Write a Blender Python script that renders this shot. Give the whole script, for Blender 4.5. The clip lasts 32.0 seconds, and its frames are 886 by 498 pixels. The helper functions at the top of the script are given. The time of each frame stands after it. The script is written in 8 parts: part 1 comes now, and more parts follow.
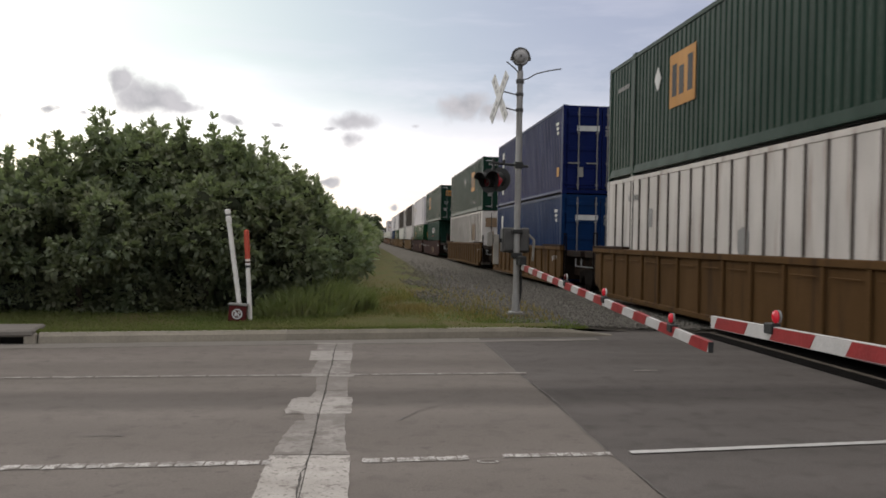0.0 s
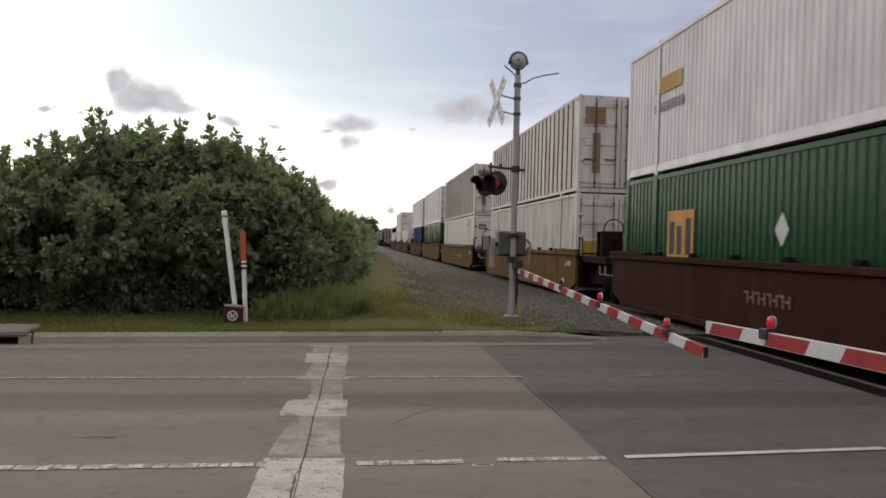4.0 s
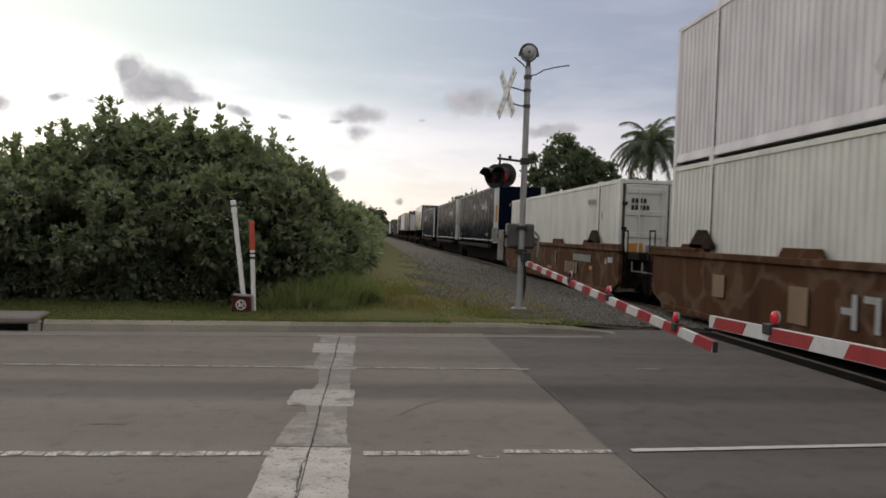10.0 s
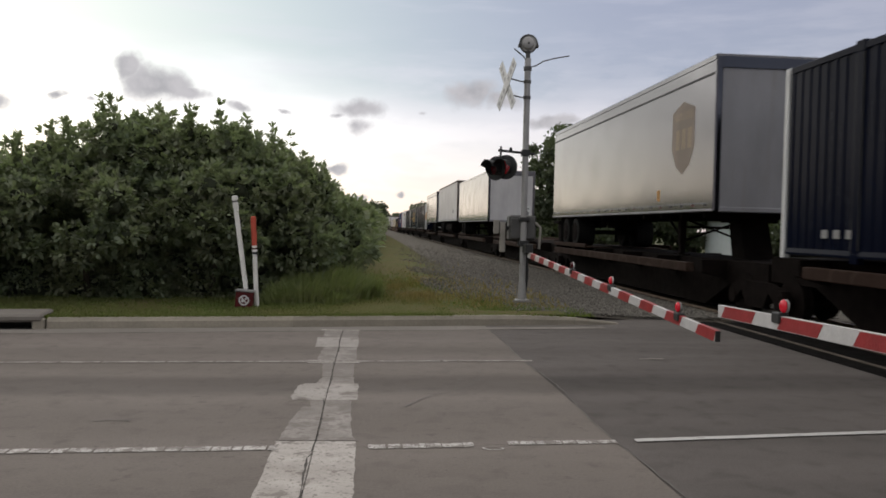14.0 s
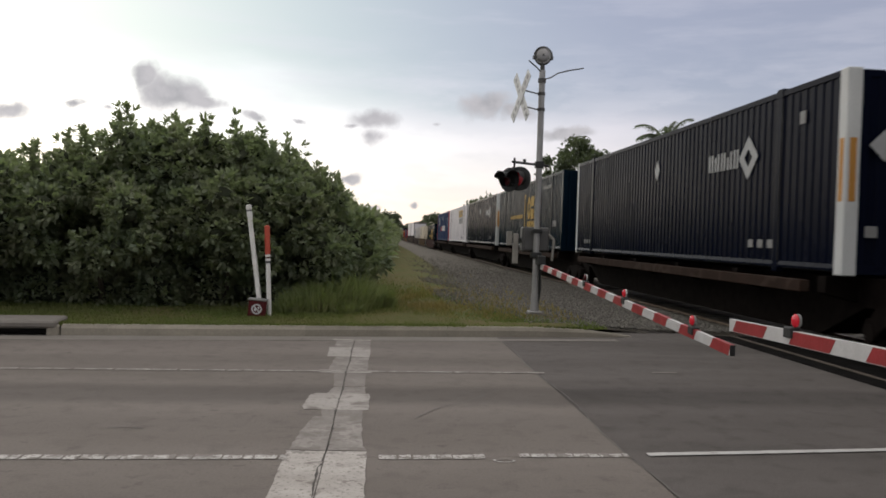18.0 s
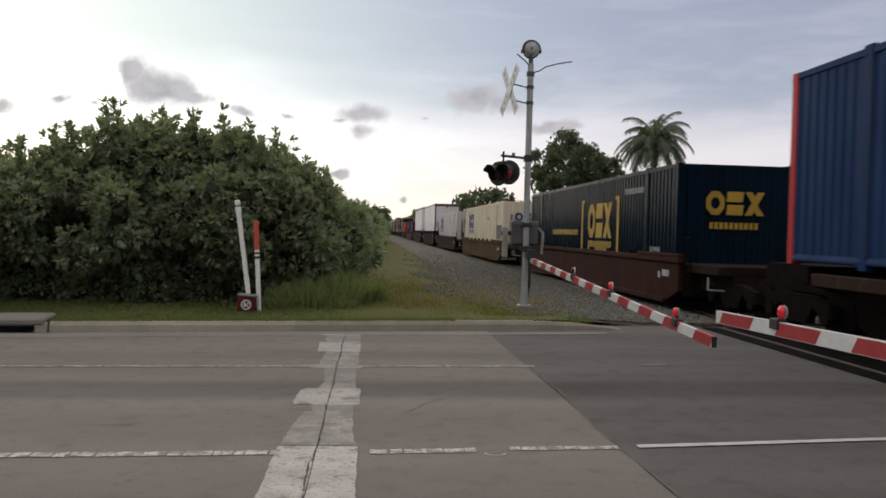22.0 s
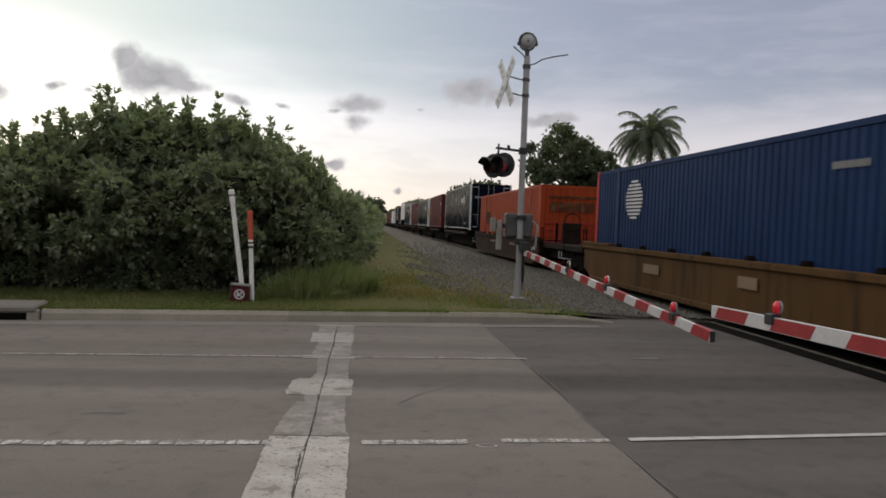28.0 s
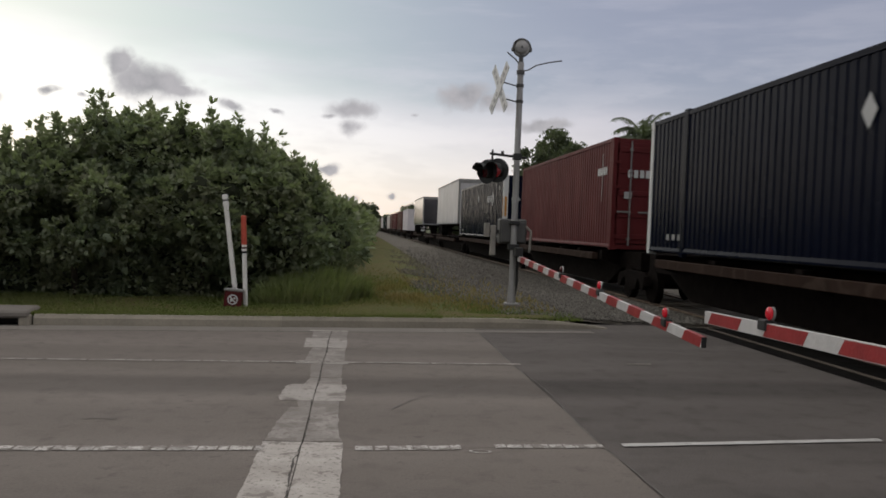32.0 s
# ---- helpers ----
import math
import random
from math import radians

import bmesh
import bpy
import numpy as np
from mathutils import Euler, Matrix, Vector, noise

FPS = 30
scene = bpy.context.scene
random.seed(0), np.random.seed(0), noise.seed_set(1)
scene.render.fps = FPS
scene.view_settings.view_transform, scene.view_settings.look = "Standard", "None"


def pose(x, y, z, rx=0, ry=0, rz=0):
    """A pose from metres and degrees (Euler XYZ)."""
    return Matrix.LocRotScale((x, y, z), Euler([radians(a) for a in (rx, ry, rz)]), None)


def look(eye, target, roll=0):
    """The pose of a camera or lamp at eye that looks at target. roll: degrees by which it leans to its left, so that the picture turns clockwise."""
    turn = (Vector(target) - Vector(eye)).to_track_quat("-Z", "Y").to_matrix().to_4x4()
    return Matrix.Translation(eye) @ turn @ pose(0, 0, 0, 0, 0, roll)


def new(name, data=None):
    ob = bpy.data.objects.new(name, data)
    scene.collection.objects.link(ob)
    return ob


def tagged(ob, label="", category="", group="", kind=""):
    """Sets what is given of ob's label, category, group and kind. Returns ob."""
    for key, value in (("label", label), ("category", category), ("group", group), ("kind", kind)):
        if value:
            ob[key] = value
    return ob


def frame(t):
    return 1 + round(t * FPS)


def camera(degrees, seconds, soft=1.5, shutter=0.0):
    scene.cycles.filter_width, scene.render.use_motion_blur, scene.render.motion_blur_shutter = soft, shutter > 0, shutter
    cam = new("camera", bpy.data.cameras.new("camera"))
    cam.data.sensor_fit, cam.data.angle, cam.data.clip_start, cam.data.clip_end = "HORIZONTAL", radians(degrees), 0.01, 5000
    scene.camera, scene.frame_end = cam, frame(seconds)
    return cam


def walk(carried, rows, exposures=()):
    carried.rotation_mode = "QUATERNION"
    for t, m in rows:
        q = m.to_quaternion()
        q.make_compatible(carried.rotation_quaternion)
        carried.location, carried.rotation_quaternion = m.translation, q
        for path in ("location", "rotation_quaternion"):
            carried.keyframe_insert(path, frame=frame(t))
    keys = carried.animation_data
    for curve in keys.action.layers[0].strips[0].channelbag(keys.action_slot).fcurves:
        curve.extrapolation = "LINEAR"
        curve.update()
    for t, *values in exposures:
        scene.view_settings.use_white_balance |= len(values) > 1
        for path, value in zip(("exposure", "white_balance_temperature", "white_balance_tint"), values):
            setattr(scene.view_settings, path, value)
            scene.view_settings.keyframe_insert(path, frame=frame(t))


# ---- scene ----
cam = camera(56.0, 32.0, soft=1.7, shutter=0.12)
EYE = (0.0, 0.0, 1.6)
# seconds, yaw, pitch, roll: the lens is held in one place and sways a little
walk(cam, [(t, pose(*EYE, 90 + p, r, y)) for t, y, p, r in (
    (0.0, -5.52, -0.67, -1.07), (0.5, -5.62, -0.54, -1.21), (1.0, -5.63, -0.41, -1.15), (1.5, -5.60, -0.61, -1.24),
    (2.0, -5.64, -0.38, -1.51), (2.5, -5.86, -0.76, -1.42), (3.0, -5.53, -0.44, -1.19), (3.5, -5.68, -0.44, -1.43),
    (5.5, -5.83, -0.52, -1.59), (6.0, -5.60, -0.70, -1.71), (6.5, -5.56, -0.98, -1.53), (7.0, -5.59, -1.02, -1.63),
    (7.5, -5.54, -0.73, -1.64), (8.0, -5.53, -0.77, -1.93), (8.5, -5.29, -0.69, -2.14), (9.0, -5.44, -1.06, -2.02),
    (9.5, -5.27, -1.23, -2.02), (10.0, -5.19, -1.04, -2.10), (10.5, -4.78, -0.97, -2.13), (11.0, -5.04, -0.98, -1.82),
    (11.5, -5.30, -1.50, -1.75), (12.0, -5.58, -2.01, -1.40), (12.5, -5.31, -1.98, -1.49), (13.0, -4.95, -1.31, -1.54),
    (13.5, -4.93, -1.35, -1.63), (14.0, -5.07, -1.54, -1.35), (14.5, -4.80, -1.67, -1.35), (16.5, -4.65, -0.86, -1.58),
    (17.0, -4.40, -0.86, -1.95), (17.5, -4.16, -0.74, -1.98), (18.0, -4.18, -0.82, -1.90), (18.5, -4.14, -1.13, -1.64),
    (19.0, -4.42, -1.25, -1.51), (19.5, -4.63, -0.64, -1.27), (20.0, -5.01, -0.72, -1.49), (20.5, -5.20, -0.95, -1.63),
    (21.0, -5.34, -1.09, -1.63), (21.5, -5.08, -0.88, -1.65), (22.0, -4.90, -1.20, -1.51), (22.5, -5.12, -1.65, -1.20),
    (23.0, -4.90, -2.02, -1.24), (23.5, -5.41, -1.54, -1.59), (24.0, -5.24, -1.16, -1.64), (24.5, -5.22, -1.07, -1.69),
    (25.0, -5.33, -1.33, -1.71), (25.5, -5.33, -1.30, -1.78), (27.5, -5.14, -1.54, -2.25), (28.0, -5.30, -1.75, -2.17),
    (28.5, -5.24, -1.71, -2.37), (29.0, -5.18, -1.65, -2.41), (29.5, -5.24, -1.76, -2.32), (30.0, -5.53, -1.48, -2.34),
    (30.5, -5.54, -1.52, -2.36), (31.0, -5.58, -1.63, -2.38), (31.5, -5.75, -1.43, -2.35), (32.0, -5.72, -1.36, -2.27),
)], exposures=[(0.0, 0.0), (3.5, 0.0), (5.5, -0.04), (8.0, -0.09), (9.0, -0.20), (10.0, -0.24), (12.2, -0.26), (13.0, -0.16), (14.0, -0.14), (23.0, -0.13), (24.1, -0.08), (25.0, -0.18), (28.0, -0.32), (32.0, -0.40)])

# ---- world, sun, exposure ----
SUN_AZ, SUN_EL = radians(-34), radians(26)   # clockwise from the track's far direction
SUN_DIR = Vector((math.sin(SUN_AZ) * math.cos(SUN_EL), math.cos(SUN_AZ) * math.cos(SUN_EL), math.sin(SUN_EL)))


def build_world():
    world = bpy.data.worlds.new("overcast_sky")
    scene.world = world
    world.use_nodes = True
    nt = world.node_tree
    nt.nodes.clear()
    N, L = nt.nodes.new, nt.links.new
    out = N("ShaderNodeOutputWorld")
    sky = N("ShaderNodeTexSky")
    sky.sky_type, sky.sun_disc = "NISHITA", False
    sky.sun_elevation, sky.sun_rotation = SUN_EL, SUN_AZ
    bg_sky = N("ShaderNodeBackground")
    bg_sky.inputs["Strength"].default_value = 0.05
    L(sky.outputs[0], bg_sky.inputs["Color"])
    co = N("ShaderNodeTexCoord")

    def val(op, a, b=None, c=None, clamp=False):
        n = N("ShaderNodeMath")
        n.operation, n.use_clamp = op, clamp
        for i, v in enumerate((a, b, c)):
            if v is None:
                continue
            if isinstance(v, (int, float)):
                n.inputs[i].default_value = v
            else:
                L(v, n.inputs[i])
        return n.outputs[0]

    def vec(op, a, b):
        n = N("ShaderNodeVectorMath")
        n.operation = op
        for i, v in enumerate((a, b)):
            if isinstance(v, (tuple, Vector)):
                n.inputs[i].default_value = v
            else:
                L(v, n.inputs[i])
        return n

    def mix(fac, a, b):
        n = N("ShaderNodeMix")
        n.data_type = "RGBA"
        for k, v in ((0, fac), (6, a), (7, b)):
            if isinstance(v, tuple):
                n.inputs[k].default_value = (*v, 1)
            elif isinstance(v, (int, float)):
                n.inputs[k].default_value = v
            else:
                L(v, n.inputs[k])
        return n.outputs[2]

    d = co.outputs["Generated"]
    sep = N("ShaderNodeSeparateXYZ")
    L(d, sep.inputs[0])
    z = val("MAXIMUM", sep.outputs[2], 0.0)
    # one veil of cloud: white towards the hidden sun, grey-blue away from it, paler again overhead
    def smooth(value, lo, hi):
        n = N("ShaderNodeMapRange")
        n.interpolation_type = "SMOOTHSTEP"
        n.inputs["From Min"].default_value, n.inputs["From Max"].default_value = lo, hi
        L(value, n.inputs["Value"])
        return n.outputs[0]

    toward = vec("DOT_PRODUCT", d, GLOW_DIR).outputs["Value"]
    wob = N("ShaderNodeTexNoise")
    wob.inputs["Scale"].default_value, wob.inputs["Detail"].default_value = 2.6, 6
    L(vec("MULTIPLY", d, (1.0, 1.0, 4.0)).outputs["Vector"], wob.inputs["Vector"])
    # the veil's lower edge sinks away from the hidden sun
    zz = val("ADD", z, val("MULTIPLY", val("SUBTRACT", wob.outputs["Fac"], 0.5), 0.16))
    zz = val("ADD", zz, val("MULTIPLY", sep.outputs[0], 0.07))
    above = mix(smooth(sep.outputs[0], -0.30, 0.30), SKY_TOP, SKY_RIGHT)
    below = mix(smooth(toward, 0.72, 0.97), SKY_LOW, SKY_LOW_SUN)
    below = mix(val("MULTIPLY", smooth(toward, 0.90, 0.99), 0.9), below, SKY_GLOW)
    veil = mix(smooth(zz, 0.105, 0.205), below, above)
    veil = mix(smooth(z, 0.30, 0.62), veil, SKY_OVER)
    # soft streaks of the veil
    squash = vec("MULTIPLY", d, (1.0, 1.0, 7.0)).outputs["Vector"]
    n1 = N("ShaderNodeTexNoise")
    n1.inputs["Scale"].default_value, n1.inputs["Detail"].default_value = 5.2, 8
    n1.inputs["Roughness"].default_value = 0.58
    L(squash, n1.inputs["Vector"])
    veil = mix(val("MULTIPLY", smooth(n1.outputs["Fac"], 0.46, 0.68), 0.28), veil, SKY_STREAK)
    # low mottled banks, grey-pink, broken by pale gaps
    n4 = N("ShaderNodeTexNoise")
    n4.inputs["Scale"].default_value, n4.inputs["Detail"].default_value = 9.0, 9
    n4.inputs["Roughness"].default_value = 0.62
    L(vec("MULTIPLY", d, (1.0, 1.0, 3.4)).outputs["Vector"], n4.inputs["Vector"])
    bank = val("MULTIPLY", smooth(n4.outputs["Fac"], 0.48, 0.62), val("SUBTRACT", 1.0, smooth(z, 0.10, 0.26)))
    veil = mix(val("MULTIPLY", bank, 0.38), veil, SKY_BANK)
    # small grey cumulus scraps, each with a ragged edge
    n2 = N("ShaderNodeTexNoise")
    n2.inputs["Scale"].default_value, n2.inputs["Detail"].default_value = 24.0, 8
    n2.inputs["Roughness"].default_value = 0.6
    L(d, n2.inputs["Vector"])
    warp = N("ShaderNodeTexNoise")
    warp.inputs["Scale"].default_value, warp.inputs["Detail"].default_value = 22.0, 5
    L(d, warp.inputs["Vector"])
    bent = vec("ADD", d, vec("MULTIPLY", vec("SUBTRACT", warp.outputs["Color"], (0.5, 0.5, 0.5)).outputs["Vector"], (0.055, 0.055, 0.030)).outputs["Vector"]).outputs["Vector"]
    total = None
    for az, el, wide, tall, weight in SCRAPS:
        a, e = radians(az), radians(el)
        c = Vector((math.sin(a) * math.cos(e), math.cos(a) * math.cos(e), math.sin(e)))
        right = Vector((math.cos(a), -math.sin(a), 0))
        up = right.cross(c)
        u = val("DIVIDE", vec("DOT_PRODUCT", bent, right).outputs["Value"], wide)
        v = val("DIVIDE", val("SUBTRACT", vec("DOT_PRODUCT", bent, up).outputs["Value"], 0.0), tall)
        r = val("ADD", val("MULTIPLY", u, u), val("MULTIPLY", v, v))
        front = val("GREATER_THAN", vec("DOT_PRODUCT", d, c).outputs["Value"], 0.0)
        m = val("MULTIPLY", val("SUBTRACT", weight, val("POWER", r, 0.5)), front)
        total = m if total is None else val("MAXIMUM", total, m)
    puff = val("ADD", total, val("MULTIPLY", val("SUBTRACT", n2.outputs["Fac"], 0.5), 1.5))
    cloud = smooth(puff, 0.0, 0.75)
    near = N("ShaderNodeMapRange")
    near.inputs["From Min"].default_value, near.inputs["From Max"].default_value = -0.7, 0.1
    L(total, near.inputs["Value"])
    cloud = val("MULTIPLY", val("MULTIPLY", cloud, near.outputs[0], clamp=True), 0.94)
    bg = N("ShaderNodeBackground")
    L(veil, bg.inputs["Color"])
    bg.inputs["Strength"].default_value = SKY_POWER
    add = N("ShaderNodeAddShader")
    L(bg_sky.outputs[0], add.inputs[0])
    L(bg.outputs[0], add.inputs[1])
    bg_cloud = N("ShaderNodeBackground")
    L(mix(smooth(n2.outputs["Fac"], 0.35, 0.65), SKY_SCRAP, SKY_SCRAP_LIT), bg_cloud.inputs["Color"])
    over = N("ShaderNodeMixShader")
    L(cloud, over.inputs[0])
    L(add.outputs[0], over.inputs[1])
    L(bg_cloud.outputs[0], over.inputs[2])
    L(over.outputs[0], out.inputs["Surface"])


SKY_LOW = (0.70, 0.60, 0.64)
SKY_RIGHT = (0.278, 0.263, 0.328)
SKY_LOW_SUN = (0.90, 0.83, 0.84)
SKY_TOP = (0.475, 0.54, 0.48)
SKY_GLOW = (1.02, 1.00, 0.98)
SKY_STREAK = (0.55, 0.50, 0.54)
SKY_BANK = (0.60, 0.535, 0.575)
SKY_OVER = (1.42, 1.36, 1.28)
SKY_SCRAP = (0.43, 0.425, 0.455)
SKY_SCRAP_LIT = (0.60, 0.58, 0.61)
SKY_POWER = 0.96
_a, _e = radians(-27), radians(8)
GLOW_DIR = Vector((math.sin(_a) * math.cos(_e), math.cos(_a) * math.cos(_e), math.sin(_e)))
# azimuth from the track, elevation, half width, half height (radians of the view), weight
SCRAPS = [(-14.0, 8.7, 0.056, 0.025, 1.1), (-15.9, 9.6, 0.020, 0.020, 1.1), (-12.2, 8.2, 0.040, 0.014, 1.0), (-23.6, 7.0, 0.034, 0.016, 0.9), (-19.7, 7.6, 0.018, 0.009, 0.95),
          (-18.0, 7.5, 0.014, 0.007, 0.6), (-8.4, 7.6, 0.028, 0.009, 0.85), (-5.6, 7.5, 0.016, 0.006, 0.7), (-0.9, 7.8, 0.056, 0.016, 0.85), (-0.8, 6.7, 0.036, 0.013, 0.7), (-2.6, 7.4, 0.03, 0.009, 0.7), (-3.6, 11.2, 0.026, 0.010, 0.12),
          (6.9, 9.0, 0.042, 0.018, 0.95), (9.1, 8.6, 0.042, 0.013, 0.9), (12.3, 7.2, 0.042, 0.011, 0.95), (3.5, 7.6, 0.016, 0.006, 0.5), (-2.2, 3.8, 0.018, 0.009, 1.1),
          (-1.1, 1.8, 0.014, 0.006, 1.0), (2.0, 2.2, 0.011, 0.006, 1.0), (5.0, 4.4, 0.05, 0.008, 0.15), (-40, 12, 0.09, 0.03, 1.0), (44, 14, 0.10, 0.03, 1.0)]
build_world()
sun = new("sun", bpy.data.lights.new("sun", "SUN"))
sun.data.energy, sun.data.angle, sun.data.color = 0.5, radians(40), (1.0, 0.96, 0.9)
sun.matrix_world = look((0, 0, 50), Vector((0, 0, 50)) - SUN_DIR)


# ---- materials ----
def material(name, base, rough=0.7, metal=0.0, vary=0.25, scale=3.0, fine=40.0, bump=0.15, second=None, streak=None, spec=0.4, island=0.0, objrand=0.0, dirt=None, dirt_amount=0.0):
    """A procedural surface: coarse stains, fine grain and relief. second: a stain's colour; streak: (x, y, z) stretch of the stains."""
    m = bpy.data.materials.new(name)
    m.use_nodes = True
    nt = m.node_tree
    N, L = nt.nodes.new, nt.links.new
    b = nt.nodes["Principled BSDF"]
    b.inputs["Roughness"].default_value, b.inputs["Metallic"].default_value = rough, metal
    b.inputs["Specular IOR Level"].default_value = spec
    co = N("ShaderNodeTexCoord")
    mp = N("ShaderNodeMapping")
    mp.inputs["Scale"].default_value = streak or (1, 1, 1)
    L(co.outputs["Object"], mp.inputs[0])
    n1 = N("ShaderNodeTexNoise")
    n1.inputs["Scale"].default_value, n1.inputs["Detail"].default_value = scale, 6
    L(mp.outputs[0], n1.inputs["Vector"])
    n2 = N("ShaderNodeTexNoise")
    n2.inputs["Scale"].default_value, n2.inputs["Detail"].default_value = fine, 4
    L(co.outputs["Object"], n2.inputs["Vector"])
    ramp = N("ShaderNodeMapRange")
    ramp.inputs["From Min"].default_value, ramp.inputs["From Max"].default_value = 0.35, 0.68
    L(n1.outputs["Fac"], ramp.inputs["Value"])
    dark = tuple(c * (1 - vary) for c in base) if second is None else second

    def mix(fac, a, c, blend="MIX"):
        n = N("ShaderNodeMix")
        n.data_type, n.blend_type = "RGBA", blend
        for k, v in ((0, fac), (6, a), (7, c)):
            if isinstance(v, tuple):
                n.inputs[k].default_value = (*v, 1)
            elif isinstance(v, (int, float)):
                n.inputs[k].default_value = v
            else:
                L(v, n.inputs[k])
        return n.outputs[2]

    col = mix(ramp.outputs[0], base, dark)
    grain = N("ShaderNodeMapRange")
    grain.inputs["To Min"].default_value, grain.inputs["To Max"].default_value = 1 - vary * 0.7, 1 + vary * 0.7
    L(n2.outputs["Fac"], grain.inputs["Value"])
    hsv = N("ShaderNodeHueSaturation")
    L(grain.outputs[0], hsv.inputs["Value"])
    L(col, hsv.inputs["Color"])
    col = hsv.outputs[0]
    for amount, node, socket in ((island, "ShaderNodeNewGeometry", "Random Per Island"), (objrand, "ShaderNodeObjectInfo", "Random")):
        if amount:
            g = N(node)
            r = N("ShaderNodeMapRange")
            r.inputs["To Min"].default_value, r.inputs["To Max"].default_value = 1 - amount, 1 + amount
            L(g.outputs[socket], r.inputs["Value"])
            h = N("ShaderNodeHueSaturation")
            L(r.outputs[0], h.inputs["Value"])
            L(col, h.inputs["Color"])
            col = h.outputs[0]
    if dirt:
        n3 = N("ShaderNodeTexNoise")
        n3.inputs["Scale"].default_value, n3.inputs["Detail"].default_value = 1.3, 8
        mp3 = N("ShaderNodeMapping")
        mp3.inputs["Scale"].default_value = (3.0, 3.0, 0.35)
        L(co.outputs["Object"], mp3.inputs[0])
        L(mp3.outputs[0], n3.inputs["Vector"])
        r3 = N("ShaderNodeMapRange")
        r3.inputs["From Min"].default_value, r3.inputs["From Max"].default_value = 0.52, 0.75
        r3.inputs["To Max"].default_value = dirt_amount
        L(n3.outputs["Fac"], r3.inputs["Value"])
        col = mix(r3.outputs[0], col, dirt)
    L(col, b.inputs["Base Color"])
    rr = N("ShaderNodeMapRange")
    rr.inputs["To Min"].default_value, rr.inputs["To Max"].default_value = max(0.05, rough - 0.12), min(1, rough + 0.12)
    L(n1.outputs["Fac"], rr.inputs["Value"])
    L(rr.outputs[0], b.inputs["Roughness"])
    if bump:
        bp = N("ShaderNodeBump")
        bp.inputs["Strength"].default_value, bp.inputs["Distance"].default_value = bump, 0.02
        L(n2.outputs["Fac"], bp.inputs["Height"])
        L(bp.outputs[0], b.inputs["Normal"])
    return m


def wheel_paths(m, bands):
    """Darker tyre-polished bands along the lanes of a road material: (offset from the lane origin, half width, strength)."""
    nt = m.node_tree
    N, L = nt.nodes.new, nt.links.new
    b = nt.nodes["Principled BSDF"]
    col = b.inputs["Base Color"].links[0].from_socket
    co = N("ShaderNodeTexCoord")
    wob = N("ShaderNodeTexNoise")
    wob.inputs["Scale"].default_value = 1.1
    L(co.outputs["Object"], wob.inputs["Vector"])
    sep = N("ShaderNodeSeparateXYZ")
    L(co.outputs["Object"], sep.inputs[0])

    def val(op, a, c):
        n = N("ShaderNodeMath")
        n.operation = op
        for i, v in enumerate((a, c)):
            if isinstance(v, (int, float)):
                n.inputs[i].default_value = v
            else:
                L(v, n.inputs[i])
        return n.outputs[0]
    q = val("SUBTRACT", sep.outputs[1], val("MULTIPLY", sep.outputs[0], 0.06))
    q = val("ADD", q, val("MULTIPLY", val("SUBTRACT", wob.outputs["Fac"], 0.5), 0.35))
    dark = None
    for at, half, strength in bands:
        r = N("ShaderNodeMapRange")
        r.interpolation_type = "SMOOTHSTEP"
        r.inputs["From Min"].default_value, r.inputs["From Max"].default_value = half, half * 0.3
        r.inputs["To Max"].default_value = strength
        L(val("ABSOLUTE", val("SUBTRACT", q, at), 0.0), r.inputs["Value"])
        dark = r.outputs[0] if dark is None else val("MAXIMUM", dark, r.outputs[0])
    h = N("ShaderNodeHueSaturation")
    L(val("SUBTRACT", 1.0, dark), h.inputs["Value"])
    L(col, h.inputs["Color"])
    L(h.outputs[0], b.inputs["Base Color"])
    return m


def leaf_material(name, base, second, scale=1.2):
    m = material(name, base, rough=0.62, vary=0.25, scale=scale, fine=12, bump=0, second=second, spec=0.20, island=0.18)
    nt = m.node_tree
    b = nt.nodes["Principled BSDF"]
    out = nt.nodes["Material Output"]
    tr = nt.nodes.new("ShaderNodeBsdfTranslucent")
    tr.inputs["Color"].default_value = (base[0] * 1.5, base[1] * 1.65, base[2] * 0.9, 1)
    mx = nt.nodes.new("ShaderNodeMixShader")
    mx.inputs[0].default_value = 0.38
    nt.links.new(b.outputs[0], mx.inputs[1])
    nt.links.new(tr.outputs[0], mx.inputs[2])
    nt.links.new(mx.outputs[0], out.inputs["Surface"])
    return m


def glow_material(name, color, strength):
    m = bpy.data.materials.new(name)
    m.use_nodes = True
    b = m.node_tree.nodes["Principled BSDF"]
    b.inputs["Base Color"].default_value = (*color, 1)
    b.inputs["Emission Color"].default_value = (*color, 1)
    b.inputs["Emission Strength"].default_value = strength
    b.inputs["Roughness"].default_value = 0.2
    return m


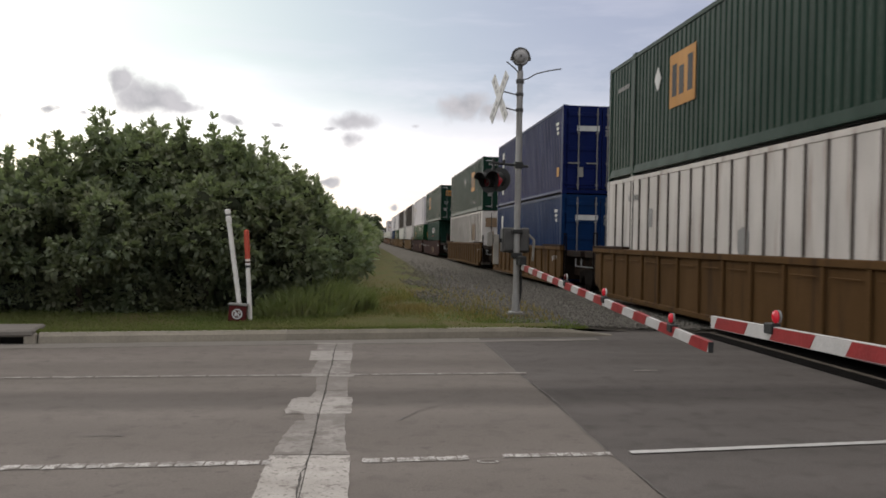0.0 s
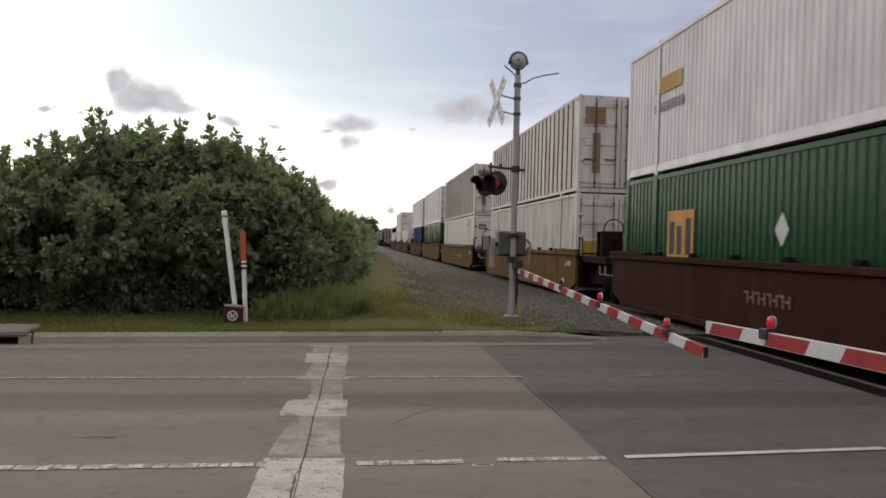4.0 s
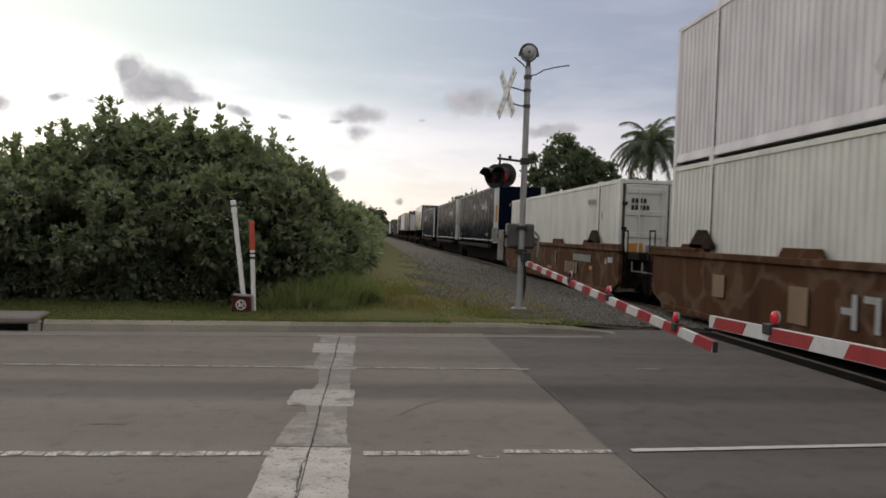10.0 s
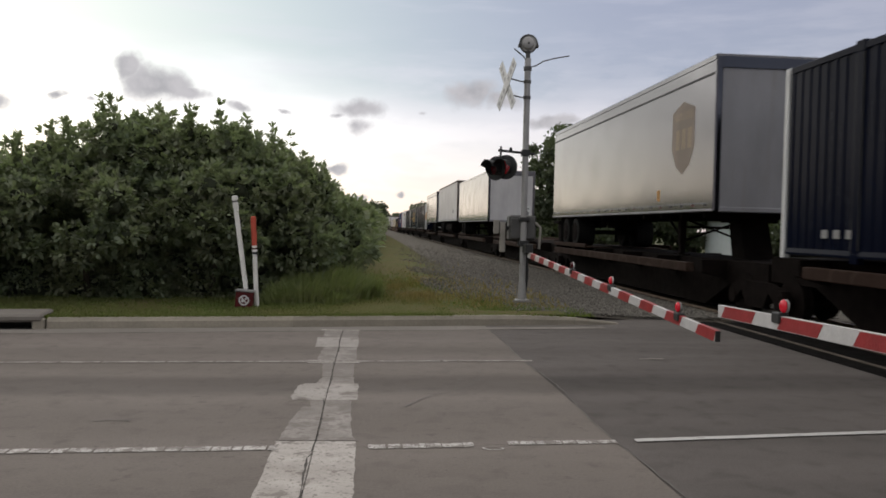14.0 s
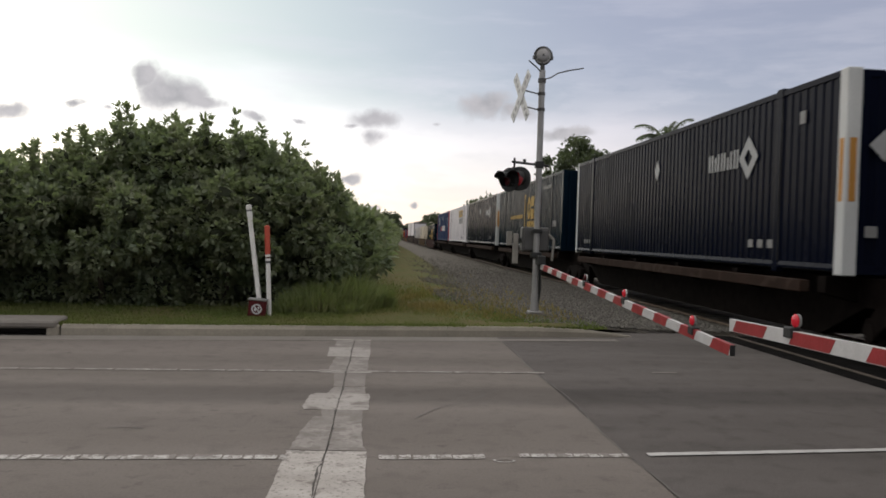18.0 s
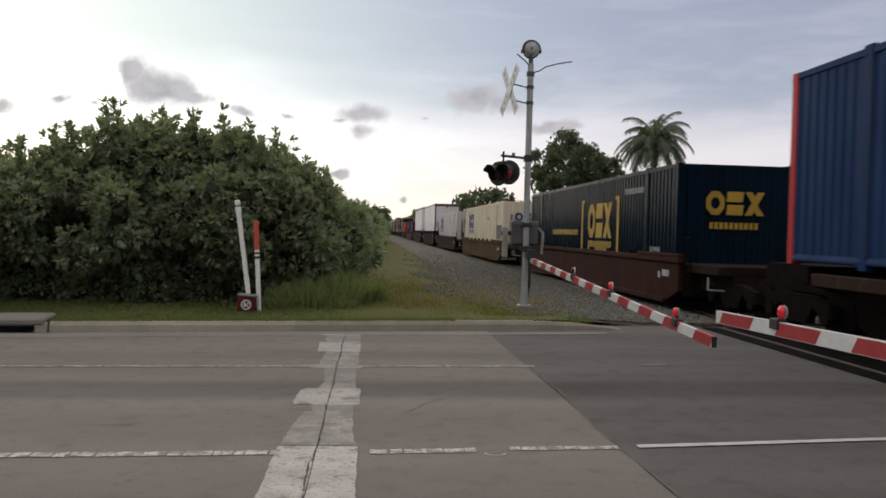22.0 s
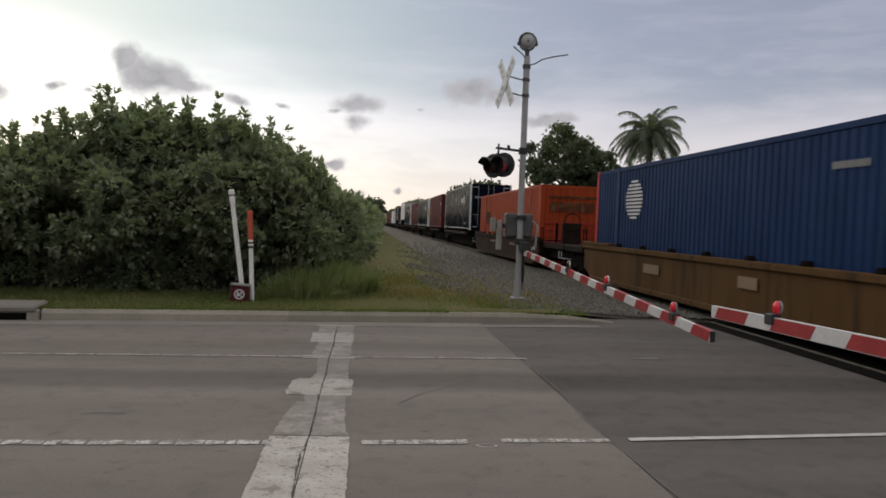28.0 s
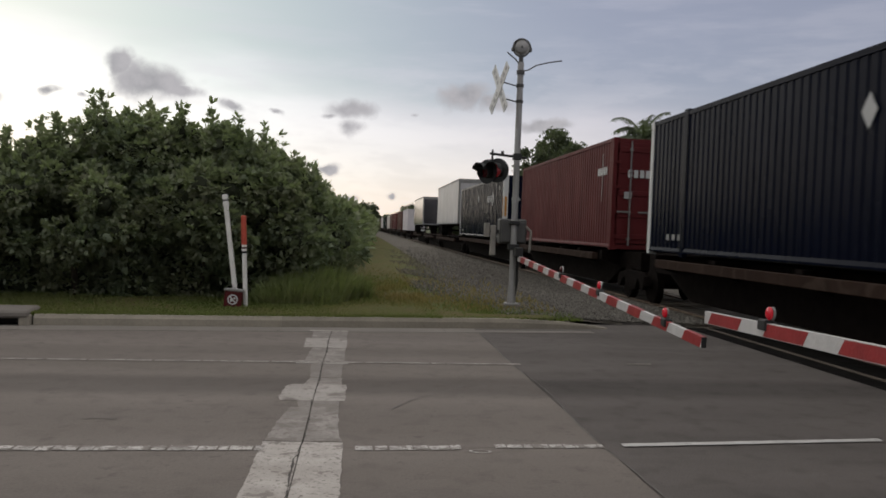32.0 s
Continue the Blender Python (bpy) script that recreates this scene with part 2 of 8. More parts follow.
DUST = (0.13, 0.10, 0.07)
ROAD = material("worn_concrete_road", (0.152, 0.131, 0.118), 0.92, vary=0.3, scale=0.45, fine=48, bump=0.35, second=(0.123, 0.106, 0.094), streak=(0.35, 1.6, 1), spec=0.2, dirt=(0.092, 0.079, 0.070), dirt_amount=0.6)
ROAD_DARK = material("crossing_asphalt", (0.112, 0.099, 0.093), 0.92, vary=0.35, scale=0.6, fine=60, bump=0.4, second=(0.084, 0.075, 0.070), streak=(0.4, 1.5, 1), spec=0.12, dirt=(0.060, 0.053, 0.049), dirt_amount=0.65)
for _m in (ROAD, ROAD_DARK):
    wheel_paths(_m, [(8.35, 0.66, 0.32), (7.1, 0.5, 0.08), (10.6, 0.45, 0.08), (12.0, 0.4, 0.06), (4.7, 0.6, 0.10), (2.9, 0.6, 0.10)])
GUTTER = material("gutter_concrete", (0.165, 0.147, 0.130), 0.9, vary=0.25, scale=1.1, fine=40, bump=0.2, second=(0.145, 0.130, 0.115), dirt=(0.10, 0.085, 0.07), dirt_amount=0.5)
KERB = material("kerb_concrete", (0.245, 0.218, 0.176), 0.9, vary=0.3, scale=2.0, fine=30, bump=0.3, second=(0.20, 0.178, 0.145), objrand=0.08)
PAINT_LINE = material("worn_road_paint", (0.44, 0.415, 0.39), 0.8, vary=0.3, scale=7, fine=60, bump=0.25, second=(0.25, 0.235, 0.22))
PATCH = material("pale_worn_stop_line", (0.38, 0.35, 0.325), 0.85, vary=0.2, scale=2.5, fine=45, bump=0.25, second=(0.29, 0.265, 0.24), dirt=(0.17, 0.15, 0.135), dirt_amount=0.5)
JOINT = material("tarred_joint", (0.062, 0.055, 0.048), 0.95, vary=0.4)
CRACK = material("dark_joint_and_drain_shade", (0.035, 0.033, 0.03), 0.95, vary=0.4)
def flaked(m, under, share, scale, soft=0.03):
    """Wear in sharp-edged flakes of two sizes, showing the colour beneath."""
    nt = m.node_tree
    N, L = nt.nodes.new, nt.links.new
    b = nt.nodes["Principled BSDF"]
    col = b.inputs["Base Color"].links[0].from_socket
    co = N("ShaderNodeTexCoord")
    for size, part_share in ((scale, share), (scale * 4.3, share * 0.8)):
        tex, ramp, mx = N("ShaderNodeTexNoise"), N("ShaderNodeMapRange"), N("ShaderNodeMix")
        tex.inputs["Scale"].default_value, tex.inputs["Detail"].default_value = size, 5
        tex.inputs["Roughness"].default_value = 0.65
        L(co.outputs["Object"], tex.inputs["Vector"])
        edge = 0.5 + 0.30 * (0.5 - part_share)
        ramp.inputs["From Min"].default_value, ramp.inputs["From Max"].default_value = edge - soft, edge + soft
        L(tex.outputs["Fac"], ramp.inputs["Value"])
        mx.data_type = "RGBA"
        L(ramp.outputs[0], mx.inputs[0])
        L(col, mx.inputs[6])
        mx.inputs[7].default_value = (*under, 1)
        col = mx.outputs[2]
    L(col, b.inputs["Base Color"])
    return m


flaked(ROAD, (0.098, 0.084, 0.075), 0.02, 5.0, 0.05)
flaked(PAINT_LINE, (0.165, 0.145, 0.13), 0.40, 9.0)
flaked(PATCH, (0.17, 0.15, 0.135), 0.20, 7.0)
PAINT_NEW = flaked(material("newer_road_paint", (0.43, 0.415, 0.40), 0.75, vary=0.15, scale=6, fine=60, bump=0.2), (0.15, 0.135, 0.125), 0.08, 9.0)
FAR_LINE = flaked(material("dull_road_paint", (0.30, 0.275, 0.25), 0.8, vary=0.2, scale=6, fine=60, bump=0.2), (0.155, 0.137, 0.122), 0.48, 8.0)
COUNTER = material("weathered_grey_casting", (0.25, 0.23, 0.205), 0.8, vary=0.25, scale=5, fine=30)
PANEL = material("black_rubber_crossing_panel", (0.0075, 0.0066, 0.0062), 0.85, vary=0.4, spec=0.04)
SKID = material("tyre_rubber_marks", (0.105, 0.095, 0.086), 0.8, vary=0.3)
GRASS = material("grass_ground", (0.072, 0.084, 0.027), 0.95, vary=0.4, scale=0.8, fine=14, bump=0.4, second=(0.112, 0.086, 0.044), spec=0.05)
FAR_GROUND = material("far_ground", (0.07, 0.085, 0.03), 0.95, vary=0.4, scale=0.05, fine=0.8, bump=0.2, second=(0.10, 0.09, 0.045))
BLADE = leaf_material("grass_blades", (0.100, 0.130, 0.038), (0.128, 0.120, 0.050), 0.5)
DRY_BLADE = leaf_material("dry_grass_blades", (0.205, 0.155, 0.074), (0.145, 0.128, 0.056), 0.7)
REED = leaf_material("tall_grass", (0.165, 0.200, 0.085), (0.21, 0.20, 0.10))
LEAF = leaf_material("broad_shrub_leaves", (0.185, 0.216, 0.150), (0.228, 0.224, 0.152))
LEAF_FAR = leaf_material("tree_leaves", (0.072, 0.088, 0.058), (0.095, 0.100, 0.064))
FROND = leaf_material("palm_fronds", (0.085, 0.105, 0.072), (0.108, 0.116, 0.078))
# dark olive for the inside of shrubs, with the shade there put into it
TWIG_SHADE = material("twig_mass_shade", (0.050, 0.056, 0.036), 0.95, vary=0.4, scale=6, fine=25, bump=0.6, spec=0.05)
BARK = material("bark", (0.055, 0.045, 0.034), 0.95, vary=0.4, scale=4, fine=25, bump=0.6, spec=0.1)
BALLAST = material("ballast_bed", (0.130, 0.118, 0.103), 0.95, vary=0.35, scale=1.2, fine=22, bump=0.8, second=(0.096, 0.083, 0.066), spec=0.1)
STONE = material("ballast_stones", (0.142, 0.131, 0.116), 0.95, vary=0.2, scale=6, fine=30, bump=0.3, island=0.28, spec=0.1)
STEEL = material("rail_steel", (0.20, 0.15, 0.11), 0.5, 0.7, vary=0.3, second=(0.10, 0.06, 0.04))
TIE = material("creosoted_tie", (0.07, 0.055, 0.042), 0.95, vary=0.3, objrand=0.3)
GALV = material("aluminium_paint_mast", (0.31, 0.30, 0.295), 0.55, 0.3, vary=0.2, scale=3, fine=30, bump=0.08)
GREYBOX = material("grey_mechanism_paint", (0.075, 0.072, 0.07), 0.6, 0.2, vary=0.25)
BLACK = material("black_hood_paint", (0.018, 0.018, 0.018), 0.6, vary=0.2)
WHITE_SIGN = material("white_sign_face", (0.50, 0.50, 0.50), 0.5, vary=0.15, scale=5)
RED_SIGN = material("red_reflective_tape", (0.27, 0.020, 0.022), 0.5, vary=0.2, scale=6)
WHITE_TAPE = material("white_reflective_tape", (0.48, 0.465, 0.455), 0.5, vary=0.15, scale=6)
PVC = material("white_marker_post", (0.66, 0.64, 0.61), 0.6, vary=0.12)
ORANGE = material("faded_red_marker", (0.45, 0.07, 0.04), 0.6, vary=0.15)
LENS_ON = glow_material("lit_red_lens", (0.36, 0.008, 0.018), 0.34)
LENS_DIM = glow_material("fading_red_lens", (0.25, 0.006, 0.012), 0.16)
LENS_OFF = material("dark_red_lens", (0.06, 0.005, 0.007), 0.25, vary=0.1, bump=0)
TYRE = material("tyre_rubber", (0.0075, 0.0072, 0.007), 0.9, vary=0.2, spec=0.1)
# near-black brown steel of the end platforms and brake housings
END_BLACK = material("near_black_end_steel", (0.0115, 0.0085, 0.0072), 0.9, vary=0.45, scale=3, fine=25, bump=0.3, second=(0.022, 0.013, 0.009), spec=0.05)
# running gear, near black: the shade beneath the train is put into its colour
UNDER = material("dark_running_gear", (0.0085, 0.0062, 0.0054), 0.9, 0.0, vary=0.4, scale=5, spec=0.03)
PALE_WALL = material("pale_house_wall", (0.55, 0.58, 0.58), 0.8, vary=0.08)
ROOF = material("grey_house_roof", (0.22, 0.21, 0.2), 0.85, vary=0.2)
GLASS_DARK = material("window_glass", (0.03, 0.035, 0.04), 0.08, vary=0.1, bump=0, spec=0.6)


def paint(name, base, rough=0.6, dirt=DUST, amount=0.35, vary=0.12, spec=0.16):
    return material(name, base, rough, vary=vary, spec=spec, scale=1.6, fine=35, bump=0.05, streak=(1, 1, 0.4), dirt=dirt, dirt_amount=amount, second=tuple(c * 0.8 for c in base))


GREEN = paint("dark_green_paint", (0.0083, 0.0275, 0.0188), 0.38, dirt=(0.020, 0.030, 0.025), spec=0.04)
BRIGHT_GREEN = paint("clean_green_paint", (0.0075, 0.044, 0.018), 0.28, dirt=(0.03, 0.045, 0.03), amount=0.2, spec=0.09)
GREEN_DEEP = paint("deep_green_paint", (0.009, 0.036, 0.024), dirt=(0.02, 0.035, 0.03), amount=0.15, spec=0.1)
WHITE = paint("white_paint", (0.575, 0.538, 0.552), 0.5, amount=0.09)
TRAILER_WHITE = paint("chalky_white_paint", (0.43, 0.415, 0.42), 0.45, amount=0.14)
WHITE_WARM = paint("warm_white_paint", (0.54, 0.53, 0.48), 0.5, amount=0.18)
WHITE_OLD = paint("rust_stained_white_paint", (0.50, 0.465, 0.435), 0.6, dirt=(0.16, 0.09, 0.05), amount=0.65)
CREAM = paint("cream_paint", (0.56, 0.48, 0.365), 0.6, dirt=(0.15, 0.10, 0.06), amount=0.45)
BLUE_SEA = paint("sea_blue_paint", (0.005, 0.0205, 0.070), 0.4, dirt=(0.010, 0.022, 0.045), amount=0.25, spec=0.03)
BLUE = paint("blue_paint", (0.0062, 0.0112, 0.060), 0.4, dirt=(0.012, 0.018, 0.045), amount=0.25, spec=0.035)
BLUE_MID = paint("mid_blue_paint", (0.0088, 0.0255, 0.079), dirt=(0.012, 0.04, 0.06), amount=0.35, spec=0.05)
NAVY = paint("navy_paint", (0.0034, 0.0048, 0.0122), 0.26, dirt=(0.008, 0.008, 0.013), amount=0.2, spec=0.018)
TEAL = paint("dark_teal_paint", (0.0030, 0.0088, 0.0165), 0.26, dirt=(0.007, 0.011, 0.015), amount=0.2, spec=0.020)
MAROON = paint("maroon_paint", (0.082, 0.0135, 0.0145), dirt=(0.035, 0.014, 0.014), amount=0.35, spec=0.10)
BROWN_RED = paint("oxide_brown_paint", (0.070, 0.022, 0.016), dirt=(0.05, 0.03, 0.025), amount=0.3)
ORANGE_BOX = paint("orange_paint", (0.26, 0.038, 0.010), dirt=(0.15, 0.03, 0.012), amount=0.35, spec=0.1)
SILVER = material("bare_aluminium_panel", (0.072, 0.071, 0.079), 0.12, 0.92, vary=0.05, scale=0.9, fine=3.0, bump=0.025, second=(0.064, 0.063, 0.070), dirt=(0.058, 0.056, 0.058), dirt_amount=0.15, spec=0.3)
SILVER_END = paint("grey_end_panel", (0.215, 0.212, 0.225), 0.45, amount=0.3)
YELLOW_CAR = paint("weathered_yellow_brown_paint", (0.086, 0.047, 0.019), 0.8, dirt=(0.026, 0.016, 0.011), amount=0.9, vary=0.35, spec=0.05)
TAN_CAR = paint("dusty_tan_paint", (0.118, 0.068, 0.027), 0.8, dirt=(0.035, 0.021, 0.012), amount=0.75, vary=0.3, spec=0.05)
BROWN_CAR = paint("dirty_brown_paint", (0.078, 0.048, 0.024), 0.85, dirt=(0.024, 0.015, 0.010), amount=0.95, vary=0.35, spec=0.04)
RUST_CAR = paint("rusty_brown_paint", (0.075, 0.036, 0.019), 0.88, dirt=(0.030, 0.014, 0.009), amount=0.85, vary=0.4, spec=0.05)
RED_CAR = paint("brown_red_car_paint", (0.034, 0.0125, 0.010), 0.8, dirt=(0.055, 0.024, 0.012), amount=0.6, vary=0.35, spec=0.05)
DARK_CAR = paint("sooty_brown_paint", (0.030, 0.018, 0.0135), 0.85, dirt=(0.018, 0.012, 0.009), amount=0.6, vary=0.35, spec=0.05)


def scrawled(m, pale, width, amount, scale=1.5):
    """Faded looping paint lines over a paint."""
    nt = m.node_tree
    N, L = nt.nodes.new, nt.links.new
    b = nt.nodes["Principled BSDF"]
    col = b.inputs["Base Color"].links[0].from_socket
    co, tex = N("ShaderNodeTexCoord"), N("ShaderNodeTexNoise")
    tex.inputs["Scale"].default_value, tex.inputs["Detail"].default_value = scale, 1.5
    L(co.outputs["Object"], tex.inputs["Vector"])
    off, band = N("ShaderNodeMath"), N("ShaderNodeMath")
    off.operation, off.inputs[1].default_value = "SUBTRACT", 0.52
    L(tex.outputs["Fac"], off.inputs[0])
    band.operation = "ABSOLUTE"
    L(off.outputs[0], band.inputs[0])
    ramp = N("ShaderNodeMapRange")
    ramp.interpolation_type = "SMOOTHSTEP"
    ramp.inputs["From Min"].default_value, ramp.inputs["From Max"].default_value = width, width * 0.3
    ramp.inputs["To Max"].default_value = amount
    L(band.outputs[0], ramp.inputs["Value"])
    worn = N("ShaderNodeTexNoise")
    worn.inputs["Scale"].default_value, worn.inputs["Detail"].default_value = 6.0, 5
    L(co.outputs["Object"], worn.inputs["Vector"])
    mul = N("ShaderNodeMath")
    mul.operation = "MULTIPLY"
    L(ramp.outputs[0], mul.inputs[0])
    L(worn.outputs["Fac"], mul.inputs[1])
    mx = N("ShaderNodeMix")
    mx.data_type = "RGBA"
    L(mul.outputs[0], mx.inputs[0])
    L(col, mx.inputs[6])
    mx.inputs[7].default_value = (*pale, 1)
    L(mx.outputs[2], b.inputs["Base Color"])


scrawled(RUST_CAR, (0.20, 0.155, 0.11), 0.060, 0.42, 1.1)
scrawled(DARK_CAR, (0.085, 0.065, 0.052), 0.045, 0.40, 1.3)
MARK_WHITE = paint("white_marking", (0.5, 0.5, 0.49), amount=0.2)
MARK_GREY = paint("faded_marking", (0.22, 0.215, 0.21), amount=0.25)
MARK_DARK = paint("dark_marking", (0.03, 0.03, 0.035), amount=0.1)
MARK_DULL = paint("dulled_white_marking", (0.34, 0.34, 0.34), amount=0.4)
MARK_YELLOW = paint("yellow_marking", (0.34, 0.205, 0.03), amount=0.25)
MARK_GOLD = paint("orange_yellow_marking", (0.42, 0.20, 0.045), amount=0.2)
MARK_BLUE = paint("blue_marking", (0.024, 0.042, 0.125), amount=0.15)
MARK_RED = paint("red_marking", (0.32, 0.02, 0.02), amount=0.15)
MARK_BROWN = paint("brown_shield_marking", (0.16, 0.075, 0.03), amount=0.1)
MARK_TAN = paint("tan_lettering", (0.20, 0.135, 0.085), amount=0.4)
BADGE_GOLD = paint("faded_gold_badge", (0.30, 0.235, 0.16), amount=0.2)
BADGE_BROWN = paint("faded_brown_badge", (0.205, 0.165, 0.135), amount=0.2)
ROD = paint("worn_lock_rod", (0.17, 0.165, 0.16), 0.5, amount=0.4)
# black of the gaskets, also painted into the shaded gap below each box
SEAL_AND_GAP = paint("black_gasket_and_gap", (0.02, 0.02, 0.02), amount=0.1)


# ---- building tools ----
class Shape:
    """Gathers vertices and faces of one mesh."""

    def __init__(self):
        self.v, self.f = [], []

    def add(self, verts, faces):
        n = len(self.v)
        self.v += [tuple(p) for p in verts]
        self.f += [tuple(n + i for i in q) for q in faces]
        return self

    def box(self, x0, x1, y0, y1, z0, z1, bevel=0.0, turn=None):
        if not bevel:
            vs = [(x, y, z) for z in (z0, z1) for y in (y0, y1) for x in (x0, x1)]
            fs = [(0, 2, 3, 1), (4, 5, 7, 6), (0, 1, 5, 4), (2, 6, 7, 3), (0, 4, 6, 2), (1, 3, 7, 5)]
        else:
            bm = bmesh.new()
            made = bmesh.ops.create_cube(bm, size=1.0)
            for v in made["verts"]:
                v.co = Vector(((x0 + x1) / 2 + v.co.x * (x1 - x0), (y0 + y1) / 2 + v.co.y * (y1 - y0), (z0 + z1) / 2 + v.co.z * (z1 - z0)))
            bmesh.ops.bevel(bm, geom=bm.edges[:], offset=bevel, segments=1, affect="EDGES")
            bm.verts.index_update()
            vs, fs = [v.co[:] for v in bm.verts], [[v.index for v in q.verts] for q in bm.faces]
            bm.free()
        if turn is not None:
            vs = [turn @ Vector(p) for p in vs]
        return self.add(vs, fs)

    def tube(self, a, b, ra, rb=None, n=10, caps=True):
        a, b = Vector(a), Vector(b)
        rb = ra if rb is None else rb
        q = (b - a).to_track_quat("Z", "Y")
        vs = []
        for p, r in ((a, ra), (b, rb)):
            vs += [p + q @ Vector((r * math.cos(2 * math.pi * i / n), r * math.sin(2 * math.pi * i / n), 0)) for i in range(n)]
        fs = [(i, (i + 1) % n, n + (i + 1) % n, n + i) for i in range(n)]
        if caps:
            fs += [tuple(range(n - 1, -1, -1)), tuple(range(n, 2 * n))]
        return self.add(vs, fs)

    def path(self, points, r, n=7):
        for a, b in zip(points, points[1:]):
            self.tube(a, b, r, n=n)
        return self

    def prism(self, outline, axis, lo, hi):
        """A flat outline pushed along an axis. axis 0: outline is (y, z); 1: (x, z); 2: (x, y)."""
        n = len(outline)

        def place(p, w):
            return {0: (w, p[0], p[1]), 1: (p[0], w, p[1]), 2: (p[0], p[1], w)}[axis]
        vs = [place(p, lo) for p in outline] + [place(p, hi) for p in outline]
        fs = [(i, (i + 1) % n, n + (i + 1) % n, n + i) for i in range(n)] + [tuple(range(n - 1, -1, -1)), tuple(range(n, 2 * n))]
        return self.add(vs, fs)

    def ball(self, c, r, squash=(1, 1, 1), rings=8, segs=12):
        vs, fs = [], []
        for i in range(rings + 1):
            th = math.pi * i / rings
            for j in range(segs):
                ph = 2 * math.pi * j / segs
                vs.append((c[0] + r * squash[0] * math.sin(th) * math.cos(ph), c[1] + r * squash[1] * math.sin(th) * math.sin(ph), c[2] + r * squash[2] * math.cos(th)))
        for i in range(rings):
            for j in range(segs):
                fs.append((i * segs + j, (i + 1) * segs + j, (i + 1) * segs + (j + 1) % segs, i * segs + (j + 1) % segs))
        return self.add(vs, fs)


SHARED = {}


def mesh_of(name, shape, mat, smooth=False, key=None):
    if key is not None and (key, mat.name) in SHARED:
        return SHARED[(key, mat.name)]
    me = bpy.data.meshes.new(name)
    if shape is None:
        src = next(m for (k, _), m in SHARED.items() if k == key)
        me = src.copy()
        me.materials.clear()
    else:
        s = shape() if callable(shape) else shape
        me.from_pydata(s.v, [], s.f)
        me.validate()
        bm = bmesh.new()
        bm.from_mesh(me)
        bmesh.ops.recalc_face_normals(bm, faces=bm.faces)
        bm.to_mesh(me)
        bm.free()
        if smooth:
            me.polygons.foreach_set("use_smooth", [True] * len(me.polygons))
    me.materials.append(mat)
    if key is not None:
        SHARED[(key, mat.name)] = me
    return me


def part(name, shape, mat, parent, label="", smooth=False, key=None, at=None):
    ob = new(name, mesh_of(name, shape, mat, smooth, key))
    ob.parent = parent
    if at is not None:
        ob.matrix_basis = at
    if label:
        tagged(ob, label)
    return ob


def thing(name, label, category, at=None, group="", kind=""):
    ob = new(name)
    ob.empty_display_size = 0.3
    ob.matrix_basis = at or Matrix()
    return tagged(ob, label, category, group, kind)


def solid(name, shape, mat, label, category, group="", kind="", smooth=False, at=None):
    ob = new(name, mesh_of(name, shape, mat, smooth))
    if at is not None:
        ob.matrix_basis = at
    return tagged(ob, label, category, group, kind)


def array_mesh(name, verts, quads, mat):
    """A large mesh straight from arrays of corners and four-sided faces."""
    me = bpy.data.meshes.new(name)
    me.vertices.add(len(verts))
    me.vertices.foreach_set("co", np.asarray(verts, np.float32).ravel())
    k = quads.shape[1]
    me.loops.add(quads.size)
    me.loops.foreach_set("vertex_index", quads.astype(np.int32).ravel())
    me.polygons.add(len(quads))
    me.polygons.foreach_set("loop_start", np.arange(0, quads.size, k, dtype=np.int32))
    me.update(calc_edges=True)
    me.validate()
    me.materials.append(mat)
    return me


def leaves(points, normals, size, rng, spread=0.8, slim=0.55):
    """Kite-shaped leaves, slightly folded, at the points and turned about the normals."""
    n = len(points)
    nrm = normals + rng.normal(0, spread, (n, 3))
    nrm /= np.linalg.norm(nrm, axis=1)[:, None] + 1e-9
    a = np.cross(nrm, rng.normal(0, 1, (n, 3)))
    a /= np.linalg.norm(a, axis=1)[:, None] + 1e-9
    b = np.cross(nrm, a)
    s = size * rng.uniform(0.6, 1.35, (n, 1))
    v = np.empty((n, 4, 3))
    v[:, 0] = points - a * s * 0.5
    v[:, 1] = points + b * s * slim * 0.5 + nrm * s * 0.12
    v[:, 2] = points + a * s * 0.6
    v[:, 3] = points - b * s * slim * 0.5 + nrm * s * 0.12
    return v.reshape(-1, 3), np.arange(4 * n).reshape(n, 4)


def rosettes(centres, normals, per, size, rng, reach=0.55):
    """Tufts of leaves that spring from each centre, outwards and upwards."""
    n = len(centres) * per
    c = np.repeat(centres, per, 0)
    d = np.repeat(normals, per, 0) * 0.9 + np.array([0, 0, 0.35]) + rng.normal(0, 0.62, (n, 3))
    d /= np.linalg.norm(d, axis=1)[:, None] + 1e-9
    side = np.cross(d, rng.normal(0, 0.5, (n, 3)) + np.array([0, 0, 1.0]))
    side /= np.linalg.norm(side, axis=1)[:, None] + 1e-9
    up = np.cross(side, d)
    s = size * rng.uniform(0.65, 1.25, (n, 1))
    base = c + d * s * rng.uniform(0.0, reach, (n, 1))
    v = np.empty((n, 4, 3))
    v[:, 0] = base
    v[:, 1] = base + d * s * 0.55 + side * s * 0.27 + up * s * 0.06
    v[:, 2] = base + d * s * 1.05 - up * s * 0.10
    v[:, 3] = base + d * s * 0.55 - side * s * 0.27 + up * s * 0.06
    return v.reshape(-1, 3), np.arange(4 * n).reshape(n, 4)


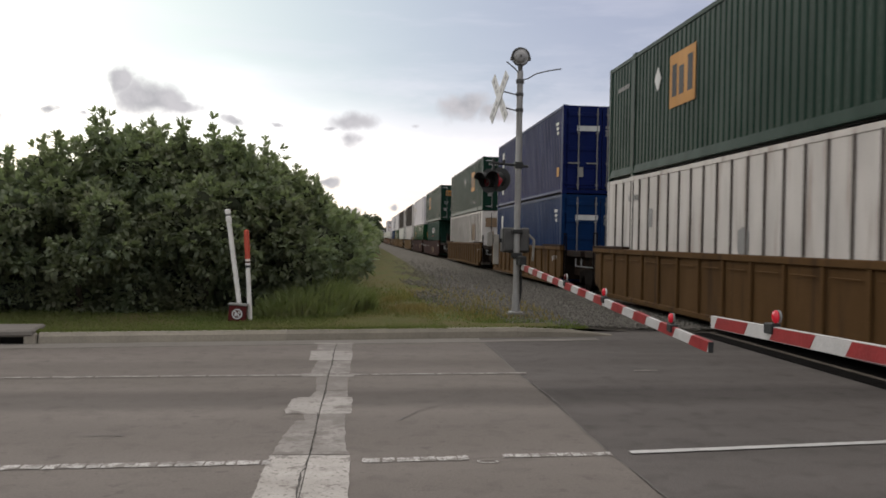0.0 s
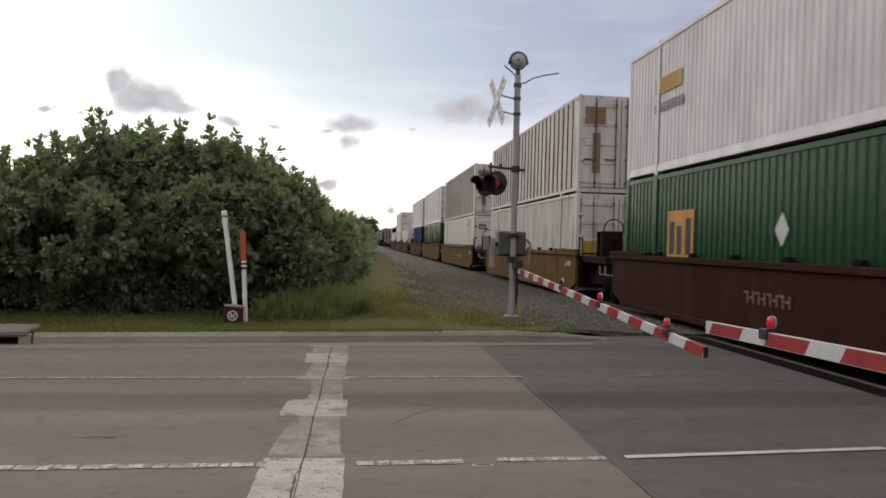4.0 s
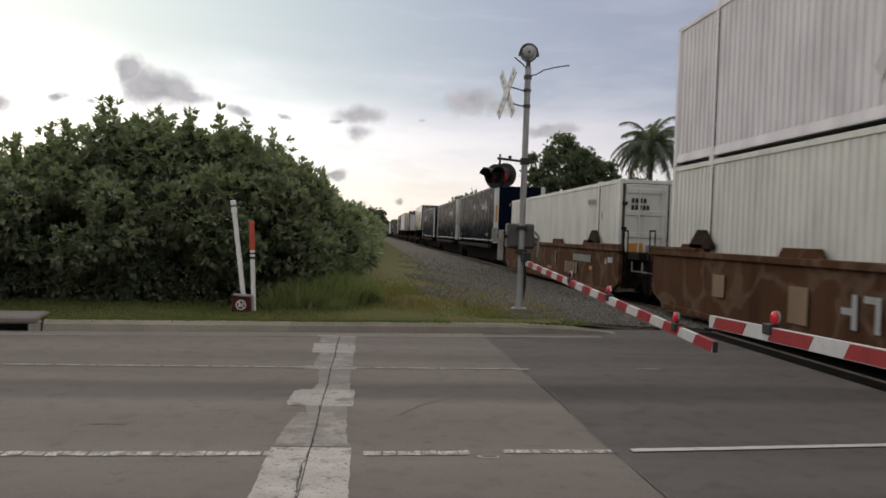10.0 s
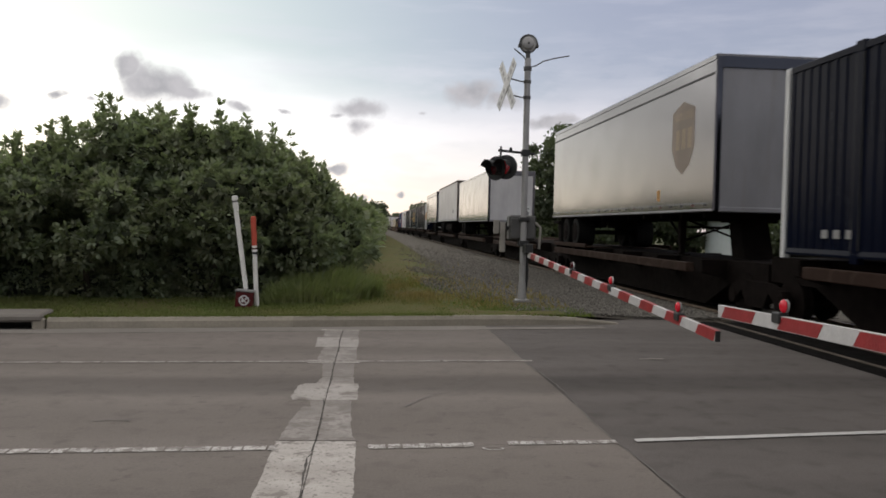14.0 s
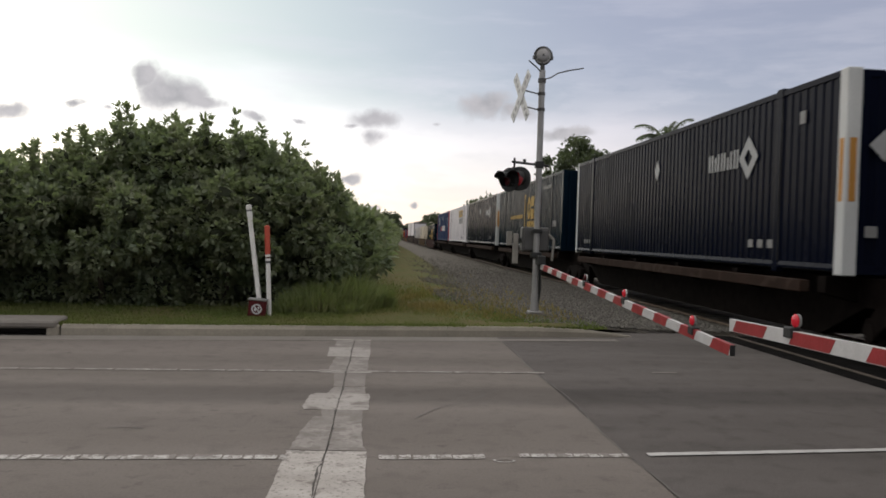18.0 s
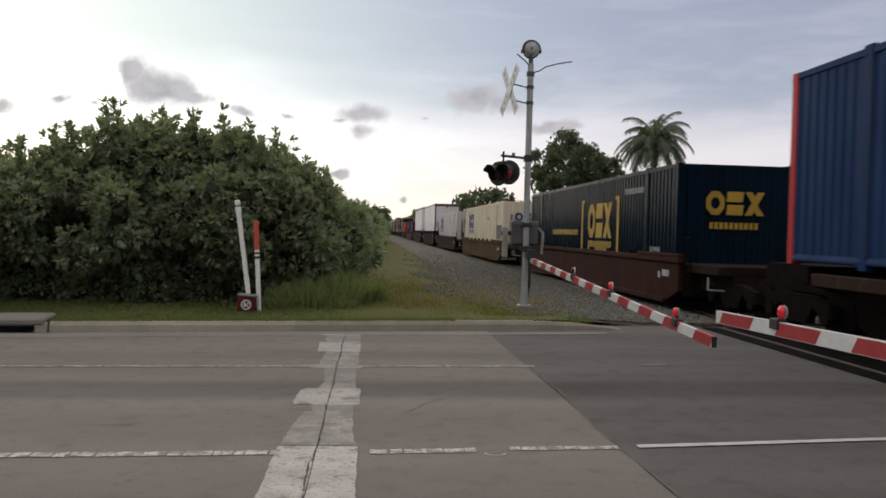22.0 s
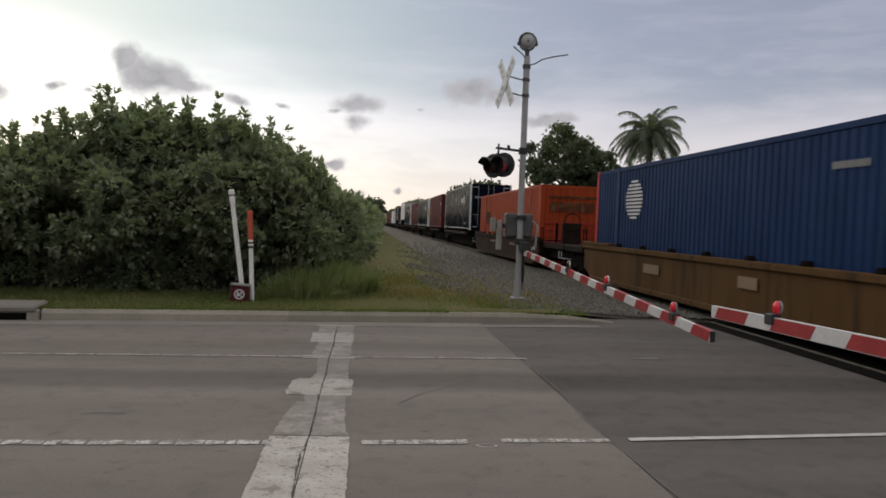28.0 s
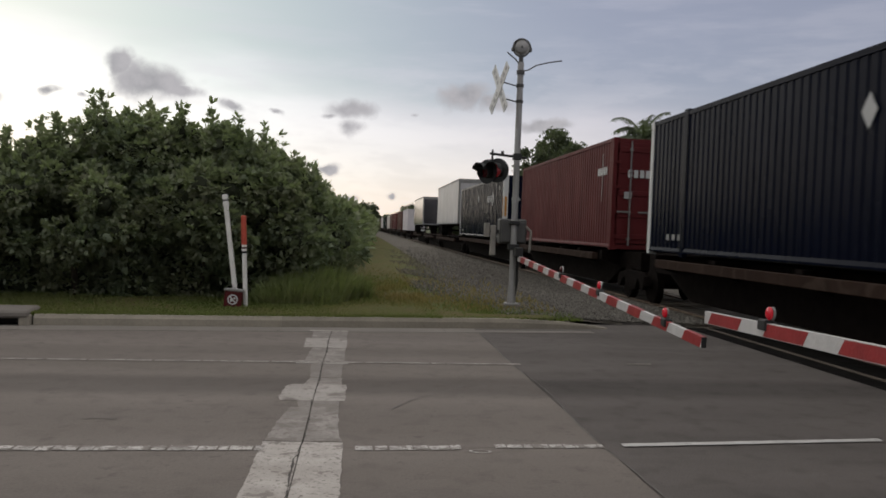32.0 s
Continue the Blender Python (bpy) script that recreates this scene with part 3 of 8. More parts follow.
def on_balls(lobes, per_area, rng, above=-1.0):
    """Points on the outer skin of a heap of ellipsoids (x, y, z, rx, ry, rz), with the skin's normals."""
    ps, ns = [], []
    arr = np.array(lobes)
    for c in arr:
        area = 4 * math.pi * ((c[3] * c[4]) ** 1.6 / 3 + (c[3] * c[5]) ** 1.6 / 3 + (c[4] * c[5]) ** 1.6 / 3) ** (1 / 1.6)
        k = int(area * per_area)
        d = rng.normal(0, 1, (k, 3))
        d /= np.linalg.norm(d, axis=1)[:, None]
        d = d[d[:, 2] > above]
        rr = rng.uniform(0.72, 1.10, (len(d), 1))
        p = c[:3] + d * c[3:] * rr
        keep = np.ones(len(p), bool)
        for o in arr:
            if o is not c:
                keep &= (((p - o[:3]) / (o[3:] * 0.74)) ** 2).sum(1) > 1
        keep &= p[:, 2] > 0.1
        ps.append(p[keep])
        ns.append((d / c[3:])[keep])
    p, q = np.concatenate(ps), np.concatenate(ns)
    return p, q / np.linalg.norm(q, axis=1)[:, None]


# ---- ground, road, kerb ----
def kerb_y(x):
    return 13.23 + 0.165 * x if x > -6 else 12.24 + 0.07 * (x + 6)


def strip(xs, y_lo, y_hi, z_lo, z_hi):
    """A ribbon of ground between two lines y_lo(x) and y_hi(x)."""
    s = Shape()
    vs, fs = [], []
    for x in xs:
        vs += [(x, y_lo(x), z_lo), (x, y_hi(x), z_hi)]
    for i in range(len(xs) - 1):
        fs.append((2 * i, 2 * i + 2, 2 * i + 3, 2 * i + 1))
    return s.add(vs, fs)


def frange(a, b, step):
    n = max(1, round((b - a) / step))
    return [a + (b - a) * i / n for i in range(n + 1)]


TRACK_X = 7.745
V_TRAIN = 21.265

solid("ground", Shape().add([(-2500, -2500, -0.45), (2500, -2500, -0.45), (2500, 4500, -0.45), (-2500, 4500, -0.45)], [(0, 1, 2, 3)]), FAR_GROUND,
      "flat green-brown land reaching to the horizon", "ground", kind="structure")

JOINT_X = 1.92   # where the concrete road meets the darker crossing surface
road = thing("road", "worn pale grey concrete road with lane joints", "road", kind="structure")
part("road_bed", Shape().box(-60, 40, -6.0, 16.5, -0.44, -0.03), CRACK, road)
for xa, xb in ((-16.0, -10.2), (-10.2, -5.3), (-5.3, -0.366), (-0.354, JOINT_X - 0.008)):
    for ya, yb in ((lambda x: -6.0, lambda x: 2.2 + 0.05 * x), (lambda x: 2.21 + 0.05 * x, lambda x: 6.0 + 0.055 * x), (lambda x: 6.005 + 0.055 * x, lambda x: 9.75 + 0.065 * x), (lambda x: 9.755 + 0.065 * x, lambda x: kerb_y(x) - 0.62)):
        s = Shape()
        n = 4
        xs = [xa + (xb - xa) * i / n for i in range(n + 1)]
        vs = [(x, f(x), z) for x in xs for f, z in ((ya, 0.0), (yb, 0.0), (ya, -0.035), (yb, -0.035))]
        fs = []
        for i in range(n):
            k = 4 * i
            fs += [(k, k + 4, k + 5, k + 1), (k + 2, k, k + 4, k + 6)[::-1], (k + 1, k + 5, k + 7, k + 3)]
        fs += [(0, 1, 3, 2), (4 * n, 4 * n + 1, 4 * n + 3, 4 * n + 2)]
        part("concrete_slab", s.add(vs, fs), ROAD, road)
part("concrete_slab", Shape().box(-60, -16.01, -6.0, 11.0, -0.035, 0.0), ROAD, road)
crossing = thing("crossing_surface", "darker grey asphalt approach beside the rails", "road", kind="structure")
part("asphalt", strip(frange(JOINT_X, 5.90, 0.5), lambda x: -6.0, lambda x: 15.3 + 0.0 * x if x > 4.2 else kerb_y(x) - 0.05, -0.004, -0.004), ROAD_DARK, crossing)
part("asphalt", Shape().box(TRACK_X + 1.75, 40, -6, 15.6, -0.3, 0.0), ROAD_DARK, crossing, "asphalt past the far rail")
for a, b in ((5.90, TRACK_X - 0.82), (TRACK_X - 0.62, TRACK_X + 0.62), (TRACK_X + 0.82, TRACK_X + 1.75)):
    part("panel", Shape().box(a, b, -6, 14.4, -0.2, 0.012, 0.012), PANEL, crossing, "black rubber crossing panel")
part("edge_strip", Shape().box(6.20, 6.26, -6, 14.4, -0.1, 0.030, 0.008), TIE, crossing, "worn brown timber edge strip")
# the far gutter and kerb
gut = thing("gutter", "pale concrete gutter along the kerb", "gutter", kind="structure")
edges = [-16, -10.5, -7.5, -4.62, -3.98, -1.15, 1.4, 3.9]
for a, b in zip(edges, edges[1:]):
    part("gutter_slab", strip(frange(a + 0.002, b - 0.002, 0.7), lambda x: kerb_y(x) - 0.62, lambda x: kerb_y(x) + 0.02, 0.004, -0.012), GUTTER, gut)
kerb = thing("kerb", "weathered concrete kerb with grass growing over its top", "kerb", kind="structure")


def kerb_stone(a, b):
    s = Shape()
    xs = frange(a + 0.0015, b - 0.0015, 0.6)
    prof = [(0.0, -0.1), (0.015, 0.09), (0.05, 0.145), (0.17, 0.15), (0.17, -0.1)]
    vs = [(x, kerb_y(x) + o, z * (1.0 if x < 3.2 else max(0.08, 1 - (x - 3.2) / 1.1))) for x in xs for o, z in prof]
    k = len(prof)
    fs = [(i * k + j, (i + 1) * k + j, (i + 1) * k + j + 1, i * k + j + 1) for i in range(len(xs) - 1) for j in range(k - 1)]
    fs += [tuple(range(k)), tuple(len(vs) - 1 - i for i in range(k))]
    return s.add(vs, fs)


for a, b in zip([-16, -13, -10.2, -7.3, -4.62, -3.98, -1.15, 1.1, 2.6, 3.5], [-13, -10.2, -7.3, -4.62, -3.98, -1.15, 1.1, 2.6, 3.5, 4.3]):
    if b == -4.62:
        continue
    part("kerb_stone", kerb_stone(a, b), KERB, kerb)
inlet = thing("storm_drain_inlet", "concrete kerb inlet slab over a dark drain slot", "drain", pose(-5.95, kerb_y(-5.95), 0, 0, 0, 9))
part("top_slab", Shape().box(-1.35, 1.30, -0.04, 0.8, 0.09, 0.20, 0.03), GUTTER, inlet)
# back wall and throat are coloured near black for the shade in the slot
part("back_wall", Shape().box(-1.35, 1.30, 0.35, 0.5, -0.35, 0.09), CRACK, inlet, "drain wall coloured dark for the shade inside")
part("throat", Shape().box(-1.35, 1.30, -0.04, 0.35, -0.1, -0.02), CRACK, inlet)
part("side_block", Shape().box(1.16, 1.33, -0.02, 0.5, -0.1, 0.14, 0.02), KERB, inlet)


# ---- road markings ----
def band(x0, x1, yc, width, rng, ragged=0.008, step=0.06, z=0.006):
    """A painted line with worn, uneven edges."""
    xs = frange(x0, x1, step)
    vs = []
    for x in xs:
        vs += [(x, yc(x) - width / 2 + rng.uniform(-ragged, ragged), z), (x, yc(x) + width / 2 + rng.uniform(-ragged, ragged), z)]
    return Shape().add(vs, [(2 * i, 2 * i + 2, 2 * i + 3, 2 * i + 1) for i in range(len(xs) - 1)])


def markings():
    rng = np.random.default_rng(4)
    near = thing("lane_line", "worn white lane line in short cracked pieces", "road marking", group="road lines", kind="structure")
    x = -7.0
    while x < 0.78:
        w = rng.uniform(0.05, 0.2)
        if not (-0.62 < x < -0.08):
            part("paint_piece", band(x, min(x + w, 0.84), lambda q: 5.98 + 0.052 * q + (0.0 if q < 0.8 else 0.02), 0.115, rng), PAINT_LINE, near)
        x += w + rng.uniform(0.006, 0.02)
    x = 1.06
    while x < 1.9:
        w = rng.uniform(0.05, 0.13)
        part("paint_piece", band(x, min(x + w, 1.9), lambda q: 6.02 + 0.055 * q, 0.10, rng), PAINT_LINE, near)
        x += w + 0.01
    part("paint_piece", band(2.06, 4.35, lambda q: 5.905 + 0.124 * q, 0.085, rng, 0.004), PAINT_NEW, near, "newer brighter stretch of line")
    ring = Shape()
    for i in range(14):
        a, b = 2 * math.pi * i / 14, 2 * math.pi * (i + 1) / 14
        ring.add([(0.93 + r * 0.085 * math.cos(q), 5.93 + r * 0.045 * math.sin(q), 0.006) for r, q in ((0.72, a), (1, a), (1, b), (0.72, b))], [(0, 1, 2, 3)])
    part("paint_ring", ring, PAINT_LINE, near, "small white survey ring beside the line")
    far = thing("lane_line", "thin worn white lane line along the far lane", "road marking", group="road lines", kind="structure")
    x = -9.0
    while x < 2.0:
        w = rng.uniform(0.15, 0.5)
        part("paint_piece", band(x, min(x + w, 2.0), lambda q: 9.75 + 0.075 * q, 0.085, rng), FAR_LINE, far)
        x += w + rng.uniform(0.01, 0.04)
    part("paint_piece", band(3.4, 3.72, lambda q: 9.77 + 0.1 * q, 0.05, rng), FAR_LINE, far)
    # the wide stop line, worn away in the wheel tracks
    stop = thing("stop_line", "wide worn white stop line, patchy in the wheel tracks", "road marking", group="road lines", kind="structure")

    def worn(name, y0, y1, left, right, mat, z=0.005):
        ys = frange(y0, y1, 0.07)
        for lo, hi, side in ((left, -0.363, 0), (-0.357, right, 1)):
            vs = []
            for y in ys:
                l = lo(y) if side == 0 else lo
                r = hi(y) if side == 1 else hi
                j = rng.uniform(-0.007, 0.007)
                vs += [(l + (j if side == 0 else 0), y, z), (r + (j if side == 1 else 0), y, z)]
            part(name, Shape().add(vs, [(2 * i, 2 * i + 1, 2 * i + 3, 2 * i + 2) for i in range(len(ys) - 1)]), mat, stop)
    def lerp(*pts):
        return lambda y: float(np.interp(y, [p[0] for p in pts], [p[1] for p in pts]))
    worn("paint_patch", -1.0, 6.13, lambda y: -0.645, lambda y: -0.06, PATCH)
    worn("paint_patch", 6.15, 7.30, lerp((6.15, -0.635), (6.8, -0.60), (7.3, -0.54)), lerp((6.15, -0.07), (6.4, -0.105), (7.3, -0.12)), SKIDDED)
    worn("paint_patch", 7.30, 7.58, lerp((7.3, -0.47), (7.58, -0.50)), lambda y: -0.12, FADED)
    worn("paint_patch", 7.58, 8.36, lerp((7.58, -0.655), (7.7, -0.68), (8.25, -0.665), (8.36, -0.60)), lerp((7.58, -0.075), (8.36, -0.07)), BLOCK)
    worn("paint_patch", 8.36, 8.72, lerp((8.36, -0.50), (8.72, -0.45)), lambda y: -0.12, SKIDDED)
    worn("paint_patch", 8.74, 9.58, lerp((8.74, -0.45), (9.58, -0.50)), lambda y: -0.13, FADED)
    worn("paint_patch", 9.60, 9.80, lambda y: -0.67, lambda y: -0.07, BLOCK)
    worn("paint_patch", 9.82, 10.85, lerp((9.82, -0.58), (10.85, -0.55)), lambda y: -0.12, SKIDDED)
    worn("paint_patch", 10.87, 11.78, lerp((10.87, -0.66), (11.78, -0.685)), lambda y: -0.11, BLOCK)
    worn("paint_patch", 11.80, 12.55, lambda y: -0.62, lambda y: -0.12, SKIDDED)
    worn("paint_patch", 12.57, 12.66, lambda y: -0.68, lambda y: -0.11, PATCH)
    joint = Shape()
    ys = frange(-6.0, kerb_y(-0.36) - 0.65, 0.06)
    vs = []
    for y in ys:
        c = -0.36 + 0.012 * math.sin(y * 3.1) - (0.012 if y < 5.7 else 0)
        w = (rng.uniform(0.002, 0.0085) if y > 5.7 else rng.uniform(0.005, 0.013)) * (0.4 + 0.6 * abs(math.sin(y * 2.3 + math.sin(y * 5.1))))
        vs += [(c - w + rng.uniform(-0.006, 0.006), y, 0.0075), (c + w + rng.uniform(-0.006, 0.006), y, 0.0075)]
    solid("pavement_joint", joint.add(vs, [(2 * i, 2 * i + 1, 2 * i + 3, 2 * i + 2) for i in range(len(ys) - 1)]), JOINT, "dark open joint running across the road", "crack", kind="structure")
    ys = frange(3.0, 12.9, 0.15)
    vs = []
    for y in ys:
        c = JOINT_X + 0.03 * math.sin(y * 1.7) + rng.uniform(-0.01, 0.01)
        w = rng.uniform(0.003, 0.008)
        vs += [(c - w, y, 0.0035), (c + w, y, 0.0035)]
    solid("pavement_joint", Shape().add(vs, [(2 * i, 2 * i + 1, 2 * i + 3, 2 * i + 2) for i in range(len(ys) - 1)]), SKID, "irregular seam between concrete and asphalt", "crack", kind="structure")
    for pts in ([(0.35, 7.3), (0.55, 7.7), (0.85, 8.05), (1.15, 8.5)], [(-2.2, 6.72), (-2.0, 6.78), (-1.86, 6.76)], [(0.95, 8.63), (1.25, 8.66)], [(0.2, 11.3), (0.62, 11.4)]):
        s = Shape()
        vs = []
        for a in range(len(pts) * 4 - 3):
            i, q = divmod(a, 4)
            p0 = Vector(pts[i])
            p1 = Vector(pts[min(i + 1, len(pts) - 1)])
            p = p0.lerp(p1, q / 4)
            w = rng.uniform(0.004, 0.012)
            vs += [(p.x, p.y - w, 0.005), (p.x + rng.uniform(-0.01, 0.01), p.y + w, 0.005)]
        solid("road_crack", s.add(vs, [(2 * i, 2 * i + 2, 2 * i + 3, 2 * i + 1) for i in range(len(vs) // 2 - 1)]), SKID, "fine dark crack in the road surface", "crack", kind="structure")


SKIDDED = material("half_worn_stop_line", (0.245, 0.222, 0.204), 0.85, vary=0.2, scale=2.6, fine=45, bump=0.25, second=(0.175, 0.157, 0.142))
FADED = material("faded_stop_line", (0.190, 0.170, 0.154), 0.85, vary=0.2, scale=2.6, fine=45, bump=0.25, second=(0.158, 0.139, 0.124))
BLOCK = material("dull_stop_line", (0.295, 0.27, 0.249), 0.85, vary=0.15, scale=2.2, fine=45, bump=0.25, second=(0.24, 0.219, 0.20))
for _m, _share in ((SKIDDED, 0.34), (FADED, 0.46), (BLOCK, 0.16)):
    flaked(_m, (0.145, 0.126, 0.113), _share, 4.0, 0.06)
markings()


# ---- verge, ballast, rails ----
def verge():
    rng = np.random.default_rng(11)
    s = Shape()
    xs = frange(-40, 3.4, 0.8)
    ys = [0.16, 0.8, 1.6, 3, 5, 8, 12, 18, 28, 45, 80, 140, 300, 700]
    vs, fs = [], []
    for x in xs:
        for k in ys:
            z = 0.15 + 0.10 * noise.noise(Vector((x * 0.4, k * 0.4, 3))) * min(1, k / 3)
            if x > 1.5 and k > 1:
                z = min(z, 0.15 - 0.06 * (x - 1.5))
            vs.append((x, kerb_y(x) + k, z))
    m = len(ys)
    for i in range(len(xs) - 1):
        for j in range(m - 1):
            fs.append((i * m + j, (i + 1) * m + j, (i + 1) * m + j + 1, i * m + j + 1))
    solid("verge", s.add(vs, fs), GRASS, "mown green grass verge with dry brownish patches", "grass verge", kind="structure", smooth=True)
    # blades: short along the kerb, thinner and browner towards the track
    n = 130000
    x = rng.uniform(-9, 3.9, n)
    k = 0.12 + rng.exponential(3.2, n)
    near_edge = rng.random(n) < 0.2
    k[near_edge] = rng.uniform(0.08, 0.3, near_edge.sum())
    y = np.array([kerb_y(q) for q in x]) + k
    keep = (y < 60) & ~((x > 1.4) & (rng.random(n) < 0.82)) & ~((x > 2.9) & (rng.random(n) < 0.6))
    x, y = x[keep], y[keep]
    far_in = np.clip((y - np.array([kerb_y(q) for q in x]) - 1.2) / 2.0, 0, 1)
    clump = np.array([noise.noise(Vector((a * 0.9, b * 0.5, 8))) for a, b in zip(x, y)])
    h = rng.uniform(0.012, 0.042, len(x)) * (1 + far_in * (1.3 + 2.2 * np.clip(clump, 0, 1)))
    w = rng.uniform(0.008, 0.02, len(x))
    ang = rng.uniform(0, 6.28, len(x))
    lean = rng.normal(0, 0.035, (len(x), 2))
    v = np.zeros((len(x), 3, 3))
    v[:, 0] = np.stack([x - w * np.cos(ang), y - w * np.sin(ang), np.full(len(x), 0.11)], 1)
    v[:, 1] = np.stack([x + w * np.cos(ang), y + w * np.sin(ang), np.full(len(x), 0.11)], 1)
    v[:, 2] = np.stack([x + lean[:, 0], y + lean[:, 1], 0.14 + h], 1)
    dry = (x > -0.9) & (clump + 0.30 * (x - 0.6) + rng.normal(0, 0.25, len(x)) > 0.08) & (far_in > 0.1)
    tagged(new("dry_grass", array_mesh("dry_grass", v[dry].reshape(-1, 3), np.arange(3 * int(dry.sum())).reshape(-1, 3), DRY_BLADE)), "straw-brown dry grass blades towards the ballast", "grass", kind="stuff")
    v = v[~dry]
    x = x[~dry]
    tagged(new("grass", array_mesh("grass", v.reshape(-1, 3), np.arange(3 * len(x)).reshape(-1, 3), BLADE)), "short green and straw-coloured grass blades on the verge", "grass", kind="stuff")


verge()


def ballast():
    rng = np.random.default_rng(12)
    s = Shape()
    prof = [(2.45, 0.10), (3.5, 0.08), (TRACK_X - 2.6, -0.02), (TRACK_X - 1.6, 0.0), (TRACK_X + 1.6, 0.0), (TRACK_X + 2.8, -0.1), (TRACK_X + 5, -0.4)]
    ys = [14.6, 17, 20, 25, 32, 42, 60, 90, 150, 300, 700, 1500]
    vs, fs = [], []
    for y in ys:
        for i, (x, z) in enumerate(prof):
            vs.append((x + (0.35 * noise.noise(Vector((x, y * 0.3, 1))) + 0.25 * (y > 30) if i < 2 else 0), y, z + 0.05 * noise.noise(Vector((x * 0.8, y * 0.5, 5)))))
    m = len(prof)
    for i in range(len(ys) - 1):
        for j in range(m - 1):
            fs.append((i * m + j, i * m + j + 1, (i + 1) * m + j + 1, (i + 1) * m + j))
    solid("ballast_bed", s.add(vs, fs), BALLAST, "grey crushed-stone bed under and beside the track", "ballast", kind="structure", smooth=True)
    s2 = Shape().add([(TRACK_X - 1.7, -300, -0.02), (TRACK_X + 1.7, -300, -0.02), (TRACK_X + 1.7, -6, -0.02), (TRACK_X - 1.7, -6, -0.02)], [(0, 1, 2, 3)])
    solid("ballast_bed", s2, BALLAST, "grey crushed-stone bed beyond the crossing", "ballast", kind="structure")
    # loose stones: squashed octahedra
    n = 46000
    x = rng.uniform(1.3, 6.6, n)
    y = 14.7 + rng.exponential(9.0, n)
    keep = (rng.random(n) < np.clip((x - 1.2 + 0.5 * np.sin(y * 0.9 + x)) / 2.0, 0.03, 1)) & (y < 70) & ((x > 2.6) | (y > 16.2 + 1.2 * (2.6 - x)))
    x, y = x[keep], y[keep]
    r = rng.uniform(0.013, 0.034, len(x))
    base = np.array([[1, 0, 0], [0, 1, 0], [-1, 0, 0], [0, -1, 0], [0, 0, 0.8], [0, 0, -0.6]], float)
    v = base[None] * r[:, None, None] * rng.uniform(0.6, 1.3, (len(x), 6, 1)) + np.stack([x, y, np.interp(x, [1.3, 2.3, 3.5, 5.1], [0.15, 0.115, 0.085, 0.03]) + rng.uniform(0, 0.03, len(x))], 1)[:, None]
    tri = np.array([[0, 1, 4], [1, 2, 4], [2, 3, 4], [3, 0, 4], [1, 0, 5], [2, 1, 5], [3, 2, 5], [0, 3, 5]])
    q = (np.arange(len(x)) * 6)[:, None, None] + tri[None]
    tagged(new("ballast_stones", array_mesh("ballast_stones", v.reshape(-1, 3), q.reshape(-1, 3), STONE)), "loose grey crushed ballast stones", "ballast", kind="stuff")
    # weeds in the stones' edge
    n = 2600
    x = np.concatenate([rng.normal(2.2, 0.35, n // 2), rng.normal(2.5, 0.45, n // 2)])
    y = np.concatenate([15.2 + rng.exponential(3, n // 2), 14.7 + rng.exponential(1.0, n // 2)])
    h = rng.uniform(0.04, 0.17, n)
    w = rng.uniform(0.006, 0.014, n)
    ang = rng.uniform(0, 6.28, n)
    v = np.zeros((n, 3, 3))
    v[:, 0] = np.stack([x - w * np.cos(ang), y - w * np.sin(ang), np.full(n, 0.02)], 1)
    v[:, 1] = np.stack([x + w * np.cos(ang), y + w * np.sin(ang), np.full(n, 0.02)], 1)
    v[:, 2] = np.stack([x + rng.normal(0, 0.06, n), y + rng.normal(0, 0.06, n), 0.06 + h], 1)
    tagged(new("weeds", array_mesh("weeds", v.reshape(-1, 3), np.arange(3 * n).reshape(-1, 3), BLADE)), "straggling yellow-green weeds at the edge of the ballast", "weeds", kind="stuff")


ballast()
RAIL_TOP = 0.05


def rails():
    prof = [(-0.07, -0.17), (0.07, -0.17), (0.07, -0.15), (0.012, -0.13), (0.012, -0.045), (0.036, -0.035), (0.036, -0.005), (0.028, 0), (-0.028, 0), (-0.036, -0.005), (-0.036, -0.035), (-0.012, -0.045), (-0.012, -0.13), (-0.07, -0.15)]
    for side in (-1, 1):
        x = TRACK_X + side * 0.7525
        solid("rail", Shape().prism([(x + a, RAIL_TOP + b) for a, b in prof], 1, -300, 1200), STEEL, "steel rail with a rusty web", "rail", group="rails of the track", kind="structure")
    ties = thing("ties", "dark creosoted wooden ties in the ballast", "railway ties", kind="structure")
    y = 14.8
    k = 0
    while y < 120:
        part("tie", lambda: Shape().box(-1.3, 1.3, -0.115, 0.115, -0.18, 0.0, 0.012), TIE, ties, key="tie", at=pose(TRACK_X, y, 0.012 + 0.004 * (k % 3), 0, 0, 0.8 * math.sin(k * 1.7)))
        y += 0.52
        k += 1


rails()


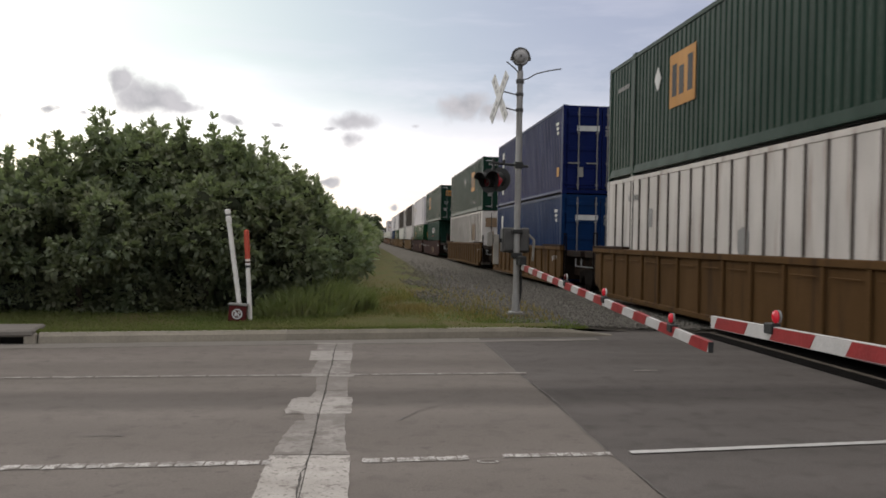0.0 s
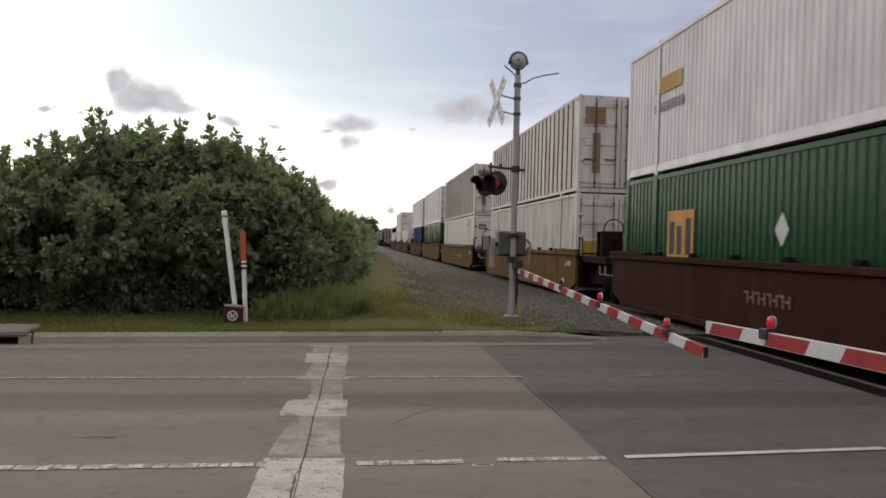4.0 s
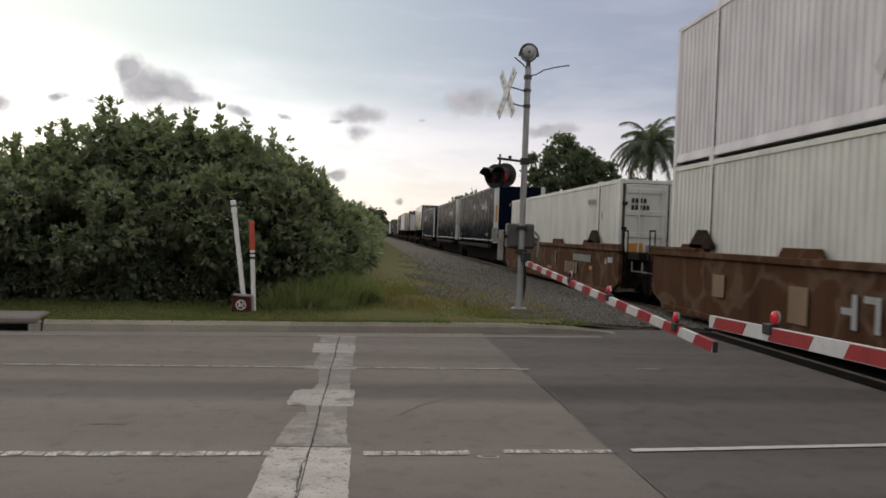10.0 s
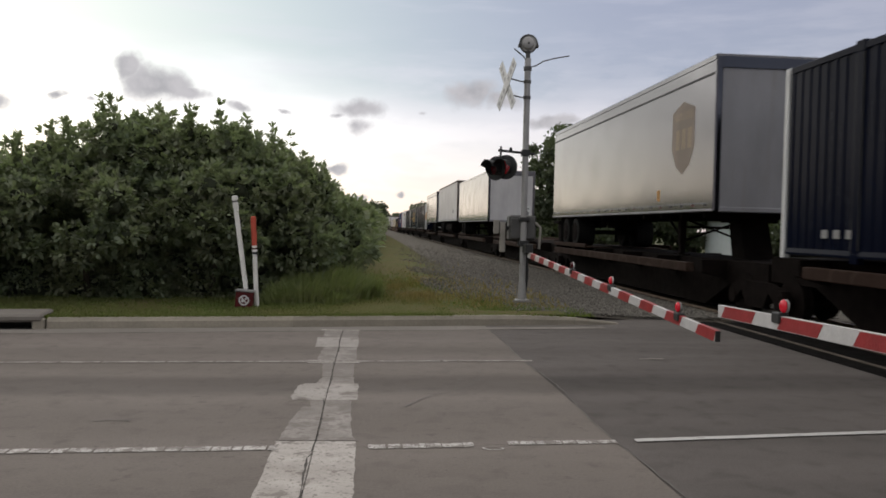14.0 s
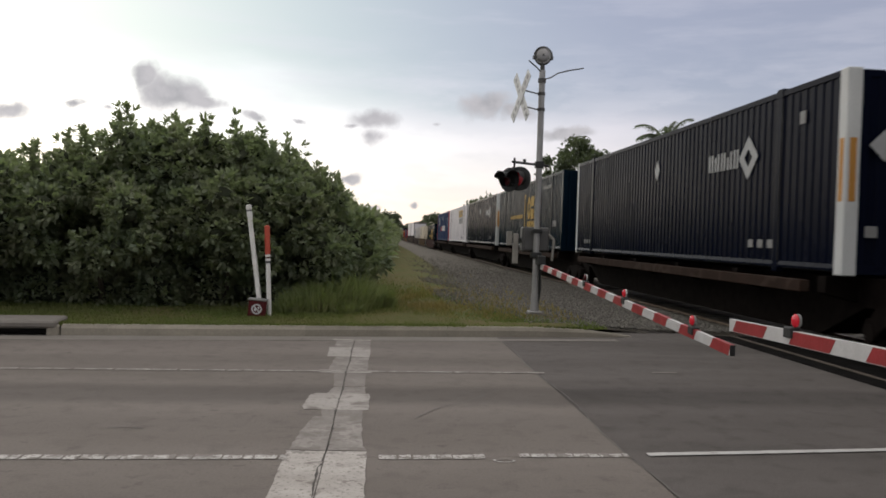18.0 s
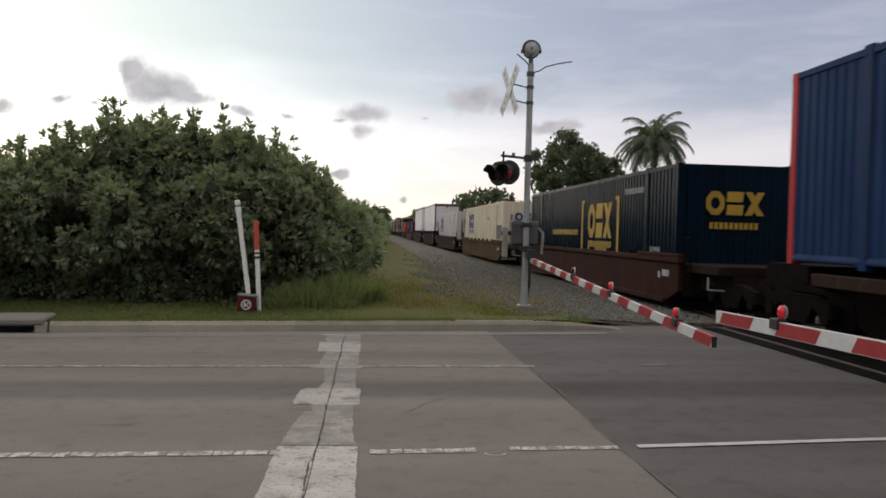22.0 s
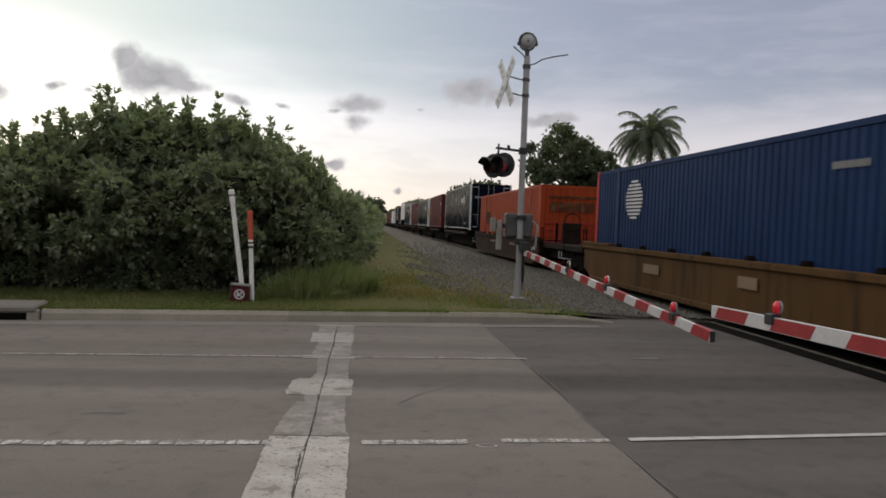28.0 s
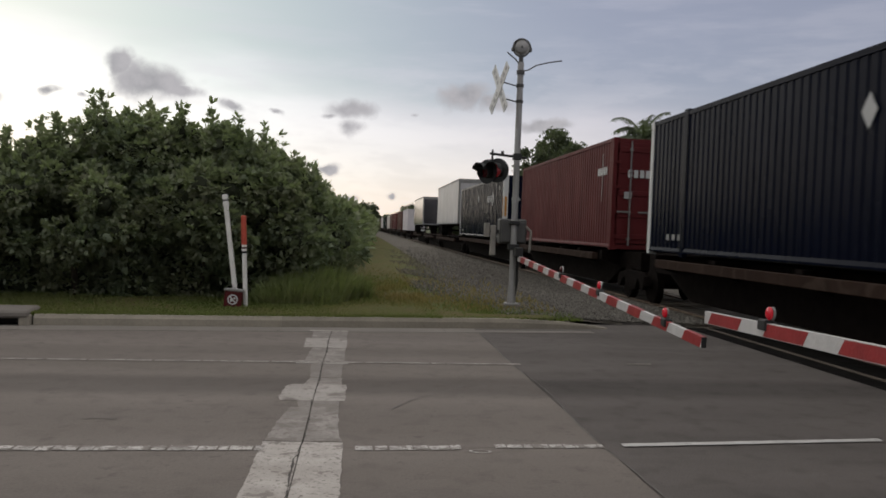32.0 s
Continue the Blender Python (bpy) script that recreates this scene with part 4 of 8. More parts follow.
# ---- crossing signals and gates ----
def striped_arm(parent, tip_first, length, reach, lamps, pitch=0.83, red=0.42, slant=0.07, border=0.0, rim_side=1):
    """A tapered gate arm along local +y from its pivot, with slanted red bands; reach: half heights at root and tip."""
    s = Shape()
    h0, h1 = reach
    w0, w1 = 0.055, 0.04
    vs = [(sx * (w0 if k == 0 else w1) / 2, y, sz * (h0 if k == 0 else h1)) for k, y in ((0, 0.0), (1, length)) for sx, sz in ((-1, -1), (1, -1), (1, 1), (-1, 1))]
    arm = part("gate_arm", s.add(vs, [(0, 1, 2, 3), (7, 6, 5, 4), (0, 4, 5, 1), (1, 5, 6, 2), (2, 6, 7, 3), (3, 7, 4, 0)]), WHITE_TAPE, parent, "white gate arm with slanted red bands")
    y = length - tip_first
    while y > 0.3:
        lo = max(0.05, y - red)
        q = Shape()
        top, bot = [], []
        for yy in (lo, y):
            f = yy / length
            hh, ww = h0 + (h1 - h0) * f + 0.003, (w0 + (w1 - w0) * f) / 2 + 0.003
            hh *= 1 - border
            for sx in (-1, 1):
                bot.append((sx * ww, min(yy - slant / 2, length - 0.0005), -hh))
                top.append((sx * ww, min(yy + slant / 2, length - 0.0005), hh))
        v = bot + top
        q.add(v, [(0, 2, 6, 4), (1, 5, 7, 3), (0, 1, 3, 2), (4, 6, 7, 5), (0, 4, 5, 1), (2, 3, 7, 6)])
        part("red_band", q, RED_SIGN, arm)
        y -= pitch
    for k, (d, on) in enumerate(lamps):
        f = d / length
        hh = h0 + (h1 - h0) * f
        # under-clamp, stem and round lens facing the traffic on both sides
        part("lamp_clamp", Shape().box(-0.04, 0.04, d - 0.06, d + 0.06, hh - 0.055, hh + 0.025, 0.008), BLACK, arm)
        lens = Shape().ball((0, d - 0.05, hh + 0.075), 0.043, (0.62, 1, 1.15), 8, 14)
        part("arm_lamp", lens, LENS_ON if on else LENS_OFF, arm, "round red gate-arm lamp", smooth=True)
        rim = Shape().tube((0.010 * rim_side, d - 0.05, hh + 0.075), (0.026 * rim_side, d - 0.05, hh + 0.075), 0.050, n=16)
        part("lamp_rim", rim, MARK_GREY if k == 0 else MARK_WHITE, arm)
    part("end_cap", Shape().box(-w1 / 2 - 0.002, w1 / 2 + 0.002, length - 0.004, length + 0.006, -h1 - 0.002, h1 + 0.002), BLACK if rim_side < 0 else WHITE_TAPE, arm)
    return arm


def lamp_unit(parent, at, facing, lit):
    """A flashing light: black round background, deep hood, red lens. facing: degrees about z; local -y is the way it looks."""
    m = Matrix.Translation(at) @ Euler((0, 0, radians(facing))).to_matrix().to_4x4()
    disc = Shape().tube((0, 0.0, 0), (0, 0.015, 0), 0.24, n=28)
    unit = part("light_background", disc, BLACK, parent, "round black signal background", at=m)
    hood = Shape()
    n = 20
    vs = []
    for i in range(n + 1):
        a = radians(-60) + radians(300) * i / n
        for y, r in ((0.0, 0.145), (-0.30 if 0.2 < i / n < 0.8 else -0.14, 0.152)):
            vs.append((r * math.cos(a), y, r * math.sin(a)))
    for i in range(n + 1):
        a = radians(-60) + radians(300) * i / n
        for y, r in ((0.0, 0.138), (-0.30 if 0.2 < i / n < 0.8 else -0.14, 0.145)):
            vs.append((r * math.cos(a), y, r * math.sin(a)))
    k = 2 * (n + 1)
    fs = [(2 * i, 2 * i + 1, 2 * i + 3, 2 * i + 2) for i in range(n)] + [(k + 2 * i, k + 2 * i + 2, k + 2 * i + 3, k + 2 * i + 1) for i in range(n)]
    fs += [(2 * i + 1, k + 2 * i + 1, k + 2 * i + 3, 2 * i + 3) for i in range(n)]
    part("hood", hood.add(vs, fs), BLACK, unit)
    part("lens", Shape().ball((0, -0.005, 0), 0.13, (1, 0.28, 1), 8, 20), LENS_DIM if lit else LENS_OFF, unit, smooth=True)
    part("housing", Shape().tube((0, 0.015, 0), (0, 0.16, 0), 0.14, 0.09, n=18), BLACK, unit)
    return unit


def crossing_signal(at, turn):
    sig = thing("crossing_signal", "silver railway crossing signal mast with crossbuck, bell and lowered gate", "crossing signal", Matrix.Translation(at) @ pose(0, 0, 0, 0, 0, turn), group="signals at the crossing")
    part("foundation", Shape().box(-0.24, 0.24, -0.24, 0.24, -0.3, 0.04, 0.03), BALLAST, sig)
    part("base_casting", Shape().tube((0, 0, 0.06), (0, 0, 0.42), 0.085, 0.07, 14).box(-0.13, 0.13, -0.13, 0.13, 0.04, 0.08, 0.01), GALV, sig)
    part("mast", Shape().tube((0, 0, 0.4), (0, 0, 4.82), 0.062, n=16), GALV, sig, smooth=False)
    part("mast_top", Shape().tube((0, 0, 4.80), (0, 0, 4.98), 0.045, n=12), GREYBOX, sig)
    part("mast_clamp", Shape().tube((0, 0, 4.58), (0, 0, 4.66), 0.08, n=12), GREYBOX, sig)
    bell = part("bell", Shape().tube((0.005, 0.03, 5.10), (-0.01, -0.05, 5.10), 0.155, n=24).ball((-0.012, -0.055, 5.10), 0.13, (1, 0.45, 1), 8, 20), GALV, sig, "round crossing bell")
    part("bell_rim", Shape().tube((0.012, 0.06, 5.10), (0.004, 0.02, 5.10), 0.17, n=24), GREYBOX, bell)
    part("bell_hood", Shape().path([(0.17 * math.cos(radians(a)), -0.03, 5.10 + 0.17 * math.sin(radians(a))) for a in range(-10, 191, 20)], 0.022), GREYBOX, bell, "dark curved rim over the bell")
    for x in (-0.17, 0.17):
        part("bell_lug", Shape().box(x - 0.03, x + 0.03, -0.05, 0.03, 5.03, 5.10, 0.008), GREYBOX, bell)
    part("bell_nut", Shape().tube((-0.012, -0.10, 5.10), (-0.012, -0.13, 5.10), 0.022, n=8), GREYBOX, bell)
    part("bell_neck", Shape().tube((0, 0, 4.93), (0, 0.02, 5.02), 0.06, n=10), GREYBOX, bell)
    # two cable rods swept out below the bell
    part("cable_rod", Shape().path([(0.0, 0, 4.64), (0.16, -0.02, 4.68), (0.30, -0.04, 4.77), (0.52, -0.07, 4.83), (0.80, -0.10, 4.88)], 0.013), GREYBOX, sig)
    part("cable_rod", Shape().path([(-0.02, 0, 4.66), (-0.03, -0.03, 4.78), (-0.12, -0.06, 4.86), (-0.30, -0.14, 4.97)], 0.013), GREYBOX, sig)
    # crossbuck: two boards crossed on brackets, facing the traffic along the road
    buck = Matrix.Translation((-0.41, -0.05, 4.28)) @ Euler((0, 0, radians(-77))).to_matrix().to_4x4()
    for k, ang in enumerate((52, -45)):
        m = buck @ Matrix.Translation((0, -0.014 * k, 0)) @ Euler((0, radians(ang), 0)).to_matrix().to_4x4()
        board = part("crossbuck_board", Shape().box(-0.57, 0.57, -0.006, 0.006, -0.108, 0.108, 0.003), WHITE_SIGN, sig, "white crossbuck board", at=m)
        for i in range(7):
            if abs(i - 3) < 1:
                continue
            part("letter_bar", Shape().box(-0.50 + i * 0.155, -0.41 + i * 0.155, -0.0085, -0.0055, -0.04, 0.04), MARK_DULL, board)
        part("board_back", Shape().box(-0.56, 0.56, 0.006, 0.010, -0.10, 0.10), GALV, board)
    for z in (4.36, 4.05):
        part("sign_bracket", Shape().path([(0, 0, z), (-0.12, -0.03, z), (-0.36, -0.05, z + 0.05)], 0.014).tube((0, 0, z - 0.03), (0, 0, z + 0.03), 0.075, n=14), GREYBOX, sig)
    # flashing lights on a short cross arm
    part("light_arm", Shape().tube((0.20, 0.03, 2.95), (-0.55, -0.06, 3.00), 0.025, n=10).box(-0.08, 0.08, -0.08, 0.08, 2.90, 3.03, 0.01).tube((-0.30, -0.04, 2.98), (-0.30, -0.04, 3.06), 0.03).tube((-0.50, -0.06, 2.75), (-0.50, -0.06, 3.08), 0.02), BLACK, sig)
    lamp_unit(sig, (-0.40, -0.10, 2.67), -34, True)
    lamp_unit(sig, (-0.58, 0.02, 2.65), -48, False)
    lamp_unit(sig, (-0.50, 0.16, 2.68), -86, False)
    # gate mechanism with counterweights
    part("mechanism_box", Shape().box(-0.27, 0.27, 0.08, 0.42, 1.24, 1.74, 0.03).box(-0.24, 0.24, 0.03, 0.10, 1.28, 1.68, 0.01), GREYBOX, sig, "grey gate mechanism case")
    part("mechanism_clamp", Shape().box(-0.1, 0.1, -0.09, 0.12, 1.13, 1.24, 0.01), BLACK, sig)
    part("mechanism_clamp", Shape().box(-0.1, 0.1, -0.09, 0.12, 1.62, 1.70, 0.01), BLACK, sig)
    for x, z, lo, hi in ((-0.42, 1.26, 0.26, 0.34), (-0.55, 1.47, 0.11, 0.17)):
        part("counterweight", Shape().box(x - 0.015, x + 0.09, 0.16, 0.26, z - lo, z + hi, 0.012), COUNTER, sig, "pale counterweight plate")
    part("counterweight_arm", Shape().box(-0.56, 0.3, 0.2, 0.25, 1.44, 1.52, 0.01), BLACK, sig)
    part("conduit", Shape().path([(0.05, 0.1, 0.05), (0.12, 0.12, 0.5), (0.10, 0.12, 1.15)], 0.03), BLACK, sig)
    part("hook_bracket", Shape().path([(0.34, 0.1, 1.08), (0.36, 0.08, 1.50), (0.25, 0.08, 1.60)], 0.025), COUNTER, sig)
    part("arm_adapter", Shape().box(-0.02, 0.12, -0.42, 0.1, 1.00, 1.18, 0.015), BLACK, sig)
    return sig


FAR_ROOT, FAR_TIP = Vector((3.11, 16.0, 1.09)), Vector((3.03, 6.96, 0.705))
NEAR_ROOT, NEAR_TIP = Vector((3.05, -2.35, 1.10)), Vector((3.04, 6.97, 0.925))
signal_far = crossing_signal((3.04, 16.26, 0.12), 0)
signal_near = crossing_signal((3.04, -2.7, 0.0), 180)


def arm_pose(signal, root, tip, sway=0.0, lift=0.0):
    y = (tip - root).normalized()
    x = y.cross(Vector((0, 0, 1))).normalized()
    z = x.cross(y)
    m = Matrix((x, y, z)).transposed().to_4x4()
    m.translation = root
    return signal.matrix_basis.inverted() @ m @ pose(0, 0, 0, lift, 0, sway)


arm_far = striped_arm(signal_far, 0.0, (FAR_TIP - FAR_ROOT).length, (0.050, 0.045), [((16.0 - 7.88), True), ((16.0 - 10.25), True), ((16.0 - 12.35), False)], rim_side=-1)
arm_near = striped_arm(signal_near, 0.10, (NEAR_TIP - NEAR_ROOT).length, (0.060, 0.052), [(8.28, True), (6.0, False), (4.0, False)], 0.98, 0.56, -0.07, 0.14)


# ---- marker posts and buried-cable sign ----
def posts():
    lean = Vector((-0.27, 0.05, 1.88)).normalized()
    p = thing("marker_post", "leaning white plastic marker post in the grass", "marker post", pose(-2.05, 14.62, 0.12))
    q = lean.to_track_quat("Z", "Y").to_matrix().to_4x4()
    part("shaft", Shape().box(-0.036, 0.036, -0.036, 0.036, 0, 1.80, 0.01, q), PVC, p)
    part("cap", Shape().box(-0.043, 0.043, -0.043, 0.043, 1.86, 1.95, 0.012, q).box(-0.042, 0.042, -0.042, 0.042, 1.72, 1.83, 0.012, q), PVC, p)
    part("label_band", Shape().box(-0.037, 0.037, -0.037, 0.037, 1.83, 1.86, 0, q), MARK_GREY, p)
    part("label_bar", Shape().box(-0.005, 0.005, -0.039, -0.035, 1.0, 1.16, 0, q), MARK_DARK, p)
    r = thing("marker_post", "white marker post with a faded red top", "marker post", pose(-1.905, 14.62, 0.12, 0, -3.2, 0))
    part("shaft", Shape().tube((0, 0, 0), (0, 0, 0.93), 0.040, n=14), PVC, r)
    part("red_sleeve", Shape().tube((0, 0, 1.08), (0, 0, 1.56), 0.046, n=14).ball((0, 0, 1.56), 0.046, (1, 1, 0.6), 6, 14), ORANGE, r)
    part("band", Shape().tube((0, 0, 0.93), (0, 0, 0.97), 0.044, n=14), MARK_DARK, r)
    part("band", Shape().tube((0, 0, 0.97), (0, 0, 1.01), 0.045, n=14), PVC, r)
    part("band", Shape().tube((0, 0, 1.04), (0, 0, 1.08), 0.045, n=14), PVC, r)
    part("band", Shape().tube((0, 0, 1.01), (0, 0, 1.04), 0.044, n=14), BROWN_RED, r)
    s = thing("ground_sign", "small dark red box sign with a white ring emblem", "sign", pose(-2.10, 14.45, 0.14, 0, 4, 0))
    part("box", Shape().box(-0.145, 0.145, -0.09, 0.09, 0, 0.27, 0.012), MAROON, s)
    part("lid", Shape().box(-0.16, 0.16, -0.105, 0.105, 0.27, 0.305, 0.01), MARK_GREY, s)
    ring = Shape()
    for i in range(20):
        a, b = 2 * math.pi * i / 20, 2 * math.pi * (i + 1) / 20
        ring.add([(r0 * math.cos(w), -0.094, 0.13 + r0 * math.sin(w)) for r0, w in ((0.066, a), (0.088, a), (0.088, b), (0.066, b))], [(0, 1, 2, 3)])
    emblem = part("emblem", ring, WHITE_SIGN, s)
    part("slash", Shape().prism([(-0.062, 0.178), (-0.046, 0.192), (0.062, 0.082), (0.046, 0.068)], 1, -0.0955, -0.0915), WHITE_SIGN, emblem)
    part("figure", Shape().prism([(-0.045, 0.105), (-0.02, 0.085), (0.0, 0.11), (-0.02, 0.15), (-0.04, 0.14)], 1, -0.0945, -0.0915), WHITE_SIGN, emblem)
    part("figure", Shape().prism([(0.01, 0.155), (0.035, 0.125), (0.05, 0.15), (0.03, 0.18)], 1, -0.0945, -0.0915), WHITE_SIGN, emblem)


posts()


# ---- shrubs and trees ----
def shrub(name, label, at, lobes, per_area, leaf, mat, seed, shoots=(), limbs=6, group="", category="shrub"):
    rng = np.random.default_rng(seed)
    ob = thing(name, label, category, Matrix.Translation(at), group=group)
    p, nrm = on_balls(lobes, per_area, rng)
    tufts, tuft_n = [p], [nrm]
    for x, y, z, h in shoots:
        k = max(3, round(h / 0.085))
        t = (np.arange(k) + 0.5) / k
        tilt = rng.normal(0, 0.22, 2)
        tufts.append(np.stack([x + tilt[0] * t * h, y + tilt[1] * t * h, z + t * h], 1))
        tuft_n.append(np.tile([tilt[0], tilt[1], 0.8], (k, 1)))
        side = rng.normal(0, 0.075, (k, 3))
        tufts.append(tufts[-1] + side)
        tuft_n.append(side * 6 + np.array([0, 0, 0.4]))
    v, q = rosettes(np.concatenate(tufts), np.concatenate(tuft_n), 12, leaf, rng)
    crown = new("crown", array_mesh("crown", v, q, mat))
    crown.parent = ob
    # a dark inner mass of twigs and leaves, its shade painted in, so that the crown is not see-through
    for i in range(limbs):
        c = lobes[int(rng.integers(len(lobes)))]
        b = (c[0] * 0.5 + rng.normal(0, 0.2), c[1] * 0.5 + rng.normal(0, 0.2) + 1.1, -0.1)
        mid = (c[0] * 0.8 + rng.normal(0, 0.15), c[1] * 0.8 + rng.normal(0, 0.15) + 0.5, c[2] * 0.55)
        part("limb", Shape().tube(b, mid, 0.07, 0.05, 7).tube(mid, (c[0], c[1], c[2] + c[5] * 0.3), 0.05, 0.015, 6), BARK, ob)
    # plain dark balls stand in for the shade behind the leaves
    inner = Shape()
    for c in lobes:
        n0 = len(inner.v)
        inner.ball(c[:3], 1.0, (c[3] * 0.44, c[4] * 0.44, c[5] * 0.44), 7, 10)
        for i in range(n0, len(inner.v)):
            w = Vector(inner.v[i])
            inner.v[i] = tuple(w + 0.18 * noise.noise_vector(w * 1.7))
    tagged(part("inner_mass", inner, TWIG_SHADE, ob), "dark twig mass with the crown's inner shade painted in", kind="stuff")
    return ob


def near_hedge():
    """The tall broad-leaved hedge beside the road, thing by thing along its line."""
    rng = np.random.default_rng(5)

    def crest(x):
        # the hedge's top line along the road
        pts = [(-16, 2.3), (-9, 2.3), (-7, 2.4), (-6, 2.62), (-5.2, 3.05), (-4.3, 3.36), (-3.1, 3.32), (-2.2, 3.05), (-1.6, 2.8), (-1.0, 2.45), (-0.4, 2.0), (1, 1.5)]
        for (x0, z0), (x1, z1) in zip(pts, pts[1:]):
            if x0 <= x <= x1:
                return z0 + (z1 - z0) * (x - x0) / (x1 - x0)
        return 2.4
    rows = [(-11.5, 12.9, 3.6, 24), (-8.2, 13.35, 3.6, 30), (-5.5, 13.85, 3.2, 36), (-3.4, 14.25, 2.8, 36), (-1.75, 14.95, 2.0, 26)]
    for k, (x, y, w, n) in enumerate(rows):
        g = np.random.default_rng(30 + k)
        lobes, shoots = [], []
        for i in range(n):
            lx, ly = g.uniform(-w / 2, w / 2), g.uniform(0.2, 2.9)
            top = crest(x + lx) * (1 - 0.10 * (1 - min(1, ly / 1.2))) - 0.08
            r = g.uniform(0.30, 0.72)
            lz = g.uniform(0.3, max(0.35, top - r * 0.85)) if i % 3 else top - r * 0.85
            lobes.append((lx, ly + (0.45 - 0.12 * lz + 1.0 * max(0.0, 1.2 - lz) if ly < 0.9 else 0), lz, r * 1.1, r, r * 0.85))
        # small leafy heads stand out of the crest and of the front
        for i in range(round(w * 5.5)):
            lx, ly = -w / 2 + w * (i + g.random()) / (w * 5.5), g.uniform(0.4, 1.7)
            r = g.uniform(0.13, 0.25)
            lobes.append((lx, ly, crest(x + lx) - 0.26 + g.uniform(0, 0.26), r, r, r * 1.15))
        for i in range(round(w * 9)):
            r = g.uniform(0.16, 0.30)
            lz = g.uniform(0.85, 2.4)
            lobes.append((g.uniform(-w / 2, w / 2), g.uniform(-0.16, 0.2) + 0.7 * max(0.0, 1.4 - lz), lz, r * 1.1, r, r))
        for i in range(round(w * 4)):
            r = g.uniform(0.2, 0.36)
            lobes.append((g.uniform(-w / 2, w / 2), g.uniform(0.9, 1.5), g.uniform(0.2, 0.6), r * 1.2, r, r))
        for i in range(round(w * 3.5)):
            lx, ly = -w / 2 + w * (i + g.random()) / (w * 3.5), g.uniform(0.4, 1.6)
            shoots.append((lx, ly, crest(x + lx) - 0.25, g.uniform(0.3, 0.78)))
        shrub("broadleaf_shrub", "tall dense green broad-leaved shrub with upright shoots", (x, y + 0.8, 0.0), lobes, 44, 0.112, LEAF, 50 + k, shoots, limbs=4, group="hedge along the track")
    # a second row behind closes the hedge
    for k in range(6):
        g = np.random.default_rng(60 + k)
        x = -13.0 + 2.2 * k
        lobes = [(g.uniform(-1.4, 1.4), g.uniform(0, 1.6), g.uniform(0.4, 2.2), 0.8, 0.8, 0.7) for _ in range(16)]
        shrub("broadleaf_shrub", "dense green shrub in the back row of the hedge", (x, 17.0 + 0.12 * k, 0.0), lobes, 7, 0.19, LEAF, 160 + k, limbs=3, group="hedge along the track")
    # further shrubs recede beside the track
    y, k = 18.0, 0
    while y < 170:
        w = 4.2 + 0.012 * y
        h = (2.85 if y < 21 else 2.55) + 0.15 * math.sin(k * 1.9)
        g = np.random.default_rng(80 + k)
        reach = 3.6 + y * 0.06
        lobes = [(g.uniform(-w / 2, w / 2), g.uniform(0, reach), g.uniform(0.5, h - 0.6), 0.7, 0.9 + y * 0.01, 0.6) for _ in range(22)]
        lobes += [(w / 2 - g.uniform(0.3, 0.9), g.uniform(0, reach), g.uniform(0.5, 1.1), 0.7, 1.0, 0.6) for _ in range(5)]
        lobes += [(g.uniform(-w / 2, w / 2 - 1.0), g.uniform(0, reach), h - 0.5, 0.7, 0.9, 0.5) for _ in range(5)]
        cx = -3.35 + min(1.9, (y - 18) * 0.03)
        shoots = [(g.uniform(-w / 2, w / 2 - 1.0), g.uniform(0, reach), h - 0.3, g.uniform(0.15, 0.45)) for _ in range(14)]
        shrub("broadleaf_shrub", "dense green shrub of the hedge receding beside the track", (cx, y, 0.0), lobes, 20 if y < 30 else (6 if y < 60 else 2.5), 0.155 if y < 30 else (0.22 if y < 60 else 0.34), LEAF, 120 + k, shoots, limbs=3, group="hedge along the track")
        y += 3.4 + y * 0.06
        k += 1


near_hedge()


def tall_grass(at, n, radius, height, seed):
    rng = np.random.default_rng(seed)
    a, r = rng.uniform(0, 6.28, n), radius * np.sqrt(rng.random(n))
    x, y = r * np.cos(a) * 1.4, r * np.sin(a)
    h = height * rng.uniform(0.5, 1.0, n) * (1 - 0.35 * r / radius)
    lean = rng.normal(0, 0.26, (n, 2)) * h[:, None] + np.stack([x, y], 1) * 0.25
    w = rng.uniform(0.009, 0.02, n)
    b = rng.uniform(0, 6.28, n)
    off = np.stack([w * np.cos(b), w * np.sin(b)], 1)
    v = np.zeros((n, 5, 3))
    base = np.stack([x, y], 1)
    v[:, 0, :2], v[:, 1, :2] = base - off, base + off
    v[:, 2, :2], v[:, 3, :2] = base + lean * 0.35 + off * 0.8, base + lean * 0.35 - off * 0.8
    v[:, 2, 2] = v[:, 3, 2] = h * 0.62
    v[:, 4, :2] = base + lean
    v[:, 4, 2] = h * 0.95
    quads = np.arange(n)[:, None] * 5
    me = bpy.data.meshes.new("tall_grass")
    fs = [tuple(int(i) for i in q) for q in (quads + np.array([[0, 1, 2, 3]]))] + [tuple(int(i) for i in q) for q in (quads + np.array([[3, 2, 4]]))]
    me.from_pydata(v.reshape(-1, 3).tolist(), [], fs)
    me.materials.append(REED)
    ob = new("grass_clump", me)
    ob.matrix_basis = Matrix.Translation(at)
    tagged(ob, "clump of tall bright green arching grass at the hedge's foot", "grass clump", group="tall grass by the hedge")


for k, (x, y, r, h) in enumerate(((-1.22, 15.55, 0.40, 0.78), (-0.85, 15.95, 0.45, 1.0), (-0.50, 16.35, 0.36, 1.0), (-1.55, 15.3, 0.24, 0.5), (-0.2, 16.9, 0.34, 0.75), (-0.72, 15.5, 0.25, 0.42))):
    tall_grass((x, y, 0.08), 900, r, h, 200 + k)


